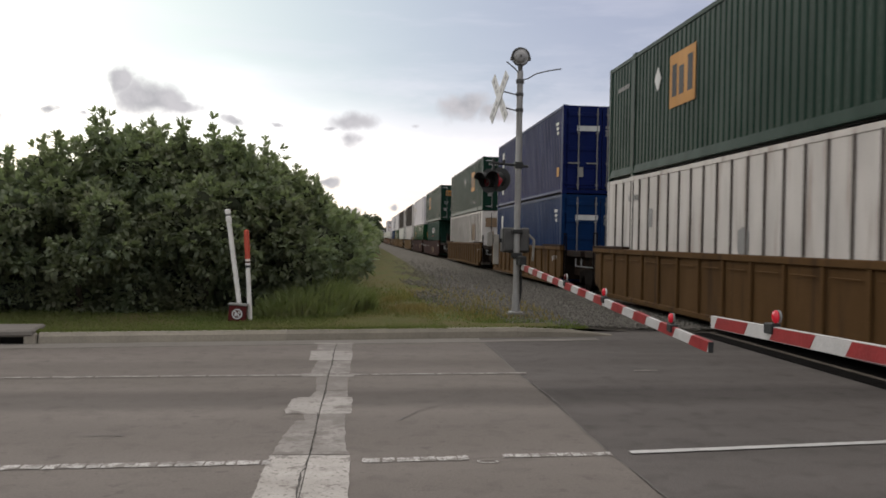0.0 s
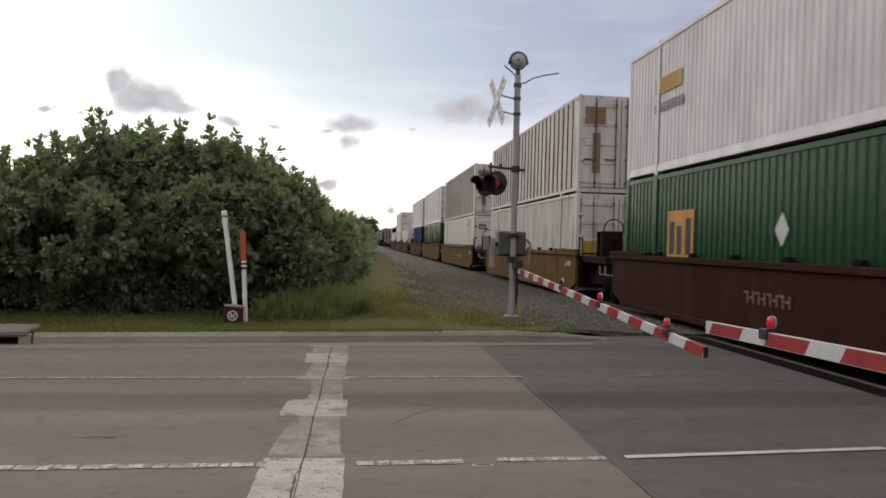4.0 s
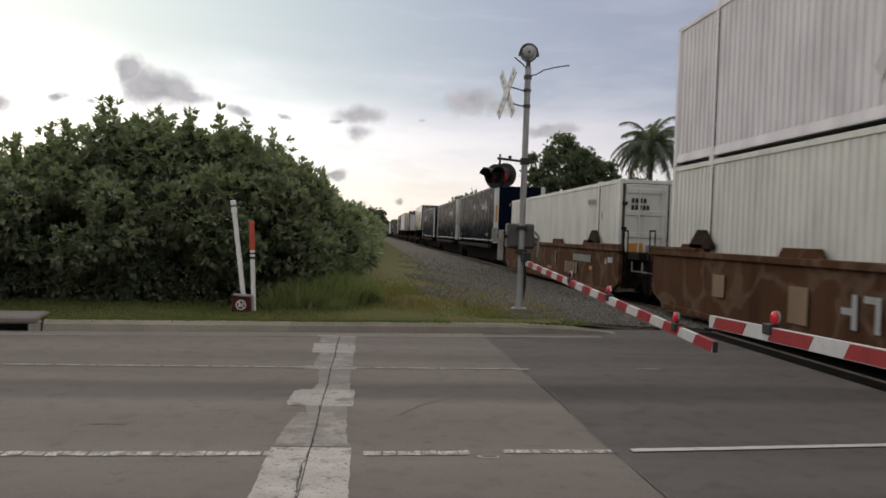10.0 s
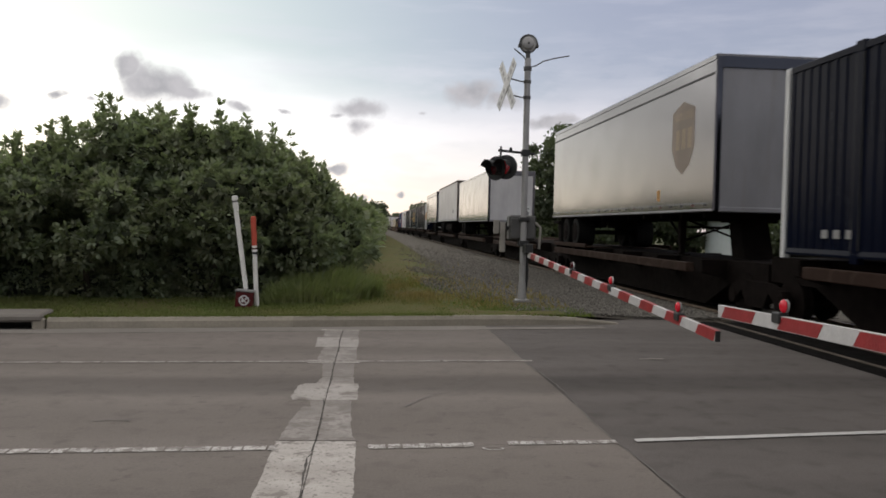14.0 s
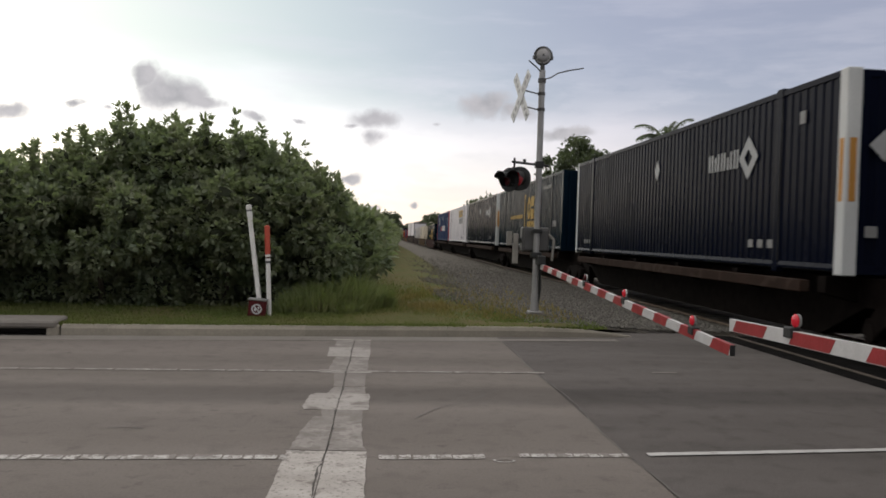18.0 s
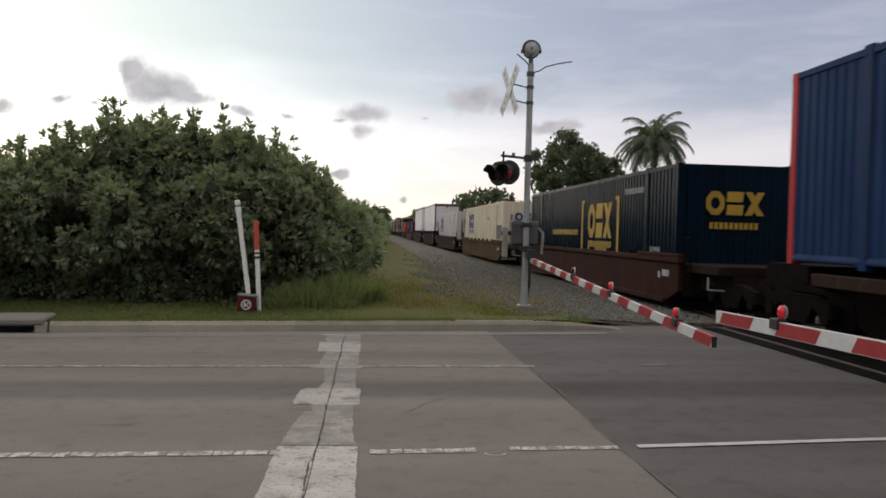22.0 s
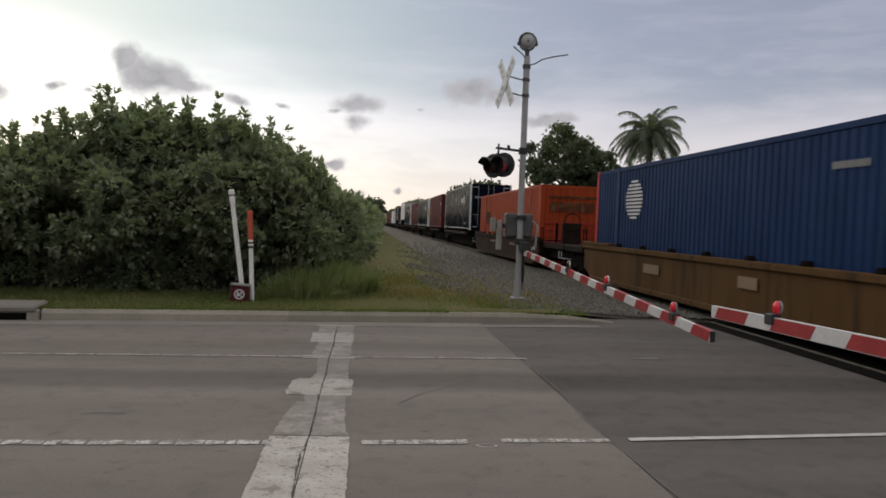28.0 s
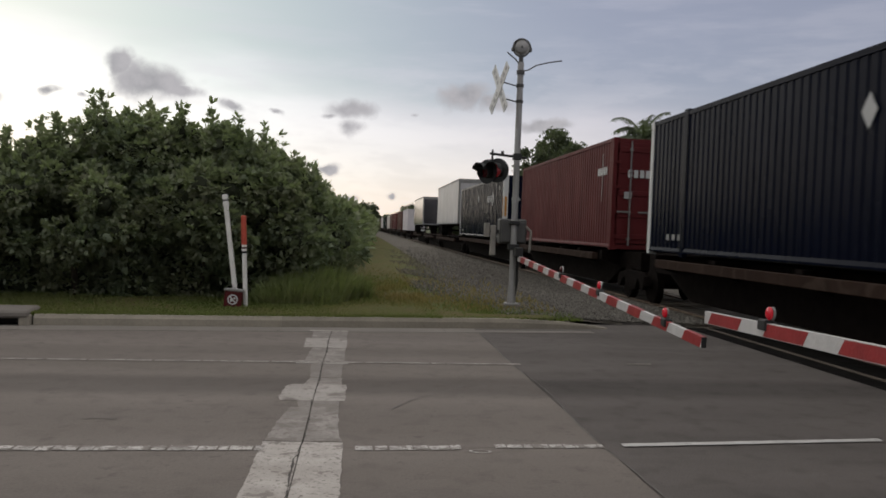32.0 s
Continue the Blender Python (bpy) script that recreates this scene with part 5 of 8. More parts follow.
def broad_tree(at, height, spread, seed, label, density=58, leaf=0.30, low=0.2):
    rng = np.random.default_rng(seed)
    ob = thing("tree", label, "tree", Matrix.Translation(at), group="trees behind the track")
    s = Shape()
    top = height * 0.55
    s.tube((0, 0, -0.4), (0.1, 0, top * 0.5), 0.28, 0.22, 9).tube((0.1, 0, top * 0.5), (0, 0.1, top), 0.22, 0.14, 9)
    lobes = []
    for i in range(120):
        a = rng.uniform(0, 6.28)
        r = spread * math.sqrt(rng.random()) * 0.85
        z = height * rng.uniform(low, 0.92) * (1 - 0.25 * (r / spread) ** 2)
        q = spread * rng.uniform(0.06, 0.18)
        lobes.append((r * math.cos(a), r * math.sin(a), z, q, q, q * 0.72))
        if i < 9:
            s.tube((0, 0, top * rng.uniform(0.5, 1)), (r * math.cos(a), r * math.sin(a), z), 0.10, 0.03, 6)
    part("trunk", s, BARK, ob)
    sprays = []
    for x, y, z, rx, ry, rz in lobes:
        k = max(6, int(density * 9.0 * rx * rx))
        sprays.append(np.array([x, y, z]) + rng.normal(0, 1, (k, 3)) * np.array([rx, ry, rz]) * 0.66)
    p = np.concatenate(sprays)
    v, q = leaves(p, rng.normal(0, 1, p.shape), leaf, rng, slim=0.7)
    c = new("crown", array_mesh("crown", v, q, LEAF_FAR))
    c.parent = ob
    return ob


def palm(at, height, fronds, length, seed, label, stiff=False):
    rng = np.random.default_rng(seed)
    ob = thing("palm_tree", label, "palm tree", Matrix.Translation(at), group="palms behind the track")
    s = Shape()
    n = 10
    for i in range(n):
        z0, z1 = height * i / n, height * (i + 1) / n
        s.tube((0.06 * math.sin(i), 0, z0 - (0.4 if i == 0 else 0)), (0.06 * math.sin(i + 1), 0, z1), 0.19 - 0.007 * i + 0.015, 0.175 - 0.007 * i, 10)
    part("trunk", s, BARK, ob)
    for k in range(fronds):
        az = 2 * math.pi * k / fronds + rng.uniform(-0.25, 0.25)
        el = rng.uniform(-0.75, 1.25) if stiff else rng.uniform(-0.35, 1.45)
        ll = length * rng.uniform(0.8, 1.1)
        fs = Shape()
        pts = []
        d = Vector((math.cos(az) * math.cos(el), math.sin(az) * math.cos(el), math.sin(el)))
        p = Vector((0, 0, height))
        side = Vector((-math.sin(az), math.cos(az), 0))
        segs = 9
        for i in range(segs + 1):
            pts.append(p.copy())
            p += d * ll / segs
            d = (d + Vector((0, 0, -(0.10 if stiff else 0.25)))).normalized()
        for i in range(segs):
            fs.tube(pts[i], pts[i + 1], 0.03 * (1 - i / segs) + 0.008, 0.03 * (1 - (i + 1) / segs) + 0.006, 4, False)
            for j in range(6):
                base = pts[i].lerp(pts[i + 1], j / 6)
                t = (i + j / 6) / segs
                if t < 0.12:
                    continue
                w = length * 0.24 * math.sin(min(1, t * 1.15 + 0.1) * math.pi * 0.86) + 0.1
                along = (pts[i + 1] - pts[i]).normalized()
                for sgn in (-1, 1):
                    tip = base + side * sgn * w * 0.75 + along * w * 0.45 + Vector((0, 0, -w * rng.uniform(0.35, 0.8)))
                    fs.add([base - along * 0.035, base + along * 0.035, tip], [(0, 1, 2)])
        part("frond", fs, FROND, ob)
    return ob


def backdrop():
    broad_tree((14.3, 60, -0.4), 10.4, 3.5, 301, "dark broad-crowned tree behind the track")
    broad_tree((19.0, 62, -0.4), 7.4, 3.6, 302, "ragged dark tree beside the palm")
    broad_tree((16.9, 61, -0.4), 9.0, 2.6, 303, "dark bushy tree behind the track", low=0.1)
    broad_tree((16.5, 55, -0.4), 4.6, 3.6, 304, "low dark thicket under the trees", low=0.12)
    broad_tree((21.5, 54, -0.4), 6.4, 3.2, 305, "low dark thicket under the palm", low=0.12)
    palm((18.55, 54, -0.4), 8.3, 46, 3.0, 310, "tall feather palm with drooping fronds")
    palm((21.6, 56, -0.4), 6.2, 24, 1.3, 311, "feather palm with a smaller head")
    palm((19.15, 34.0, -0.4), 4.4, 90, 1.4, 312, "squat cabbage palm with a shaggy round head", True)
    palm((20.4, 34.2, -0.4), 4.3, 90, 1.4, 313, "squat cabbage palm with a dense head", True)
    palm((17.9, 34.5, -0.4), 3.4, 44, 1.4, 314, "small cabbage palm in front of the house", True)
    broad_tree((18.9, 36.5, -0.4), 3.1, 1.9, 306, "low dark bush at the foot of the palms", low=0.1)
    broad_tree((21.4, 37.5, -0.4), 3.6, 2.1, 307, "dark bush between the palms and the house", low=0.1)
    # distant wood across the end of the track
    rng = np.random.default_rng(9)
    for k in range(9):
        x = -6 + k * 7 + rng.uniform(-2, 2)
        broad_tree((x, 300 + rng.uniform(-20, 30), -0.4), rng.uniform(7, 12), 6.5, 320 + k, "far dark tree at the end of the track", density=7, leaf=0.9, low=0.1)
    for k in range(5):
        broad_tree((12.5 + k * 3.0, 88 + k * 7 + rng.uniform(-4, 4), -0.4), rng.uniform(5, 7.5), 4.0, 340 + k, "dark tree along the far side of the track", density=14, leaf=0.5, low=0.1)
    # a line of trees behind the hedge, seen only mirrored in the polished trailers
    for k in range(9):
        broad_tree((-11.5 - rng.uniform(0, 3), 42 + k * 11 + rng.uniform(-2, 2), -0.4), rng.uniform(3.8, 5.4), 4.2, 360 + k, "dark tree in a line behind the hedge", density=9, leaf=0.6, low=0.1)
    house = thing("house", "low pale house beyond the track, half hidden by palms", "house", pose(21.6, 43, -0.45))
    part("wall", Shape().box(0, 26, 0, 0.3, 0, 2.9, 0.02).box(0, 0.3, 0.3, 9, 0, 2.9, 0.02), PALE_WALL, house)
    part("roof", Shape().prism([(-0.6, 2.9), (9.6, 2.9), (9.2, 3.05), (4.5, 4.3), (-0.2, 3.05)], 0, -0.6, 26.6), ROOF, house, "low grey gabled roof")
    for x in (3.0, 8.5, 14.0, 20.0):
        w = part("window", Shape().box(x, x + 1.5, -0.02, 0.02, 1.0, 2.2, 0.01), PVC, house)
        part("pane", Shape().box(x + 0.08, x + 1.42, -0.03, -0.021, 1.08, 2.12), GLASS_DARK, w)


backdrop()


# ---- the train ----
# Every wagon and load stands at its place at second 16; all move together along -y.
MOVING = []


def rolling(name, label, category, u, z, group=""):
    ob = thing(name, label, category, pose(TRACK_X, u, z), group=group)
    MOVING.append((ob, u, z))
    return ob


def corrugated(length, z0, z1, depth=0.018, pitch=0.235, out=-1):
    """A wall in the y-z plane with trapezoid corrugations towards out (x)."""
    s = Shape()
    n = max(2, round(length / pitch))
    p = length / n
    ys = []
    for i in range(n):
        a = i * p
        ys += [(a, 0), (a + p * 0.36, 0), (a + p * 0.5, depth), (a + p * 0.86, depth)]
    ys.append((length, 0))
    vs = [(out * (d - depth), y, z) for y, d in ys for z in (z0, z1)]
    return s.add(vs, [(2 * i, 2 * i + 2, 2 * i + 3, 2 * i + 1) for i in range(len(ys) - 1)])


def add_posts(sheet, length, z0, z1, mat, pitch=0.61):
    """The proud upright posts of an older sheet-and-post box, one by one."""
    n = max(2, round(length / pitch))
    for i in range(1, n):
        part("side_post", lambda: Shape().box(-0.032, 0.0, -0.024, 0.024, z0, z1, 0.006), mat, sheet, key=("post", round(z1, 2)), at=pose(0, length * i / n, 0))


def door_end(parent, w, h, frame_mat, door_mat, rods=4, seal=None, key=""):
    """Two doors with pressed bars, gaskets, hinges and lock rods, on the y = 0 end."""
    for sx in (-1, 1):
        x0, x1 = (0.012, w / 2 - 0.10) if sx > 0 else (-w / 2 + 0.10, -0.012)

        def leaf():
            s = Shape().box(x0, x1, -0.012, 0.03, 0.17, h - 0.12, 0.008)
            k = 5
            for i in range(k):
                z = 0.35 + (h - 0.65) * i / (k - 1)
                s.box(x0 + 0.07, x1 - 0.07, -0.034, -0.012, z - 0.07, z + 0.07, 0.012)
            return s
        door = part("door", leaf, door_mat, parent, key=("leaf", sx, w, h))
        for i in range(rods // 2):
            x = (0.17 + 0.62 * i / max(1, rods // 2 - 1) * (w / 2.6)) * sx if rods > 2 else 0.5 * sx

            def rod():
                s = Shape().tube((x, -0.062, 0.12), (x, -0.062, h - 0.08), 0.02, n=6)
                for z in (0.3, 1.0, h - 0.9, h - 0.3):
                    s.box(x - 0.04, x + 0.04, -0.07, -0.012, z - 0.03, z + 0.03)
                return s.box(min(x, x + 0.34 * sx), max(x, x + 0.34 * sx), -0.075, -0.05, 0.98, 1.02)
            part("lock_rod", rod, frame_mat, door, key=("rod", round(x, 3), h))
        for z in (0.35, 1.0, 1.65, 2.3):
            if z < h - 0.2:
                def hinge():
                    xx = sx * (w / 2 - 0.13)
                    return Shape().box(xx - 0.07, xx + 0.07, -0.045, -0.012, z - 0.045, z + 0.045, 0.006)
                part("hinge", hinge, seal or door_mat, door, key=("hinge", sx, w, z))
    if seal:
        part("gasket", lambda: Shape().box(-w / 2 + 0.085, w / 2 - 0.085, -0.004, 0.01, h - 0.125, h - 0.10).box(-0.014, 0.014, -0.03, 0.0, 0.16, h - 0.11).box(-w / 2 + 0.075, -w / 2 + 0.102, -0.03, 0.0, 0.16, h - 0.11).box(w / 2 - 0.102, w / 2 - 0.075, -0.03, 0.0, 0.16, h - 0.11).box(-w / 2 + 0.085, w / 2 - 0.085, -0.03, 0.0, 0.15, 0.172), seal, parent, "black door gasket", key=("gasket", w, h))


def plain_end(parent, w, h, mat, y=0.0, back=False, style="corr"):
    """A closed end wall."""
    def make():
        s = Shape()
        n = 9
        p = (w - 0.2) / n
        pts = []
        for i in range(n):
            a = -w / 2 + 0.1 + i * p
            pts += [(a, 0.03), (a + p * 0.4, 0.03), (a + p * 0.5, 0.0), (a + p * 0.9, 0.0)]
        pts.append((w / 2 - 0.1, 0.03))
        vs = [(x, (y - d) if back else (y + d), z) for x, d in pts for z in (0.14, h - 0.1)]
        return s.add(vs, [(2 * i, 2 * i + 2, 2 * i + 3, 2 * i + 1) for i in range(len(pts) - 1)])

    def flat():
        return Shape().box(-w / 2 + 0.09, w / 2 - 0.09, y, y + 0.04, 0.14, h - 0.1)
    part("end_wall", make if style == "corr" else flat, mat, parent, key=("end", style, w, h, round(y, 2), back))


def container(u, z, length, body, label, h=2.93, w=2.591, side="corr", end="doors", frame_mat=None, post_mat=None, end_mat=None, seal=None, marks=(), group="containers on the train", low_rail=0.16):
    """A freight container; its leading end (y = 0) faces the camera. marks: painted shapes on the near side, on the end, or both."""
    c = rolling("container", label, "shipping container", u, z, group)
    frame_mat = frame_mat or body
    long_box = length > 13
    for sx, nm in ((-1, "side_wall"), (1, "side_wall")):
        x = sx * (w / 2 - 0.014)
        at = pose(x, 0.12, 0) if sx < 0 else pose(x, length - 0.12, 0, 0, 0, 180)
        if side == "corr":
            part(nm, lambda: corrugated(length - 0.24, low_rail, h - 0.09), body, c, key=("corr", length, h, low_rail), at=at)
        elif side == "fine":
            part(nm, lambda: corrugated(length - 0.24, low_rail, h - 0.09, 0.018, 0.21), body, c, key=("fine", length, h, low_rail), at=at)
        else:
            sheet = part(nm, lambda: Shape().box(0.0, 0.03, 0, length - 0.24, low_rail, h - 0.09), body, c, key=("sheet", length, h), at=at)
            add_posts(sheet, length - 0.24, low_rail, h - 0.09, post_mat or body)
    part("roof", lambda: Shape().box(-w / 2 + 0.06, w / 2 - 0.06, 0.06, length - 0.06, h - 0.05, h - 0.012, 0.01), body, c, key=("roof", length, w, h))
    # recessed underframe coloured black for the shade in the gap under the rail
    part("underframe", lambda: Shape().box(-w / 2 + 0.09, w / 2 - 0.09, 0.1, length - 0.1, 0.04, low_rail + 0.01), SEAL_AND_GAP, c, key=("under", length, w))
    for x in (-w / 2, w / 2 - 0.075):
        part("bottom_rail", lambda: Shape().prism([(-0.003, 0.065), (0.075, 0.065), (0.075, low_rail), (0.020, low_rail), (-0.003, 0.095)], 1, 0.16, length - 0.16), frame_mat, c, key=("brail", length, low_rail), at=pose(x, 0, 0) if x < 0 else pose(w / 2, length, 0, 0, 0, 180))
        part("top_rail", lambda: Shape().box(0, 0.07, 0.16, length - 0.16, h - 0.10, h, 0.008), frame_mat, c, key=("trail", length, h), at=pose(x, 0, 0))
        for y in (0.0, length - 0.16):
            wide = 0.21 if post_mat is not None and side != "posts" and end != "doors" and y == 0.0 else (0.10 if end == "doors" and post_mat is not None else 0.16)
            post = part("corner_post", lambda: Shape().box(-0.004, wide, -0.012, wide, 0.0, h + 0.01, 0.012), (post_mat if side != "posts" else None) or frame_mat, c, key=("cpost", h, wide), at=pose(x if x < 0 else w / 2 - wide, y if y == 0.0 else length - wide, 0))
            if wide > 0.2 and post_mat is MARK_WHITE:
                part("label_strip", lambda: Shape().box(-0.008, -0.004, 0.05, 0.15, 1.05, 1.95).box(0.05, 0.15, -0.016, -0.012, 1.05, 1.95), MARK_GOLD, post, "yellow warning label", key="post_label")
        if long_box:
            for y in (1.93, length - 2.07):
                lift = part("lifting_post", lambda: Shape().box(-0.006, 0.085, 0, 0.15, 0.0, h + 0.012, 0.008).box(-0.010, 0.15, -0.03, 0.18, h - 0.12, h + 0.035, 0.008).box(-0.010, 0.1, -0.02, 0.17, -0.02, 0.12, 0.008), frame_mat, c, key=("lpost", h), at=pose(x, y, 0) if x < 0 else pose(w / 2, y + 0.15, 0, 0, 0, 180))
                part("post_seam", lambda: Shape().box(-0.003, 0.02, -0.018, -0.001, low_rail, h - 0.13).box(-0.003, 0.02, 0.151, 0.168, low_rail, h - 0.13), SEAL_AND_GAP, lift, key=("seam", h, low_rail))
    for y in (0.01, length - 0.10):
        for z0, z1 in ((0.02, 0.15), (h - 0.12, h - 0.01)):
            part("end_rail", lambda: Shape().box(-w / 2 + 0.12, w / 2 - 0.12, 0, 0.09, 0, z1 - z0, 0.008), frame_mat, c, key=("erail", w, round(z1 - z0, 3)), at=pose(0, y, z0))
    end_mat = end_mat or body
    if end == "doors":
        door_end(c, w, h, frame_mat if frame_mat is not body else (RIB_GREY if side == "posts" else body if seal else ROD), end_mat, 4, seal)
    else:
        plain_end(c, w, h, end_mat)
    plain_end(c, w, h, body, length, True)
    draw_marks(c, marks, length, w, h)
    return c


def draw_marks(c, marks, length, w, h, proud=0.004):
    """Painted shapes. Each mark: (face, kind, along, up, width, height, material). along runs from the leading end on the side, from the near edge on the end."""
    for face, kind, a, z, ww, hh, mat in marks:
        def lay(a0, a1, z0, z1, s, extra=0.0):
            if face == "side":
                s.box(-w / 2 - proud - extra, -w / 2 - 0.001, a0, a1, z0, z1)
            else:
                s.box(-w / 2 + a0, -w / 2 + a1, -0.042 - extra, -0.036, z0, z1)
        s = Shape()
        if kind == "bar":
            lay(a, a + ww, z, z + hh, s)
        elif kind == "bars":
            n = max(3, round(ww / hh / 0.82))
            p = ww / n
            for i in range(n):
                lay(a + i * p, a + i * p + p * 0.7, z, z + hh, s)
        elif kind.startswith("text:"):
            cu = bpy.data.curves.new("marking", "FONT")
            cu.body, cu.size, cu.extrude = kind[5:], hh * 1.35, 0.003
            tmp = bpy.data.objects.new("marking", cu)
            me = bpy.data.meshes.new_from_object(tmp)
            bpy.data.objects.remove(tmp)
            me.materials.clear()
            me.materials.append(mat)
            ob = new("marking", me)
            ob.parent = c
            if face == "side":
                ob.matrix_basis = Matrix(((0, 0, -1, -w / 2 - 0.006), (-1, 0, 0, a + ww), (0, 1, 0, z), (0, 0, 0, 1)))
            else:
                ob.matrix_basis = Matrix(((1, 0, 0, -w / 2 + a), (0, 0, -1, -0.045), (0, 1, 0, z), (0, 0, 0, 1)))
            continue
        elif kind == "trio":
            for i in range(3):
                lay(a + i * ww / 2.6, a + i * ww / 2.6 + ww * 0.2, z, z + hh, s)
        elif kind == "letters":
            # slim upright bars in pairs, with wider gaps
            k = max(1, round(ww / hh / 0.9))
            p = ww / k
            for i in range(k):
                lay(a + i * p, a + i * p + p * 0.26, z, z + hh, s)
                lay(a + i * p + p * 0.46, a + i * p + p * 0.72, z, z + hh * (1.0, 0.7, 1.0, 0.85)[i % 4], s)
        elif kind == "rows":
            for j in range(3):
                lay(a, a + ww * (1 - 0.2 * j), z + hh * (0.7 - j * 0.35), z + hh * (0.92 - j * 0.35), s)
        elif kind == "diamond":
            pts = [(a + ww / 2, z), (a + ww, z + hh / 2), (a + ww / 2, z + hh), (a, z + hh / 2)]
            if face == "side":
                s.prism(pts, 0, -w / 2 - proud, -w / 2 - 0.001)
            else:
                s.prism([(-w / 2 + p, q) for p, q in pts], 1, -0.044, -0.036)
        elif kind == "ring":
            def turn(k):
                cx, cz, r, q = a + ww / 2, z + hh / 2, ww / 2, ww / 2 * 0.42
                return [(cx + r * math.cos(k), cz + hh / ww * r * math.sin(k)), (cx + q * math.cos(k), cz + hh / ww * q * math.sin(k))]
            for i in range(4):
                o0, i0 = turn(math.pi / 2 * i)
                o1, i1 = turn(math.pi / 2 * (i + 1))
                pts = [o0, o1, i1, i0]
                if face == "side":
                    s.prism(pts, 0, -w / 2 - proud, -w / 2 - 0.001)
                else:
                    s.prism([(-w / 2 + p, q) for p, q in pts], 1, -0.044, -0.036)
        elif kind == "shield":
            pts = [(a, z + hh * 0.88), (a + ww / 2, z + hh), (a + ww, z + hh * 0.88), (a + ww, z + hh * 0.35), (a + ww * 0.8, z + hh * 0.12), (a + ww / 2, z), (a + ww * 0.2, z + hh * 0.12), (a, z + hh * 0.35)]
            s.prism(pts, 0, -w / 2 - proud, -w / 2 - 0.001)
        elif kind == "globe":
            n = 11
            for i in range(n):
                t = -0.92 + 1.84 * i / (n - 1)
                half = ww / 2 * math.sqrt(1 - t * t)
                zz = z + hh / 2 + t * hh / 2
                lay(a + ww / 2 - half, a + ww / 2 + half, zz - hh * 0.026, zz + hh * 0.026, s)
        elif kind == "bracket":
            lay(a, a + ww * 0.05, z, z + hh, s)
            lay(a, a + ww * 0.085, z, z + hh * 0.06, s)
            lay(a, a + ww * 0.085, z + hh * 0.94, z + hh, s)
            lay(a + ww * 0.95, a + ww, z, z + hh, s)
            lay(a + ww * 0.915, a + ww, z, z + hh * 0.06, s)
            lay(a + ww * 0.915, a + ww, z + hh * 0.94, z + hh, s)
        elif kind == "blocks":
            # a heavy emblem of three plain figures: an eight-sided ring, two offset bars, a saltire
            p = ww / 3

            def figure(pts):
                if face == "side":
                    s.prism([(2 * a + ww - q, zz) for q, zz in pts], 0, -w / 2 - proud, -w / 2 - 0.001)
                else:
                    s.prism([(-w / 2 + q, zz) for q, zz in pts], 1, -0.044, -0.036)
            cx, cz = a + p * 0.5, z + hh / 2
            for i in range(8):
                u0, u1 = math.pi / 8 + math.pi / 4 * i, math.pi / 8 + math.pi / 4 * (i + 1)
                figure([(cx + p * 0.50 * k * math.cos(u), cz + hh * 0.54 * k * math.sin(u)) for u, k in ((u0, 1), (u1, 1), (u1, 0.48), (u0, 0.48))])
            x = a + p * 1.06
            figure([(x, z + hh * 0.56), (x + p * 0.82, z + hh * 0.56), (x + p * 0.88, z + hh), (x + p * 0.06, z + hh)])
            figure([(x, z), (x + p * 0.82, z), (x + p * 0.88, z + hh * 0.44), (x + p * 0.06, z + hh * 0.44)])
            x = a + p * 2.0
            figure([(x, z), (x + p * 0.36, z), (x + p, z + hh), (x + p * 0.64, z + hh)])
            figure([(x + p * 0.64, z), (x + p, z), (x + p * 0.66, z + hh * 0.42), (x + p * 0.40, z + hh * 0.30)])
            figure([(x, z + hh), (x + p * 0.36, z + hh), (x + p * 0.60, z + hh * 0.70), (x + p * 0.34, z + hh * 0.58)])
        elif kind == "square":
            lay(a, a + ww, z, z + hh, s)
        part("marking", s, mat, c)
        if kind == "square":
            d = Shape()
            q = ww / 9
            for i, (f, top) in enumerate(((0.9, 0.85), (3.9, 0.72), (6.4, 0.8))):
                lay(a + f * q, a + (f + 1.7) * q, z + hh * 0.2, z + hh * top, d, 0.003)
            part("marking", d, MARK_DARK, c)


def truck_parts(parent, y, mat=None):
    """A two-axle truck: side frames, wheelsets, bolster."""
    def side():
        return Shape().prism([(-1.05, 0.42), (-0.95, 0.62), (-0.4, 0.72), (0.4, 0.72), (0.95, 0.62), (1.05, 0.42), (0.75, 0.38), (0.5, 0.56), (0.32, 0.28), (-0.32, 0.28), (-0.5, 0.56), (-0.75, 0.38)], 0, -0.07, 0.07)

    def wheels():
        s = Shape().tube((-1.0, 0, 0), (1.0, 0, 0), 0.08, n=8)
        for sx in (-1, 1):
            s.tube((sx * 0.70, 0, 0), (sx * 0.82, 0, 0), 0.42, n=20).tube((sx * 0.67, 0, 0), (sx * 0.70, 0, 0), 0.45, n=20)
            s.tube((sx * 0.95, 0, 0), (sx * 1.07, 0, 0), 0.13, n=10)
        return s
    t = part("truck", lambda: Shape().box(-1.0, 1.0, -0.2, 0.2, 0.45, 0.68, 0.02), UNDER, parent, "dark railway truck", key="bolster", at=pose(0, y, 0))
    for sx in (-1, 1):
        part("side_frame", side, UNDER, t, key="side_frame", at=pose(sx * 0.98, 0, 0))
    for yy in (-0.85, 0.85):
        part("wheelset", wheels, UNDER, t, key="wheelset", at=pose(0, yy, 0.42))


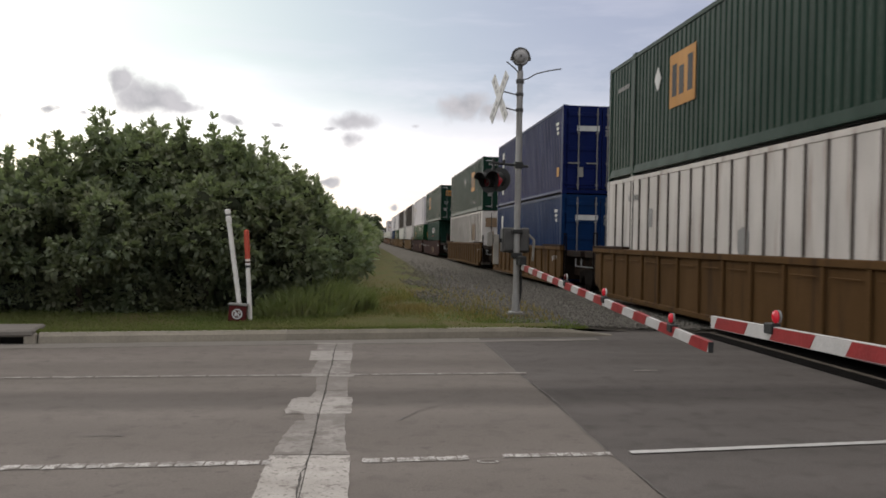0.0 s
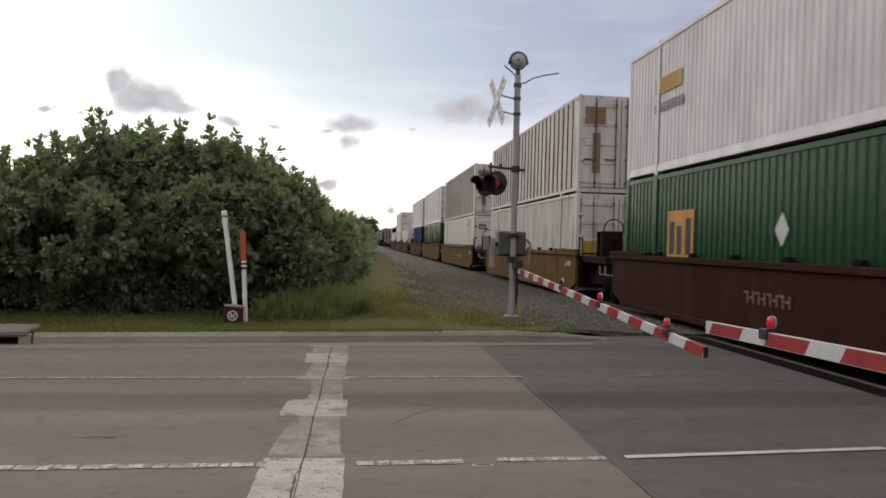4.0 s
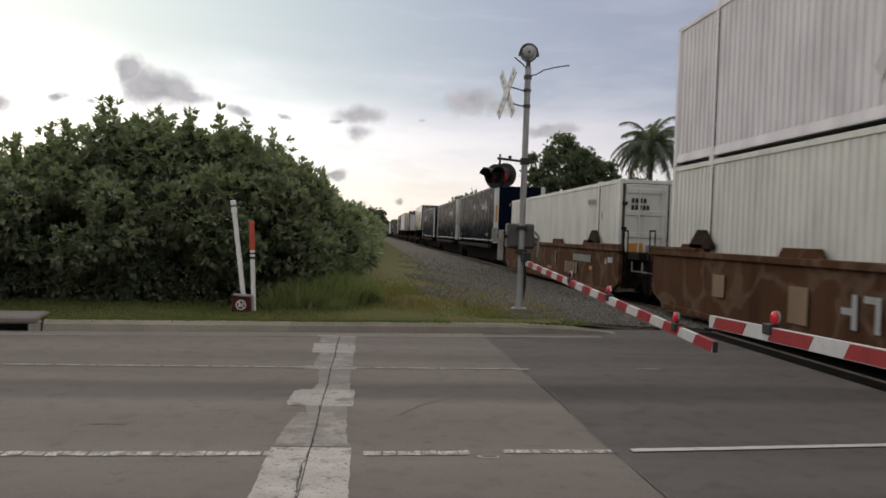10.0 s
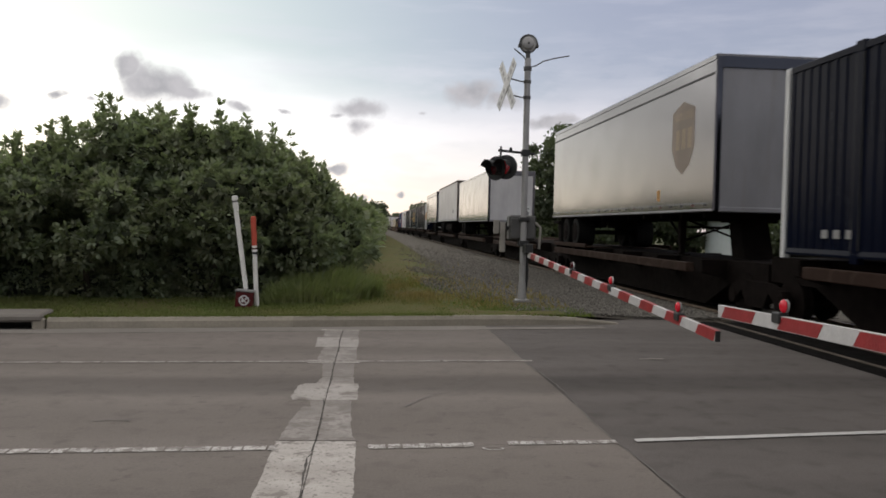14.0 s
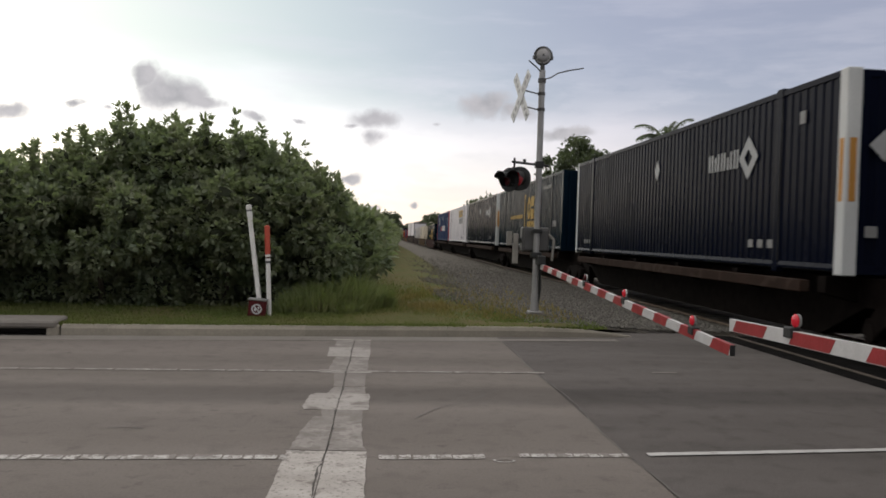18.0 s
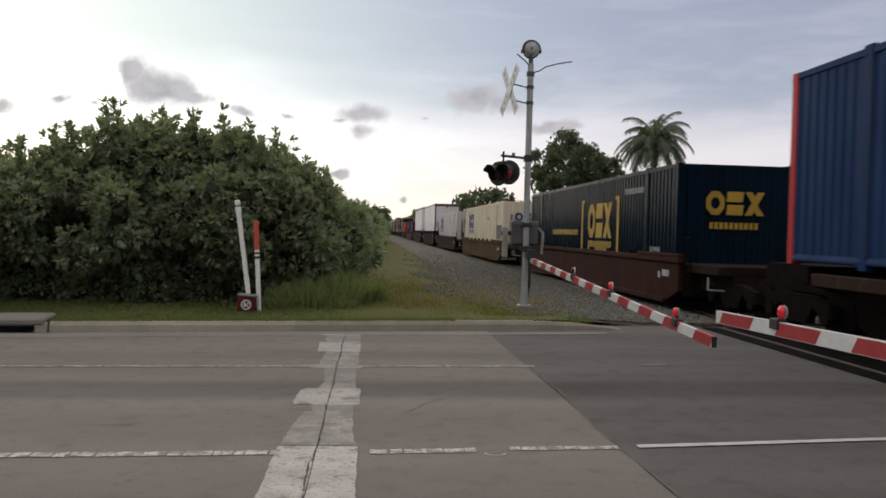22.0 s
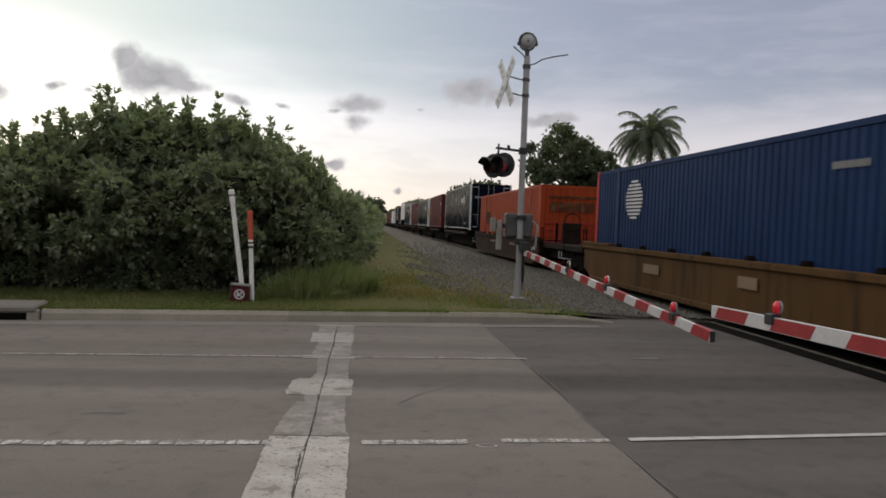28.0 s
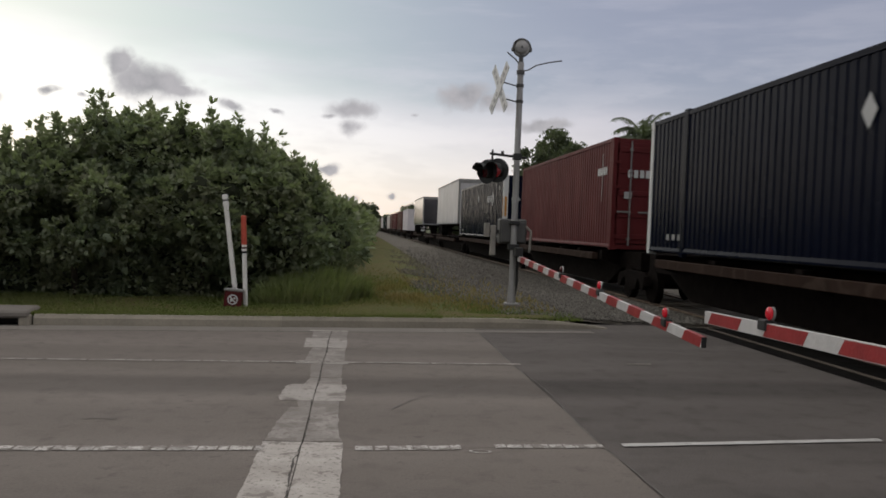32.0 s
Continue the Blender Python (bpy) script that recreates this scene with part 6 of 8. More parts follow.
def well_car(lead, trail, front, back, mat, label, ribs=False, marks=(), two=False, top=1.42, brake=True):
    """One well of a double-stack car. front and back: the joints to the neighbours; the load lies between lead and trail."""
    n = trail - lead
    car = rolling("well_car", label, "railway wagon", lead, RAIL_TOP, "wagons of the train")
    z = top - RAIL_TOP
    a, b = -0.55, n + 0.55
    for sx in (-1, 1):
        x0, x1 = (-1.46, -1.33) if sx < 0 else (1.33, 1.46)
        sill = part("side_sill", Shape().prism([(a, 0.46), (a, z), (b, z), (b, 0.46), (b - 0.75, 0.20), (a + 0.75, 0.20)], 0, x0 + 0.03 if sx < 0 else x0, x1 if sx < 0 else x1 - 0.03), mat, car)
        part("top_chord", Shape().box(x0 - 0.03 if sx < 0 else x0 - 0.02, x1 + 0.02 if sx < 0 else x1 + 0.03, a - 0.1, b + 0.1, z - 0.10, z + 0.015, 0.012), mat, sill)
        part("bottom_chord", Shape().box(x0 - 0.02, x1 + 0.02, a + 0.75, b - 0.75, 0.15, 0.26, 0.012), mat, sill)
        for lo, hi in ((a - 0.08, 1.95), (n - 1.95, b + 0.08)):
            part("end_ledge", Shape().box(x0 - 0.035 if sx < 0 else x0 - 0.01, x1 + 0.01 if sx < 0 else x1 + 0.035, lo, hi, z + 0.018, z + 0.085, 0.01), DARK_CAR if ribs else mat, sill, "heavy raised ledge plate")
        if sx < 0:
            part("data_plate", lambda: Shape().box(-0.006, 0.0, -0.2, 0.2, -0.07, 0.07).box(-0.006, 0.0, 0.34, 0.46, -0.12, 0.02), MARK_DULL, sill, "small pale data plate", key="data_plate", at=pose(x0 + 0.028, a + 0.75, z - 0.34))
        if ribs and sx < 0:
            k = round(n / 1.05)
            for i in range(k + 1):
                y = 0.1 + (n - 0.2) * i / k
                part("rib", lambda: Shape().box(-0.05, 0.0, -0.045, 0.045, 0.24, z - 0.09, 0.008), mat, sill, key=("rib", mat.name, round(z, 2)), at=pose(x0 + 0.03, y, 0))
                if i < k:
                    part("grab_iron", lambda: Shape().tube((-0.05, 0.15, 0), (-0.05, 0.85, 0), 0.012, n=6), mat, sill, key="grab_long", at=pose(x0 + 0.03, y, z - 0.24))
        elif sx < 0:
            long_lugs = mat is RUST_CAR
            count = 4 if long_lugs else 9
            for i in range(count):
                y = n * (i + 0.6) / count
                if long_lugs:
                    if i in (0, 3):
                        yy = 2.0 if i == 0 else n - 2.0
                        part("guide_peak", lambda: Shape().prism([(-0.48, 0), (0.48, 0), (0.46, 0.10), (0.10, 0.36), (-0.08, 0.36), (-0.46, 0.10)], 0, -0.06, 0.05), DARK_CAR, sill, "dark pointed container guide", key="guide_peak", at=pose(x0 + 0.08, yy, z + 0.08))
                    part("guide_lug", lambda: Shape().prism([(-0.62, 0), (0.62, 0), (0.48, 0.15), (-0.48, 0.15)], 0, -0.06, 0.05), mat, sill, key="lug_long", at=pose(x0 + 0.08, y, z + 0.01))
                else:
                    part("guide_lug", lambda: Shape().prism([(-0.13, 0), (0.13, 0), (0.06, 0.09), (-0.06, 0.09)], 0, -0.05, 0.05), UNDER, sill, key="lug_short", at=pose(x0 + 0.08, y, z + 0.01))
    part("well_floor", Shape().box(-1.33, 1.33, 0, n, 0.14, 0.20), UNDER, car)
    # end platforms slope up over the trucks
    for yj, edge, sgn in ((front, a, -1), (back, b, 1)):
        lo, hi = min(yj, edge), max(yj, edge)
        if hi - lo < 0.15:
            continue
        # the lowest box is widened to fill the bright gap under the platform with dark
        part("end_platform", Shape().box(-1.30, 1.30, lo, hi + (0.3 if sgn < 0 else 0) - (0.0 if sgn < 0 else 0.3), z - 0.28, z - 0.10, 0.015).box(-1.3, 1.3, edge - 0.05, edge + 0.05, 0.35, z - 0.1).box(-1.0, 1.0, lo, hi, 0.50, z - 0.28), END_BLACK, car)
        part("ladder", Shape().tube((-1.36, edge + 0.12 * sgn, 0.35), (-1.36, edge + 0.12 * sgn, z + 0.42), 0.018, n=6).tube((-1.36, edge + 0.45 * sgn, 0.35), (-1.36, edge + 0.45 * sgn, z + 0.42), 0.018, n=6).path([(-1.36, edge + 0.12 * sgn, z + 0.42), (-1.36, edge + 0.45 * sgn, z + 0.42)], 0.018).path([(-1.36, edge + 0.12 * sgn, 0.7), (-1.36, edge + 0.45 * sgn, 0.7)], 0.015).path([(-1.36, edge + 0.12 * sgn, 1.0), (-1.36, edge + 0.45 * sgn, 1.0)], 0.015), UNDER, car)
    for yj in (front, back):
        part("uncoupling_lever", lambda: Shape().path([(-1.38, 0, z - 0.32), (-1.38, 0, z - 0.55), (-0.6, 0, z - 0.6), (-0.15, 0, z - 0.5)], 0.016), MARK_DULL, car, "pale bent uncoupling lever", key=("lever", round(z, 2)), at=pose(0, yj + (0.25 if yj < 0 else -0.25), 0))
    truck_parts(car, front)
    if two:
        truck_parts(car, back - 1.6)
        part("coupler", lambda: Shape().box(-0.12, 0.12, -1.0, 0.6, 0.6, 0.85, 0.03), UNDER, car, key="coupler", at=pose(0, back, 0))
    if front < -2.9 and brake:
        wheel = Shape()
        y = front + 1.2
        for i in range(16):
            p, q = 2 * math.pi * i / 16, 2 * math.pi * (i + 1) / 16
            wheel.tube((-0.75 + 0.28 * math.cos(p), y - 0.05, z + 0.66 + 0.28 * math.sin(p)), (-0.75 + 0.28 * math.cos(q), y - 0.05, z + 0.66 + 0.28 * math.sin(q)), 0.02, n=5)
        wheel.box(-1.05, -0.45, y, y + 0.22, z - 0.3, z + 0.62, 0.03).box(-1.10, -0.40, y - 0.1, y + 0.35, z - 0.32, z - 0.2, 0.02)
        part("brake_wheel", wheel, END_BLACK, car, "dark brake wheel and housing")
        for x in (-0.80, 0.05):
            part("end_post", Shape().box(x - 0.04, x + 0.04, -0.75, -0.65, z - 0.2, z + 0.62, 0.01), UNDER, car)
        part("walkway", Shape().box(-1.28, 1.28, -1.25, -0.70, z - 0.05, z + 0.0, 0.008), UNDER, car, "dark grated walkway over the end")
    draw_marks_sill(car, marks)
    return car


def draw_marks_sill(car, marks):
    for kind, y, z, ww, hh, mat in marks:
        s = Shape()
        if kind == "bars":
            n = max(3, round(ww / hh / 0.85))
            p = ww / n
            for i in range(n):
                s.box(-1.468, -1.459, y + i * p, y + i * p + p * 0.72, z, z + hh)
        elif kind == "letters":
            k = max(1, round(ww / hh / 0.95))
            p = ww / k
            for i in range(k):
                s.box(-1.466, -1.459, y + i * p, y + i * p + p * 0.22, z, z + hh)
                s.box(-1.466, -1.459, y + i * p + p * 0.22, y + i * p + p * 0.70, z + hh * (0.80 if i % 2 else 0.40), z + hh * (1.0 if i % 2 else 0.60))
        else:
            s.box(-1.466, -1.459, y, y + ww, z, z + hh)
        part("marking", s, mat, car)


def spine_car(lead, trail, front, back, label, deck=1.235, mat=None, two=False, trailer=False):
    """A skeleton car: a deep centre beam with cross arms, edge beams along the load and low platforms."""
    mat = mat or DARK_CAR
    n = trail - lead
    car = rolling("spine_car", label, "railway wagon", lead, RAIL_TOP, "wagons of the train")
    z = deck - RAIL_TOP
    # beam made wide and deep so that the view below the load stays dark
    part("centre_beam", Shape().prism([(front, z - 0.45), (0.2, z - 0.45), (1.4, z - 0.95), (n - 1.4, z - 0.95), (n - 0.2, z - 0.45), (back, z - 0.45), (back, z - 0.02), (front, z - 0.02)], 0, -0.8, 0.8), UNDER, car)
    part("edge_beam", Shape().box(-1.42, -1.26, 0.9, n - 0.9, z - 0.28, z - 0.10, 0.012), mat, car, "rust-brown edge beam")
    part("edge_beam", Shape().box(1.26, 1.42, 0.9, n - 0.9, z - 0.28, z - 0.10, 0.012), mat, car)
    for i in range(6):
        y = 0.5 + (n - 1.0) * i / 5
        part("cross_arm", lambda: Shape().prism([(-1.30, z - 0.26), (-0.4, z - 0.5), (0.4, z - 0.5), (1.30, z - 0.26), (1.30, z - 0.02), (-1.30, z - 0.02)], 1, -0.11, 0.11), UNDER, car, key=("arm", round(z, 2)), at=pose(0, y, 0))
    if trailer:
        for sx in (-1, 1):
            part("wheel_platform", Shape().box(sx * 0.9 - 0.42, sx * 0.9 + 0.42, n - 4.6, n - 0.4, z - 0.03, z + 0.0, 0.01).box(sx * 1.3 - 0.03, sx * 1.3 + 0.03, n - 4.6, n - 0.4, z - 0.03, z + 0.09, 0.01), mat, car)
        part("hitch", Shape().prism([(0.7, z), (1.0, z + 0.75), (1.5, z + 0.75), (1.3, z)], 0, -0.3, 0.3).box(-0.45, 0.45, 0.85, 1.6, z + 0.72, z + 0.84, 0.02), UNDER, car, "trailer hitch stand")
    truck_parts(car, front)
    if two:
        truck_parts(car, back - 1.5)
    return car


def trailer(u, length, floor, top, label, body, deck=1.10, marks=(), roof_mat=None, w=2.59, end_mat=None, rivets=True, rear_first=False, wheels=None, tank=None):
    """A highway trailer on its wheels and landing gear; the leading end is at y = 0. rear_first: its doors and wheels lead."""
    c = rolling("highway_trailer", label, "trailer", u, 0.0, "trailers on the train")
    h = top - floor
    part("side_wall", Shape().box(-w / 2, -w / 2 + 0.05, 0.04, length - 0.04, floor + 0.18, top - 0.12), body, c)
    part("side_wall", Shape().box(w / 2 - 0.05, w / 2, 0.04, length - 0.04, floor + 0.18, top - 0.12), body, c)
    for sx in (-1, 1):
        x0, x1 = (-w / 2 - 0.012, -w / 2 + 0.06) if sx < 0 else (w / 2 - 0.06, w / 2 + 0.012)
        rail = part("bottom_rail", Shape().box(x0, x1, 0, length, floor, floor + 0.18, 0.015), body, c)
        part("rub_rail", Shape().box(x0 - (0.008 if sx < 0 else 0), x1 + (0.008 if sx > 0 else 0), 0, length, floor + 0.015, floor + 0.06, 0.006), SILVER_END, rail)
        part("top_rail", Shape().box(x0, x1, 0, length, top - 0.13, top, 0.02), roof_mat or body, c)
        if sx < 0 and rivets:
            for i in range(round(length / 0.62)):
                part("reflector", lambda: Shape().box(-0.006, 0.0, 0, 0.14, 0, 0.045), BROWN_RED if i % 3 == 1 else SEAL_AND_GAP, rail, key=("reflector", i % 3 == 1), at=pose(x0, 0.25 + i * 0.62, floor + 0.11))
    part("roof", Shape().box(-w / 2 + 0.03, w / 2 - 0.03, 0.02, length - 0.02, top - 0.05, top + 0.006, 0.02), roof_mat or body, c)
    part("floor", Shape().box(-w / 2 + 0.05, w / 2 - 0.05, 0.05, length - 0.05, floor, floor + 0.1), UNDER, c)
    for i in range(round(length / 1.2)):
        part("cross_member", lambda: Shape().box(-w / 2 + 0.08, w / 2 - 0.08, -0.04, 0.04, -0.1, 0.0), UNDER, c, key=("member", w), at=pose(0, 0.6 + i * 1.2, floor))
    for y, nm in ((0.0, "front_wall"), (length - 0.06, "rear_doors")):
        part(nm, Shape().box(-w / 2 + 0.03, w / 2 - 0.03, y, y + 0.06, floor + 0.05, top - 0.06, 0.02), (end_mat or body), c)
    for x in (-w / 2 - 0.004, w / 2 - 0.136):
        part("corner_post", Shape().box(x, x + 0.14, -0.02, 0.12, floor, top - 0.02, 0.03), roof_mat or body, c)
    part("header", Shape().box(-w / 2 + 0.10, w / 2 - 0.10, -0.018, 0.05, top - 0.27, top - 0.03, 0.015), roof_mat or body, c)
    part("end_sill", Shape().box(-w / 2 + 0.10, w / 2 - 0.10, -0.018, 0.05, floor, floor + (0.20 if rear_first else 0.10), 0.015), SILVER_END, c)
    if rear_first:
        part("door_seam", Shape().box(-0.012, 0.012, -0.012, 0.0, floor + 0.2, top - 0.27), SEAL_AND_GAP, c)
        bumper = part("bumper", Shape().box(-1.1, 1.1, 0.02, 0.12, floor - 0.52, floor - 0.42, 0.012).box(-0.75, -0.66, 0.03, 0.12, floor - 0.45, floor + 0.02).box(0.66, 0.75, 0.03, 0.12, floor - 0.45, floor + 0.02), SILVER_END, c, "rear underride bumper")
        for i in range(8):
            part("reflector", lambda: Shape().box(0, 0.2, -0.006, 0.0, 0, 0.05), MARK_RED if i % 2 else MARK_WHITE, bumper, key=("bumper_reflector", i % 2), at=pose(-1.06 + i * 0.27, 0.018, floor - 0.495))
            part("reflector", lambda: Shape().box(0, 0.2, -0.006, 0.0, 0, 0.05), MARK_RED if i % 2 else MARK_WHITE, bumper, key=("bumper_reflector", i % 2), at=pose(-1.06 + i * 0.27, -0.020, floor + 0.07))
    # landing gear with its braces, near the nose
    leg = length - 2.9 if rear_first else 2.9
    for x in (-0.75, 0.75):
        part("landing_leg", Shape().box(x - 0.07, x + 0.07, leg - 0.08, leg + 0.08, deck + 0.25, floor + 0.02, 0.01).box(x - 0.05, x + 0.05, leg - 0.06, leg + 0.06, deck, deck + 0.3).box(x - 0.14, x + 0.14, leg - 0.14, leg + 0.14, deck, deck + 0.03), UNDER, c)
        part("gear_brace", Shape().tube((x, leg, deck + 0.35), (x, leg + (1.0 if not rear_first else -1.0), floor), 0.03, n=6), UNDER, c)
    part("gear_brace", Shape().tube((-0.75, leg, deck + 0.3), (0.75, leg, floor - 0.08), 0.025, n=6).tube((0.75, leg, deck + 0.3), (-0.75, leg, floor - 0.08), 0.025, n=6).tube((-0.75, leg - 0.02, deck + 0.62), (0.75, leg - 0.02, deck + 0.62), 0.03, n=6), UNDER, c)
    # tandem axles, mudflaps
    axles = wheels or ((1.9, 3.15) if rear_first else (length - 2.9, length - 1.65))
    for y in axles:
        for sx in (-1, 1):
            wheel = part("wheel", lambda: Shape().tube((-0.26, 0, 0), (0.26, 0, 0), 0.44, n=26).tube((-0.28, 0, 0), (-0.26, 0, 0), 0.38, 0.44, n=26).tube((0.26, 0, 0), (0.28, 0, 0), 0.44, 0.38, n=26), TYRE, c, key="tyre", at=pose(sx * 0.94, y, deck + 0.44))
            part("rim", lambda: Shape().tube((-0.285, 0, 0), (0.285, 0, 0), 0.27, n=20), UNDER, wheel, key="rim")
            part("rim_edge", lambda: Shape().path([(q, 0.275 * math.cos(2 * math.pi * i / 20), 0.275 * math.sin(2 * math.pi * i / 20)) for q in (-0.288,) for i in range(21)], 0.014, 5).tube((-0.30, 0, 0), (-0.28, 0, 0), 0.09, n=10), UNDER, wheel, key="rim_edge")
        part("axle", Shape().box(-0.7, 0.7, y - 0.07, y + 0.07, deck + 0.37, deck + 0.51, 0.02), UNDER, c)
    lo, hi = min(axles), max(axles)
    part("bogie_frame", Shape().box(-0.55, -0.4, lo - 0.8, hi + 0.7, deck + 0.58, floor, 0.02).box(0.4, 0.55, lo - 0.8, hi + 0.7, deck + 0.58, floor, 0.02), UNDER, c)
    flap = lo - 0.62 if rear_first else hi + 0.62
    for x in (-0.94, 0.94):
        part("mudflap", Shape().box(x - 0.3, x + 0.3, flap - 0.01, flap + 0.01, deck + 0.12, floor, 0.004), TYRE, c)
    if tank:
        t0, t1 = tank
        part("belly_tank", Shape().tube((-0.62, t0, floor - 0.48), (-0.62, t1, floor - 0.48), 0.46, n=22).ball((-0.62, t0, floor - 0.48), 0.46, (1, 0.5, 1), 8, 18).ball((-0.62, t1, floor - 0.48), 0.46, (1, 0.5, 1), 8, 18), UNDER, c, "large black tank slung under the floor")
        part("tank_strap", Shape().tube((-0.62, t0 + 0.8, floor - 0.48), (-0.62, t0 + 0.9, floor - 0.48), 0.475, n=22).tube((-0.62, t1 - 0.9, floor - 0.48), (-0.62, t1 - 0.8, floor - 0.48), 0.475, n=22), UNDER, c)
    if marks:
        draw_marks(c, [(f, k, a, zz + floor, q, hh, m) for f, k, a, zz, q, hh, m in marks], length, w + 0.0, h)
    return c


# markings that come back on several boxes
def square_logo(a, z=1.1):
    return [("side", "square", a, z, 1.38, 1.12, MARK_GOLD)]


FT53, FT40 = 16.154, 12.19
LOW, HIGH = 0.26, 3.205   # undersides of lower and upper boxes in a well


def door_marks(h):
    """Short white corner marks, a plate and rows of small writing on a pair of doors."""
    m = [("end", "bar", 0.16, h - 0.24, 0.34, 0.05, MARK_DULL), ("end", "bar", 2.08, h - 0.24, 0.34, 0.05, MARK_DULL)]
    m += [("end", "bar", x, 0.22, 0.26, 0.045, MARK_DULL) for x in (0.2, 0.75, 1.5, 2.1)]
    return m


def navy_marks(front="diamond", tail=False):
    k = 8.0 if tail else 0.0
    m = [("side", "letters", 3.55 + k, 1.80, 1.45, 0.34, MARK_DULL), ("side", "ring", 2.75 + k, 1.56, 0.78, 0.78, MARK_DULL),
         ("side", "trio", 2.1, 0.36, 0.95, 0.14, MARK_GREY), ("side", "diamond", 7.9, 1.85, 0.34, 0.5, MARK_DULL),
         ("side", "bar", 1.15, 2.3, 0.18, 0.2, MARK_GREY), ("side", "trio", 14.2, 0.32, 0.8, 0.12, MARK_GREY)]
    if front == "doors":
        m += [("end", "letters", 0.28, 2.02, 0.66, 0.14, MARK_DULL), ("end", "ring", 0.98, 1.95, 0.28, 0.28, MARK_DULL), ("end", "diamond", 1.9, 1.45, 0.46, 0.46, MARK_DULL), ("end", "bars", 1.9, 2.2, 0.32, 0.1, MARK_DULL), ("end", "bars", 1.9, 2.04, 0.46, 0.1, MARK_DULL), ("end", "bar", 1.88, 0.62, 0.5, 0.22, MARK_GREY), ("end", "bar", 0.3, 0.66, 0.2, 0.32, SEAL_AND_GAP), ("end", "bars", 1.5, 1.2, 0.2, 0.05, MARK_GREY)] + door_marks(2.93)
    elif front == "logo":
        m += [("end", "letters", 0.75, 1.93, 0.72, 0.13, MARK_DULL), ("end", "ring", 1.46, 1.84, 0.30, 0.30, MARK_DULL), ("end", "bar", 1.98, 1.75, 0.10, 0.62, MARK_GREY), ("end", "letters", 2.2, 1.4, 0.10, 0.9, MARK_GREY)]
    else:
        m += [("end", "diamond", 0.32, 1.62, 0.46, 0.46, MARK_DULL), ("end", "letters", 0.85, 2.02, 0.72, 0.13, MARK_DULL), ("end", "ring", 1.58, 1.93, 0.30, 0.30, MARK_DULL), ("end", "bar", 0.3, 0.55, 0.18, 0.16, MARK_GREY)]
    return m


def navy_box(u, end="diamond", z=1.24, tail=False):
    return container(u, z, FT53, NAVY, "navy blue corrugated container with white corner posts", end="doors" if end == "doors" else "wall", frame_mat=NAVY, post_mat=MARK_WHITE, marks=navy_marks(end, tail))


def end_marks_white():
    return [("end", "bars", 0.30, 2.32, 0.42, 0.12, MARK_DARK), ("end", "bars", 0.30, 2.14, 0.5, 0.12, MARK_DARK), ("end", "bar", 0.24, 1.02, 0.4, 0.26, MARK_GOLD),
            ("end", "bar", 0.72, 1.04, 0.3, 0.2, MARK_GREY), ("end", "bars", 1.5, 1.45, 0.9, 0.1, MARK_GREY)]


def ups_white(u, z, rusty=False, mat=None):
    return container(u, z, FT53, mat or WHITE, "white ribbed container with black-edged doors", side="fine", seal=SEAL_AND_GAP, low_rail=0.24,
                     marks=[("side", "bars", 2.3, 2.35, 0.85, 0.15, MARK_GREY), ("side", "diamond", 8.8, 0.55, 0.32, 0.42, MARK_WHITE), ("side", "bar", 1.55, 1.9, 0.1, 0.22, MARK_GREY)] + end_marks_white())


def old_white(u, z, at=None):
    return container(u, z, FT53, WHITE_OLD, "stained white sheet-and-post container", side="posts", post_mat=RIB_GREY, seal=None,
                     marks=[("side", "bars", 13.6, 2.35, 0.8, 0.14, MARK_GREY), ("side", "bar", at, 1.35, 1.35, 0.9, MARK_TAN) if at else ("side", "bar", 12.7, 1.7, 0.32, 0.42, MARK_GREY), ("side", "shield", 8.0, 1.05, 0.4, 0.6, MARK_GREY), ("end", "bar", 0.18, 2.05, 0.62, 0.5, MARK_TAN), ("end", "bar", 0.42, 0.6, 0.24, 1.2, MARK_TAN), ("end", "bars", 1.75, 2.2, 0.6, 0.14, MARK_DARK), ("end", "bars", 1.75, 2.0, 0.6, 0.14, MARK_DARK), ("end", "bar", 1.85, 0.4, 0.12, 0.8, MARK_TAN)])


RIB_GREY = paint("grimy_grey_posts", (0.085, 0.07, 0.062), 0.6, dirt=(0.16, 0.09, 0.05), amount=0.4)


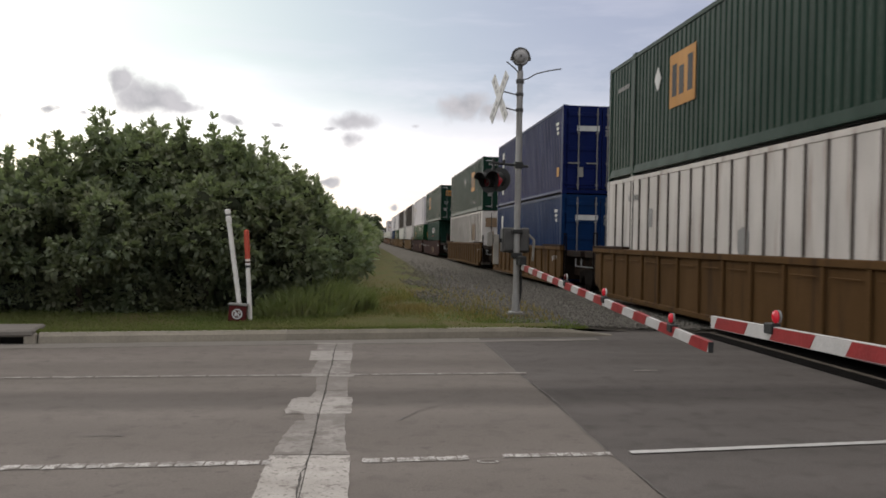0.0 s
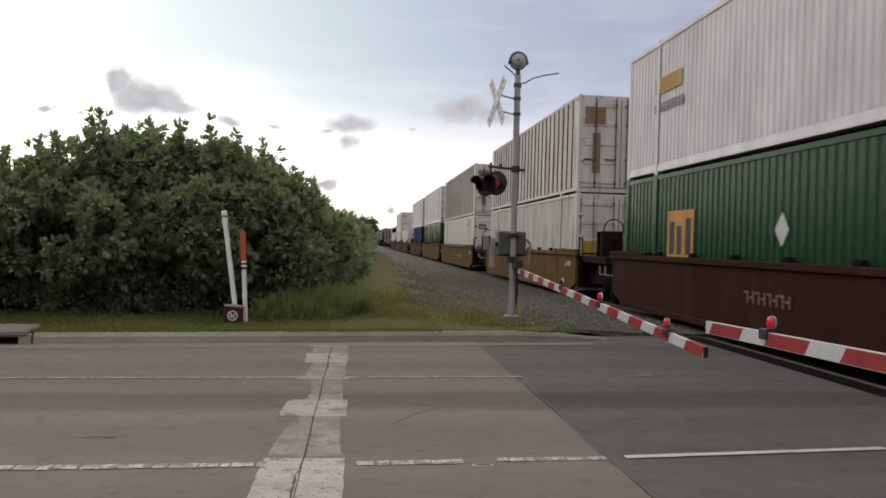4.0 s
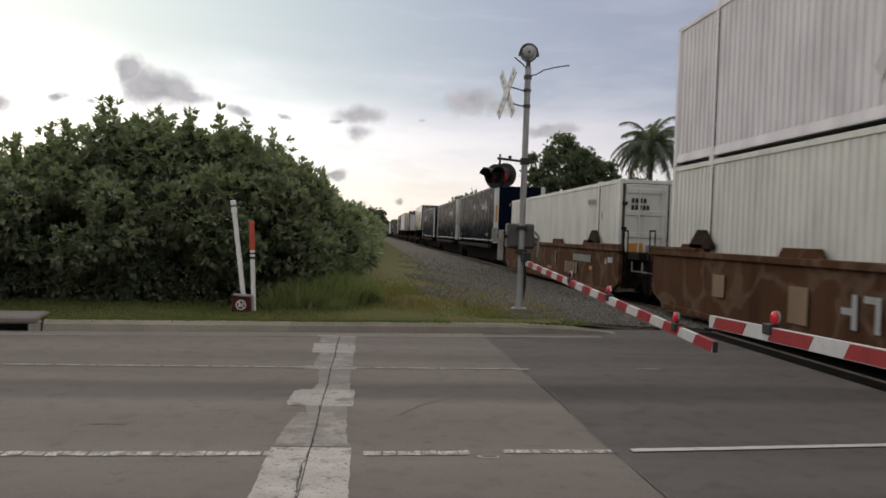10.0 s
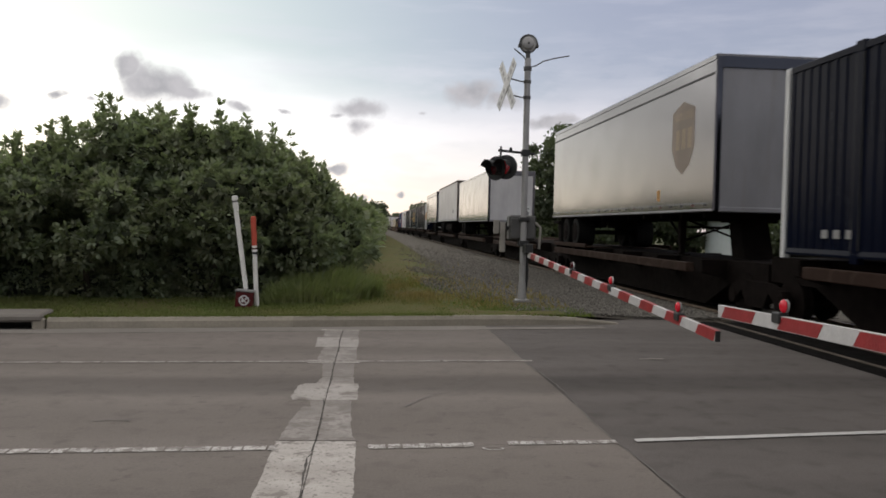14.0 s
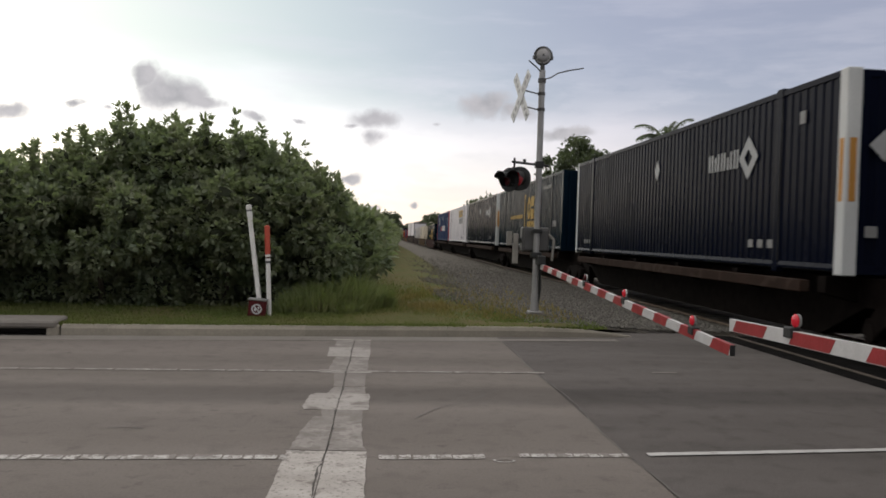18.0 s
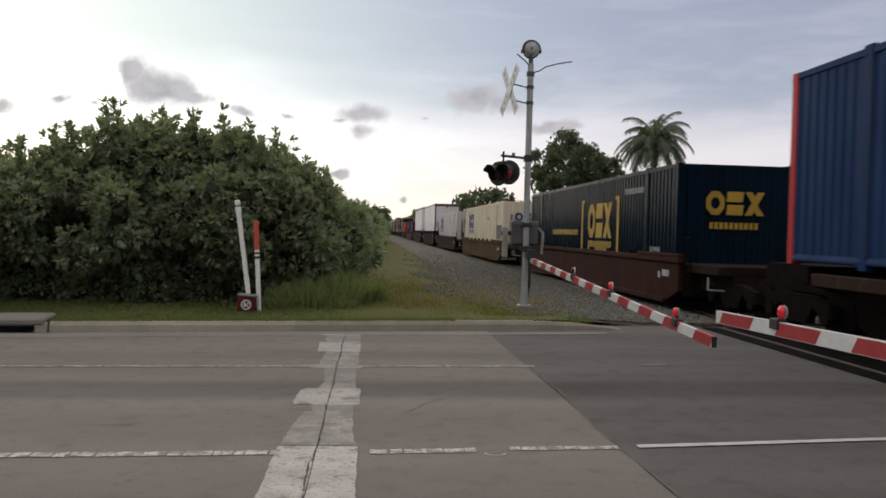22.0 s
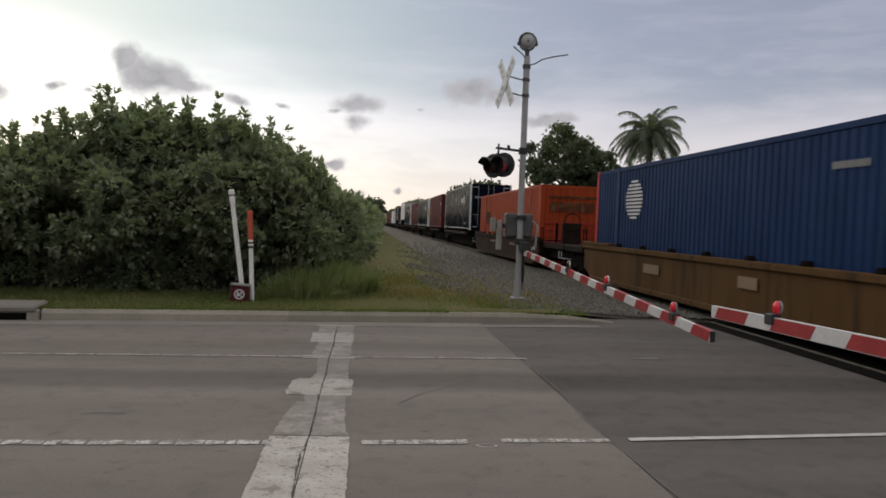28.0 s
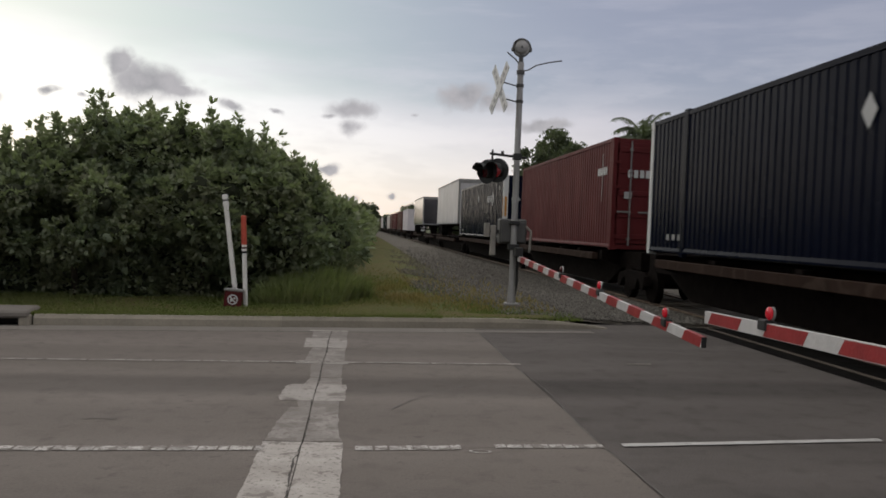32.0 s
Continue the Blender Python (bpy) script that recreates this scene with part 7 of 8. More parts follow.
def build_train():
    # undersides and places of all loads, from the head of the train to its tail (u: leading end at second 16)
    def green_top(u, at=10.4, flag=12.3, badge=True):
        return container(u, HIGH, FT53, GREEN, "dark green corrugated container with an orange square emblem", low_rail=0.26,
                         marks=square_logo(at, 1.25) + [("side", "diamond", flag, 1.75, 0.42, 0.55, MARK_WHITE), ("side", "rows", 2.4, 1.9, 0.3, 0.25, MARK_GREY), ("side", "bars", 14.5, 2.2, 0.9, 0.1, MARK_GREY),
                                                          ("side", "bars", 2.9, 0.5, 0.7, 0.12, MARK_GREY), ("end", "square", 0.42, 2.05, 0.55, 0.42, MARK_GOLD) if badge else ("end", "bars", 0.3, 2.45, 0.55, 0.14, MARK_GREY), ("end", "diamond", 1.85, 1.65, 0.5, 0.55, MARK_WHITE) if badge else ("end", "bar", 0.95, 1.1, 0.26, 0.26, MARK_GREY),
                                                          ("end", "bars", 1.5, 2.32, 0.62, 0.15, MARK_DULL), ("end", "bars", 1.5, 2.12, 0.85, 0.15, MARK_DULL), ("end", "bar", 1.5, 0.72, 0.4, 0.24, MARK_GOLD), ("end", "bar", 1.92, 0.72, 0.5, 0.24, MARK_DULL), ("end", "text:53'", 0.3, 1.35, 0.36, 0.22, MARK_DULL), ("end", "bar", 0.28, 0.78, 0.2, 0.24, MARK_GREY), ("end", "bar", 0.8, 0.8, 0.3, 0.16, MARK_GREY)] + door_marks(2.93))
    ribbed = "yellow-brown ribbed double-stack well car, weathered and dusty"
    # C1 to C3: ribbed wells
    green_top(-334.8)
    old_white(-334.8, LOW)
    well_car(-334.8, -318.65, -2.4, 18.6, YELLOW_CAR, ribbed, True)
    for z in (LOW, HIGH - 0.04):
        container(-313.55, z, FT40 + 0.8, BLUE if z > 1 else BLUE_SEA, "deep blue corrugated steel container with a white bar", h=2.89, w=2.591,
                  marks=[("side", "bar", 11.32, 0.55, 0.44, 1.9, MARK_WHITE), ("side", "bar", 0.5, 0.6, 0.3, 0.3, MARK_GOLD), ("side", "rows", 0.6, 2.0, 0.4, 0.45, MARK_WHITE),
                         ("end", "bar", 0.45, 2.05, 0.75, 0.17, MARK_WHITE), ("end", "bar", 0.5, 0.55, 0.18, 0.32, MARK_GREY), ("end", "rows", 1.4, 1.9, 0.5, 0.35, MARK_GREY)])
    well_car(-313.55, -300.5, -2.5, 15.6, YELLOW_CAR, ribbed, True)
    green_top(-295.4, 3.35, 7.7, False)
    old_white(-295.4, LOW, 2.8)
    well_car(-295.4, -279.2, -2.55, 19.5, YELLOW_CAR, ribbed, True, two=True)
    # C4, C5: brown-red wells
    green_top(-271.0)
    container(-268.9, LOW, FT40, GREEN_DEEP, "deep green container with white faded lettering", h=2.945, w=2.44, end="wall",
              marks=[("side", "letters", 4.4, 1.88, 2.5, 0.50, MARK_WHITE), ("side", "bar", 4.95, 2.08, 0.45, 0.16, MARK_RED), ("side", "bar", 4.4, 1.62, 2.5, 0.05, MARK_RED)])
    well_car(-271.0, -254.9, -4.4, 17.9, RED_CAR, "brown-red smooth-sided double-stack well car", marks=[("letters", 3.9, 0.40, 2.5, 0.46, MARK_TAN), ("bar", 3.8, 0.33, 2.6, 0.03, MARK_TAN), ("bars", 9.7, 0.9, 0.8, 0.1, MARK_GREY), ("bars", 13.0, 0.85, 1.3, 0.14, MARK_GREY)])
    container(-251.6, HIGH, FT53, WHITE, "white container with yellow and black door panels", side="fine", low_rail=0.24,
              marks=[("side", "bar", 12.8, 1.75, 1.5, 0.34, MARK_YELLOW), ("side", "bars", 12.7, 1.35, 1.7, 0.2, MARK_GREY), ("side", "bars", 2.4, 0.5, 0.6, 0.1, MARK_GREY), ("end", "bar", 0.22, 2.25, 0.85, 0.35, MARK_YELLOW), ("end", "bar", 1.25, 2.25, 1.05, 0.35, MARK_YELLOW), ("end", "bars", 1.32, 2.32, 0.9, 0.2, MARK_DARK), ("end", "bar", 0.25, 1.35, 0.62, 0.3, MARK_DARK)])
    container(-251.6, LOW, FT53, BRIGHT_GREEN, "clean green container with an orange square emblem", marks=square_logo(12.0, 1.0) + [("side", "diamond", 8.4, 1.4, 0.42, 0.55, MARK_WHITE), ("end", "square", 0.42, 1.55, 0.6, 0.55, MARK_GOLD), ("end", "diamond", 1.85, 1.1, 0.5, 0.55, MARK_WHITE), ("end", "bars", 1.5, 1.8, 0.8, 0.16, MARK_WHITE)])
    well_car(-251.6, -235.5, -1.6, 17.7, RED_CAR, "brown-red smooth-sided double-stack well car", marks=[("letters", 8.0, 0.7, 1.5, 0.2, MARK_TAN), ("letters", 2.0, 0.6, 1.6, 0.34, MARK_TAN)])
    # C6: old white over white
    old_white(-230.8, HIGH)
    container(-230.8, LOW, FT53, WHITE_OLD, "off-white plain container with a dark panel", side="fine", marks=[("side", "bar", 13.5, 1.2, 1.3, 0.8, MARK_GREY), ("end", "bar", 0.2, 0.9, 1.3, 0.6, MARK_YELLOW)])
    well_car(-230.8, -214.7, -3.1, 19.4, TAN_CAR, "tan-brown smooth-sided well car, dusty", two=True)
    # C8 to C10
    old_white(-208.35, HIGH)
    ups_white(-208.35, LOW, mat=WHITE_WARM)
    well_car(-208.35, -192.2, -3.0, 17.7, TAN_CAR, "tan-brown smooth-sided well car, dusty", marks=[("bars", 3.9, 0.62, 2.4, 0.24, MARK_TAN), ("bar", 7.4, 0.7, 0.4, 0.22, MARK_BROWN)])
    ups_white(-188.95, HIGH)
    container(-188.95, LOW, FT53, BRIGHT_GREEN, "clean green container with an orange square emblem", marks=square_logo(10.5, 1.45) + [("side", "diamond", 4.7, 1.5, 0.42, 0.6, MARK_WHITE), ("side", "bars", 14.6, 1.6, 0.3, 0.2, MARK_GREY), ("side", "bars", 10.9, 2.2, 1.0, 0.14, MARK_GREY), ("end", "square", 0.42, 1.45, 0.75, 0.6, MARK_GOLD), ("end", "diamond", 1.85, 1.2, 0.5, 0.55, MARK_GREY)])
    well_car(-188.95, -172.8, -1.6, 18.0, TAN_CAR, "tan-brown smooth-sided well car, dusty")
    ups_white(-169.4, HIGH, mat=WHITE)
    container(-167.4, LOW, FT40, BLUE_MID, "blue corrugated container with a white end bar", h=2.945, w=2.44, marks=[("side", "bar", FT40 - 0.42, 0.7, 0.2, 1.5, MARK_WHITE), ("side", "rows", 0.6, 1.7, 0.45, 0.5, MARK_WHITE), ("end", "bar", 0.4, 1.5, 1.0, 0.22, MARK_WHITE)])
    well_car(-169.4, -153.2, -1.6, 19.8, YELLOW_CAR, "yellow-brown well car with number bars", two=True, marks=[("bar", 9.45, 0.5, 3.0, 0.40, RUST_CAR), ("bars", 9.65, 0.58, 2.6, 0.22, MARK_TAN)])
    # C11 to C13: rusty wells
    rusty = "rust-streaked brown well car with faded painted scrawls"
    def scrawl(k):
        return [("bar", 1.5 + k, 0.7, 0.3, 0.10, MARK_GOLD), ("bars", 3.2 + k, 0.5, 1.6, 0.35, MARK_TAN), ("bar", 6.0 + k, 0.75, 0.14, 0.4, MARK_TAN), ("bar", 6.6 + k, 0.5, 0.7, 0.1, MARK_TAN), ("bar", 12.0, 0.8, 0.45, 0.12, MARK_GOLD)]
    ups_white(-145.9, LOW, mat=WHITE_WARM)
    well_car(-145.9, -129.75, -3.5, 17.7, RUST_CAR, rusty, marks=scrawl(0))
    ups_white(-126.45, HIGH)
    ups_white(-126.45, LOW, mat=WHITE_WARM)
    well_car(-126.45, -110.2, -1.6, 17.9, RUST_CAR, rusty, marks=[("bar", 10.2, 0.42, 0.55, 0.55, MARK_TAN), ("letters", 8.0, 0.50, 1.5, 0.46, MARK_DULL), ("bar", 6.1, 0.42, 0.6, 0.5, MARK_TAN), ("bar", 1.2, 0.7, 0.4, 0.14, MARK_GOLD), ("bar", 13.0, 0.6, 0.5, 0.4, MARK_TAN)])
    ups_white(-106.6, LOW, mat=WHITE_WARM)
    well_car(-106.6, -90.5, -1.7, 18.6, RUST_CAR, rusty, two=True, marks=scrawl(0.3) + [("bars", 2.0, 0.9, 2.0, 0.2, MARK_GREY)])
    # C14 to C16: navy boxes on spine cars
    spine = "rust-brown skeleton spine car under its load"
    navy_box(-85.3, "logo")
    spine_car(-85.3, -69.1, -1.9, 17.3, spine)
    navy_box(-66.8)
    spine_car(-66.8, -50.6, -1.2, 18.2, spine, two=True)
    navy_box(-46.1, "doors", tail=True)
    spine_car(-46.1, -29.95, -2.2, 17.4, spine)
    # C17 to C20: trailers
    silver = "bare aluminium highway trailer with a pale shield emblem"
    shield = [("side", "shield", 1.0, 0.80, 1.22, 1.50, BADGE_BROWN), ("side", "bar", 1.06, 1.92, 1.10, 0.17, BADGE_GOLD), ("side", "bars", 1.14, 1.32, 0.95, 0.42, BADGE_GOLD)]
    seam = [("side", "bar", 0.05, 2.60, 13.6, 0.035, MARK_DARK), ("side", "bar", 0.05, 2.93, 13.6, 0.03, MARK_DARK), ("side", "bar", 0.05, 2.64, 13.6, 0.012, MARK_DARK)]
    trailer(-27.3, 13.7, 2.0, 4.98, silver, SILVER, end_mat=SILVER_END, marks=shield + seam + [("side", "bar", 2.9, 0.28, 0.16, 0.24, MARK_GOLD), ("end", "bar", 1.35, 0.75, 0.3, 0.35, MARK_GREY)])
    spine_car(-27.3, -13.6, -1.3, 15.0, spine, deck=1.10, trailer=True)
    spine_car(-11.6, 0.6, -1.0, 13.0, "empty rust-brown skeleton spine car", deck=1.10, trailer=True)
    trailer(2.7, 14.6, 1.95, 4.75, "pale grey highway trailer with a small dark square on its end", SILVER, end_mat=TRAILER_WHITE, marks=[("end", "bar", 1.95, 0.25, 0.42, 0.62, MARK_WHITE), ("end", "ring", 2.0, 0.34, 0.3, 0.3, MARK_DARK), ("end", "bars", 2.0, 0.68, 0.32, 0.12, MARK_DARK), ("end", "bars", 0.5, 2.42, 0.8, 0.12, MARK_GREY)])
    spine_car(2.7, 17.2, -0.9, 15.3, spine, deck=1.10, trailer=True)
    trailer(18.85, FT53, 2.05, 5.05, "long white highway trailer with a dark top rail", TRAILER_WHITE, roof_mat=RIB_GREY, wheels=(12.1, 13.4), tank=(6.2, 10.9), marks=[("side", "bars", 2.2, 0.6, 1.1, 0.28, MARK_GREY), ("side", "bars", 12.6, 2.55, 0.3, 0.12, MARK_GREY)])
    spine_car(18.85, 35.0, -0.8, 17.5, spine, deck=1.10, trailer=True)
    trailer(37.7, 13.8, 2.0, 4.98, silver, SILVER, end_mat=SILVER_END, rear_first=True, marks=seam + [(f, k, a + 10.3 if a < 2 else a, zz, q, hh, m) for f, k, a, zz, q, hh, m in shield])
    spine_car(37.7, 51.5, -1.3, 15.0, spine, deck=1.10, trailer=True)
    # C21 to C25
    navy_box(53.8)
    spine_car(53.8, 69.95, -1.2, 17.1, spine)
    teal_marks = [("side", "bracket", 4.15, 0.78, 3.9, 1.62, MARK_YELLOW), ("side", "blocks", 4.8, 1.28, 2.5, 0.98, MARK_YELLOW), ("side", "bars", 4.85, 0.92, 2.4, 0.27, MARK_YELLOW), ("side", "bars", 8.5, 1.35, 3.6, 0.17, MARK_YELLOW),
                  ("side", "diamond", 4.75, 0.42, 0.3, 0.3, MARK_YELLOW), ("side", "bar", 5.15, 0.44, 0.2, 0.26, MARK_YELLOW), ("side", "bar", 7.0, 0.44, 0.2, 0.26, MARK_YELLOW), ("side", "diamond", 7.3, 0.42, 0.3, 0.3, MARK_YELLOW), ("side", "bars", 2.2, 2.4, 1.5, 0.14, MARK_GREY), ("side", "bars", 1.0, 0.9, 0.7, 0.22, MARK_GREY), ("end", "blocks", 0.6, 1.85, 1.3, 0.5, MARK_YELLOW), ("end", "bars", 0.7, 1.55, 1.1, 0.14, MARK_YELLOW)]
    container(72.2, 1.24, FT53, TEAL, "dark teal corrugated container with a large yellow emblem", end="wall", marks=teal_marks)
    spine_car(72.2, 88.4, -1.1, 16.7, spine)
    navy_box(89.55)
    spine_car(89.55, 105.7, -0.5, 16.7, spine)
    container(106.75, 1.24, FT53, WHITE, "white corrugated container with a yellow panel and dark lettering", end="doors", seal=SEAL_AND_GAP, marks=[("side", "bar", 2.95, 2.05, 3.45, 0.56, MARK_YELLOW), ("side", "bars", 3.3, 2.14, 2.6, 0.36, MARK_DARK), ("side", "bars", 3.0, 1.52, 3.1, 0.42, MARK_GREY), ("side", "bars", 2.8, 0.3, 1.0, 0.14, MARK_DARK)])
    spine_car(106.75, 122.9, -0.5, 16.7, spine)
    blue_marks = [("side", "globe", 12.25, 1.62, 1.25, 0.95, MARK_WHITE), ("side", "bars", 8.85, 1.0, 1.95, 0.46, MARK_RED), ("side", "bars", 5.0, 1.0, 3.7, 0.56, MARK_WHITE), ("side", "bar", 7.5, 2.2, 0.5, 0.3, MARK_WHITE), ("side", "text:53", 0.62, 1.95, 0.62, 0.42, MARK_WHITE), ("side", "rows", 0.6, 1.35, 0.6, 0.4, MARK_WHITE), ("side", "bars", 3.4, 2.2, 0.7, 0.1, MARK_GREY),
                  ("end", "text:53", 0.98, 1.62, 0.6, 0.40, MARK_DULL), ("end", "bar", 0.96, 1.08, 0.55, 0.40, MARK_DULL), ("end", "bars", 1.0, 1.14, 0.46, 0.28, MARK_DARK)]
    container(123.9, 1.24, FT53, BLUE_MID, "blue corrugated container with red posts and a striped globe", end="wall", post_mat=MARK_RED, marks=blue_marks)
    spine_car(123.9, 140.0, -0.5, 17.8, spine, two=True)
    # C26 to C30: single wells
    container(144.8, LOW, FT53, TEAL, "dark teal corrugated container with a large yellow emblem", end="wall", marks=teal_marks)
    well_car(144.8, 160.95, -2.2, 19.8, RED_CAR, "dark brown-red well car with worn paint", two=True, top=1.18)
    cream_marks = [("side", "blocks", 11.5, 1.62, 2.5, 0.86, MARK_BLUE), ("side", "bars", 11.5, 1.28, 2.5, 0.26, MARK_GREY), ("side", "bars", 4.6, 2.05, 0.9, 0.16, MARK_GREY), ("end", "blocks", 0.6, 1.95, 1.3, 0.42, MARK_BLUE), ("end", "bars", 0.6, 1.75, 1.3, 0.1, MARK_GREY), ("end", "bar", 0.40, 0.2, 0.10, 2.1, MARK_TAN), ("end", "bar", 2.02, 0.2, 0.12, 2.2, MARK_TAN), ("end", "bar", 0.42, 0.3, 0.05, 1.6, RUST_CAR), ("end", "bar", 2.06, 0.3, 0.05, 1.7, RUST_CAR)]
    container(168.5, LOW, FT53, CREAM, "cream container with blue emblem and rust streaks", side="fine", end="wall", low_rail=0.2, marks=cream_marks)
    well_car(168.5, 184.65, -3.9, 19.0, BROWN_CAR, "dirty brown well car, near black at its ends", two=True, top=1.16)
    container(191.0, LOW, FT53, WHITE_OLD, "off-white container with blue emblem and stained panels", side="fine", end="wall", low_rail=0.2, marks=cream_marks)
    well_car(191.0, 207.15, -3.3, 18.8, DARK_CAR, "sooty brown well car, dark at its ends", two=True, top=1.16, brake=False)
    van = [("side", "bars", 3.4, 0.55, 0.9, 0.2, MARK_GREY), ("side", "bar", 12.7, 1.9, 0.12, 0.5, MARK_GREY), ("end", "bars", 0.85, 1.09, 1.0, 0.15, MARK_DARK), ("end", "bar", 0.99, 0.10, 0.52, 0.66, RIB_GREY), ("end", "bar", 1.54, 0.10, 0.48, 0.64, RIB_GREY), ("end", "bar", 1.05, 0.16, 0.40, 0.54, MARK_DARK), ("end", "ring", 1.12, 2.40, 0.27, 0.20, MARK_DARK), ("end", "bar", 0.40, 0.48, 0.26, 0.5, MARK_DULL), ("end", "bar", 0.16, 0.5, 0.18, 0.45, MARK_DULL), ("end", "bar", 2.15, 0.15, 0.2, 0.08, MARK_DARK), ("side", "bars", 0.15, 0.35, 0.9, 0.18, MARK_GREY)]
    trailer(213.1, FT53, 1.62, 4.46, "white highway trailer with dark edge rails, set in a well", WHITE, deck=0.62, roof_mat=RIB_GREY, marks=van, rivets=False)
    well_car(213.1, 229.25, -3.0, 18.6, DARK_CAR, "sooty brown well car with brake wheel", two=True)
    trailer(235.2, FT53, 1.62, 4.46, "white highway trailer with a black tank under its floor", WHITE, deck=0.62, roof_mat=WHITE, tank=(5.0, 8.0), marks=van[:2], rivets=False)
    well_car(235.2, 251.35, -3.0, 20.5, DARK_CAR, "sooty brown well car", two=True)
    # C32, C33
    container(262.0, LOW, FT53, BLUE_MID, "blue corrugated container with red posts and a striped globe", end="wall", post_mat=MARK_RED, marks=[m for m in blue_marks if m[1] in ("globe", "text:53", "rows") or m[0] == "end"] + [("side", "bar", 0.62, 1.25, 0.55, 0.5, MARK_DULL), ("side", "bars", 3.4, 2.3, 0.9, 0.1, MARK_GREY)])
    well_car(262.0, 278.15, -4.9, 20.0, YELLOW_CAR, "yellow-brown well car with scraped patches", two=True, top=1.16, marks=[("bar", 6.0, 0.66, 0.7, 0.2, MARK_TAN), ("bar", 10.5, 0.62, 1.0, 0.2, MARK_TAN)])
    # six thin red end bars paint the shade lines of horizontal ribs
    container(285.75, LOW, FT53, ORANGE_BOX, "orange corrugated container with dark faded lettering", end="wall", marks=[("side", "bars", 12.4, 1.6, 1.8, 0.45, RUST_CAR), ("side", "bar", 12.4, 1.45, 1.8, 0.07, RUST_CAR), ("side", "diamond", 2.3, 0.8, 0.4, 0.5, MARK_GREY), ("end", "bars", 0.4, 1.95, 1.7, 0.35, RUST_CAR), ("end", "bar", 0.3, 2.45, 1.9, 0.08, RUST_CAR)] + [("end", "bar", 0.16, 0.3 + 0.24 * i, 2.26, 0.05, MARK_RED) for i in range(6)])
    well_car(285.75, 301.9, -3.9, 18.7, DARK_CAR, "dark grey-brown well car with faint scrawls", two=True, top=1.16, marks=[("bars", 4.0, 0.75, 1.4, 0.10, MARK_TAN), ("bars", 9.4, 0.75, 1.6, 0.10, MARK_TAN)])
    # C34 to C38: spine cars
    navy_box(306.9, "doors")
    spine_car(306.9, 323.0, -2.2, 18.0, spine, two=True)
    red_marks = [("side", "letters", 11.2, 1.75, 0.34, 0.36, MARK_WHITE), ("side", "letters", 11.2, 1.15, 0.34, 0.36, MARK_WHITE), ("side", "letters", 11.2, 0.5, 0.34, 0.36, MARK_WHITE), ("side", "bar", 0.5, 0.4, 0.3, 0.55, MARK_GOLD), ("side", "bars", 0.5, 2.0, 0.9, 0.2, MARK_WHITE), ("end", "bars", 0.4, 1.9, 0.8, 0.2, MARK_WHITE), ("end", "bar", 0.32, 1.35, 0.2, 0.18, MARK_DULL), ("side", "bar", 0.9, 1.3, 0.03, 1.3, MARK_DULL)] + [("end", "bars", 1.55 + (0.42 if i % 2 else 0), 2.15 - 0.11 * i, 0.28, 0.06, MARK_GREY) for i in range(9)]
    container(326.6, 1.24, FT40, MAROON, "maroon corrugated container with white side letters", h=2.90, w=2.591, marks=red_marks)
    spine_car(326.6, 338.8, -1.9, 13.7, spine)
    navy_box(342.3)
    spine_car(342.3, 358.45, -1.5, 17.3, spine)
    container(361.5, 1.24, FT40, MAROON, "maroon corrugated container, plain sided", h=2.93, w=2.44, marks=red_marks[4:])
    spine_car(361.5, 373.7, -1.3, 13.7, spine)
    navy_box(377.6)
    spine_car(377.6, 393.75, -1.4, 17.0, spine)
    # the tail
    trailer(395.2, 14.6, 2.0, 5.0, "white highway trailer with a dark top rail", TRAILER_WHITE, roof_mat=MARK_GREY)
    spine_car(395.2, 409.8, -0.7, 16.0, spine, deck=1.10, trailer=True)
    spine_car(411.5, 423.5, -0.7, 14.0, "empty rust-brown skeleton spine car", deck=1.10, trailer=True)
    trailer(426.2, 13.7, 2.0, 4.9, "pale grey highway trailer", SILVER, roof_mat=MARK_GREY)
    spine_car(426.2, 439.9, -0.7, 15.0, spine, deck=1.10, trailer=True)
    rng = np.random.default_rng(77)
    u = 453.5
    tail = [(WHITE, "white plain container on a flat car"), (BROWN_RED, "brown-red corrugated steel container on a flat car"), (MAROON, "maroon corrugated container, plain sided"), (BROWN_RED, "brown-red corrugated steel container on a flat car"), (WHITE_OLD, "off-white stained steel container on a flat car"),
            (NAVY, "navy blue corrugated steel container on a flat car"), (GREEN, "dark green corrugated steel container on a flat car"), (WHITE, "white plain container on a flat car"), (BROWN_RED, "brown-red corrugated steel container on a flat car"), (NAVY, "navy blue corrugated steel container on a flat car"), (WHITE, "white plain container on a flat car"), (MAROON, "maroon corrugated container, plain sided")]
    for k in range(14):
        mat, label = tail[k % len(tail)]
        container(u, 1.24, FT40 if k % 3 == 0 else FT53, mat, label, end="wall")
        n = FT40 if k % 3 == 0 else FT53
        spine_car(u, u + n, -0.9, n + 1.6, spine)
        u += n + rng.uniform(2.2, 4.0)


build_train()


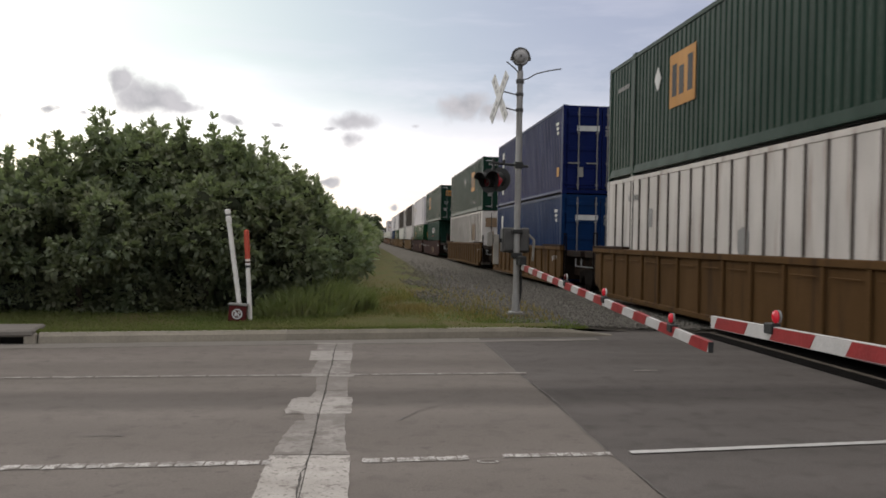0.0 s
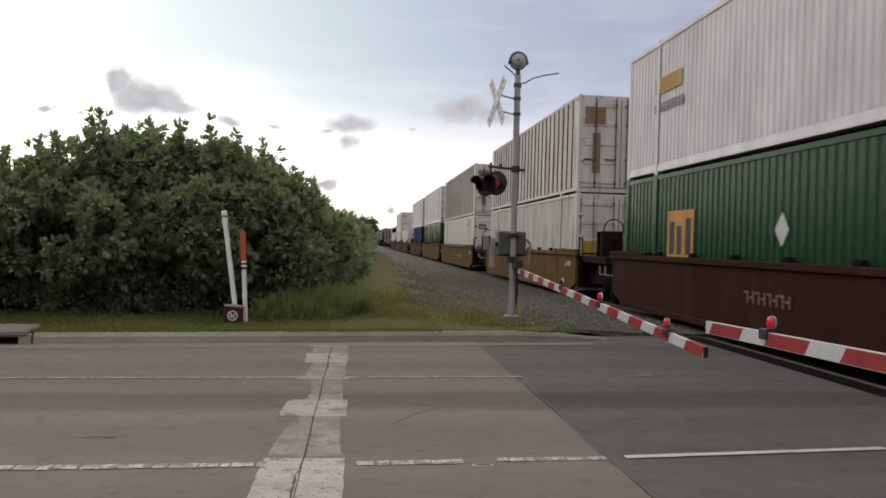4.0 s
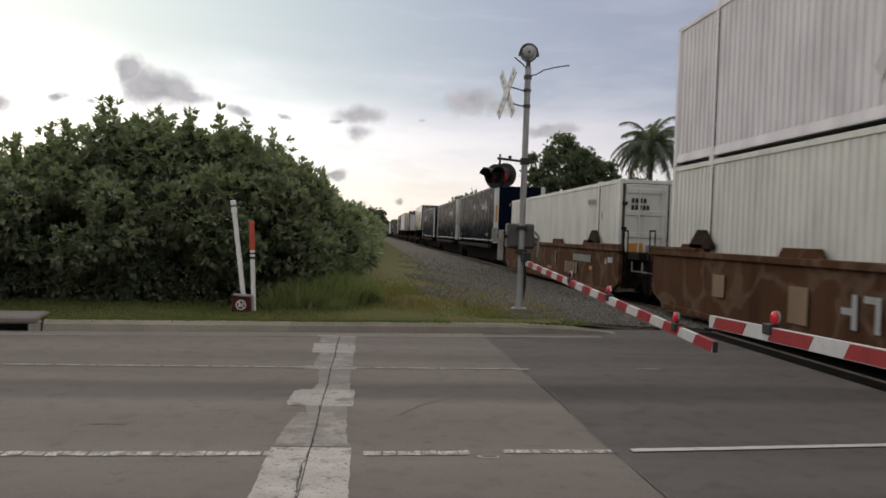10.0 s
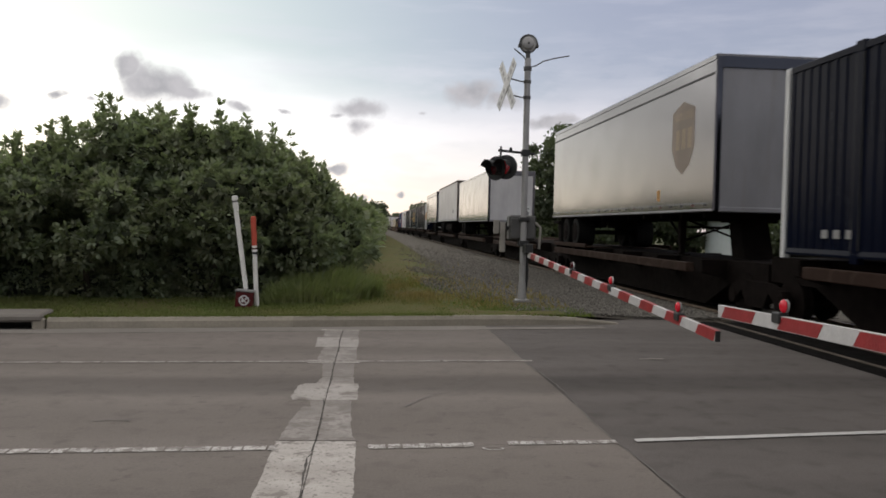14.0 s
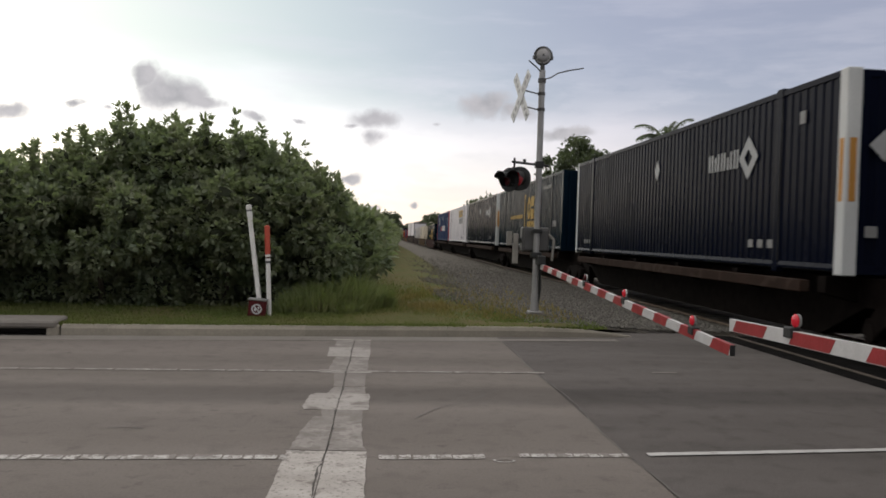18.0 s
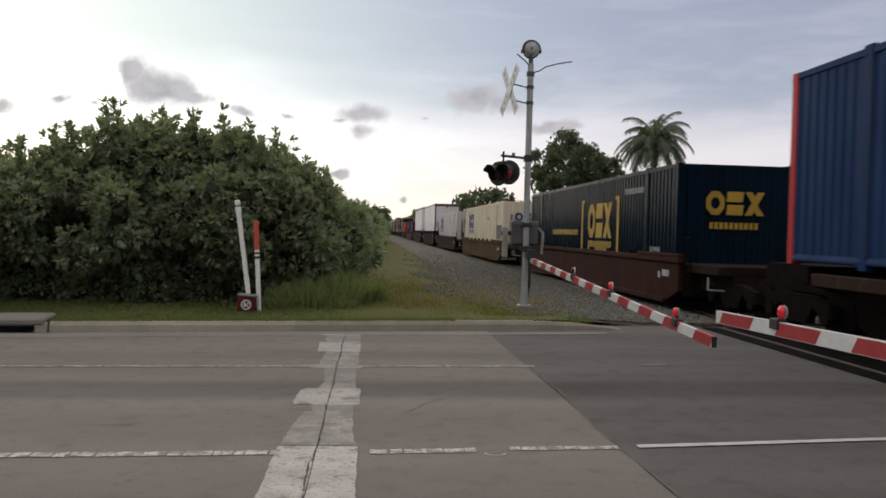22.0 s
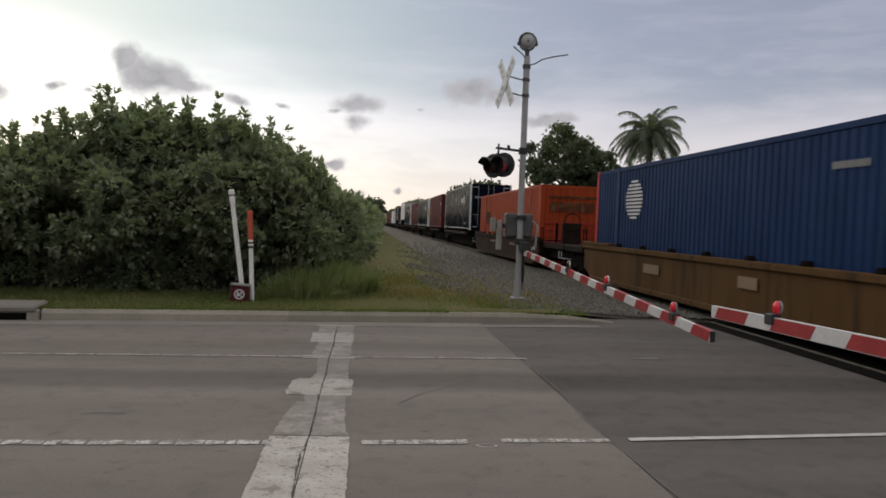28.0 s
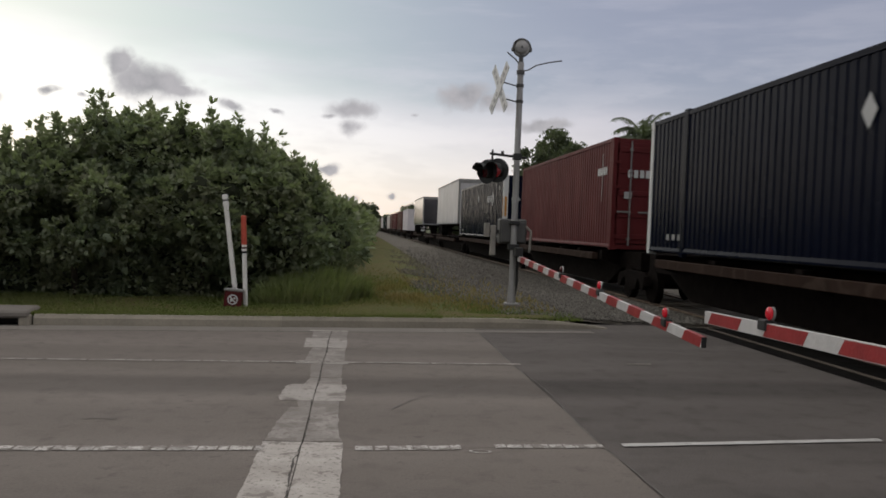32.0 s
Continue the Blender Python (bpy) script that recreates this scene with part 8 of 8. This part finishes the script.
# ---- movement ----
def motions():
    for ob, u, z in MOVING:
        walk(ob, [(0.0, pose(TRACK_X, u + V_TRAIN * 16, z)), (32.0, pose(TRACK_X, u - V_TRAIN * 16, z))])
    walk(arm_far, [(t, arm_pose(signal_far, FAR_ROOT, FAR_TIP, sway)) for t, sway in (
        (0.0, -0.04), (0.5, -0.14), (1.0, 0.01), (1.5, 0.11), (2.0, -0.09), (2.5, -0.08), (3.0, 0.08), (3.5, -0.01),
        (5.5, -0.10), (6.0, 0.06), (6.5, -0.04), (7.0, -0.05), (7.5, 0.10), (8.0, -0.18), (8.5, 0.02), (9.0, 0.11),
        (9.5, -0.26), (10.0, 0.03), (10.5, 0.10), (11.0, -0.09), (11.5, 0.01), (12.0, 0.10), (12.5, -0.05), (13.0, 0.00),
        (13.5, 0.00), (14.0, 0.00), (14.5, -0.15), (16.5, 0.06), (17.0, 0.23), (17.5, -0.36), (18.0, 0.06), (18.5, 0.15),
        (19.0, -0.41), (19.5, -0.05), (20.0, 0.09), (20.5, -0.32), (21.0, 0.12), (21.5, 0.12), (22.0, -0.35), (22.5, 0.04),
        (23.0, 0.05), (23.5, -0.21), (24.0, 0.13), (24.5, -0.14), (25.0, -0.12), (25.5, 0.19), (27.5, -0.14), (28.0, 0.01),
        (28.5, 0.03), (29.0, -0.17), (29.5, 0.03), (30.0, -0.01), (30.5, -0.10), (31.0, 0.10), (31.5, -0.06), (32.0, -0.10))])
    walk(arm_near, [(t, arm_pose(signal_near, NEAR_ROOT, NEAR_TIP, sway)) for t, sway in (
        (0.0, -0.04), (0.5, 0.11), (1.0, -0.04), (1.5, 0.17), (2.0, -0.03), (2.5, 0.10), (3.0, 0.05), (3.5, -0.01),
        (5.5, -0.02), (6.0, 0.04), (6.5, 0.03), (7.0, -0.11), (7.5, 0.14), (8.0, -0.17), (8.5, 0.10), (9.0, -0.10),
        (9.5, 0.01), (10.0, 0.24), (10.5, -0.16), (11.0, 0.11), (11.5, -0.16), (12.0, 0.04), (12.5, -0.10), (13.0, -0.09),
        (13.5, 0.17), (14.0, -0.09), (14.5, 0.12), (16.5, -0.03), (17.0, -0.18), (17.5, 0.07), (18.0, 0.05), (18.5, 0.21),
        (19.0, -0.11), (19.5, 0.17), (20.0, 0.02), (20.5, -0.03), (21.0, 0.13), (21.5, -0.06), (22.0, 0.17), (22.5, -0.08),
        (23.0, 0.07), (23.5, -0.04), (24.0, -0.02), (24.5, 0.09), (25.0, -0.12), (25.5, 0.07), (27.5, -0.04), (28.0, 0.00),
        (28.5, -0.06), (29.0, -0.00), (29.5, -0.00), (30.0, -0.03), (30.5, 0.06), (31.0, -0.03), (31.5, 0.01), (32.0, 0.00))])


motions()
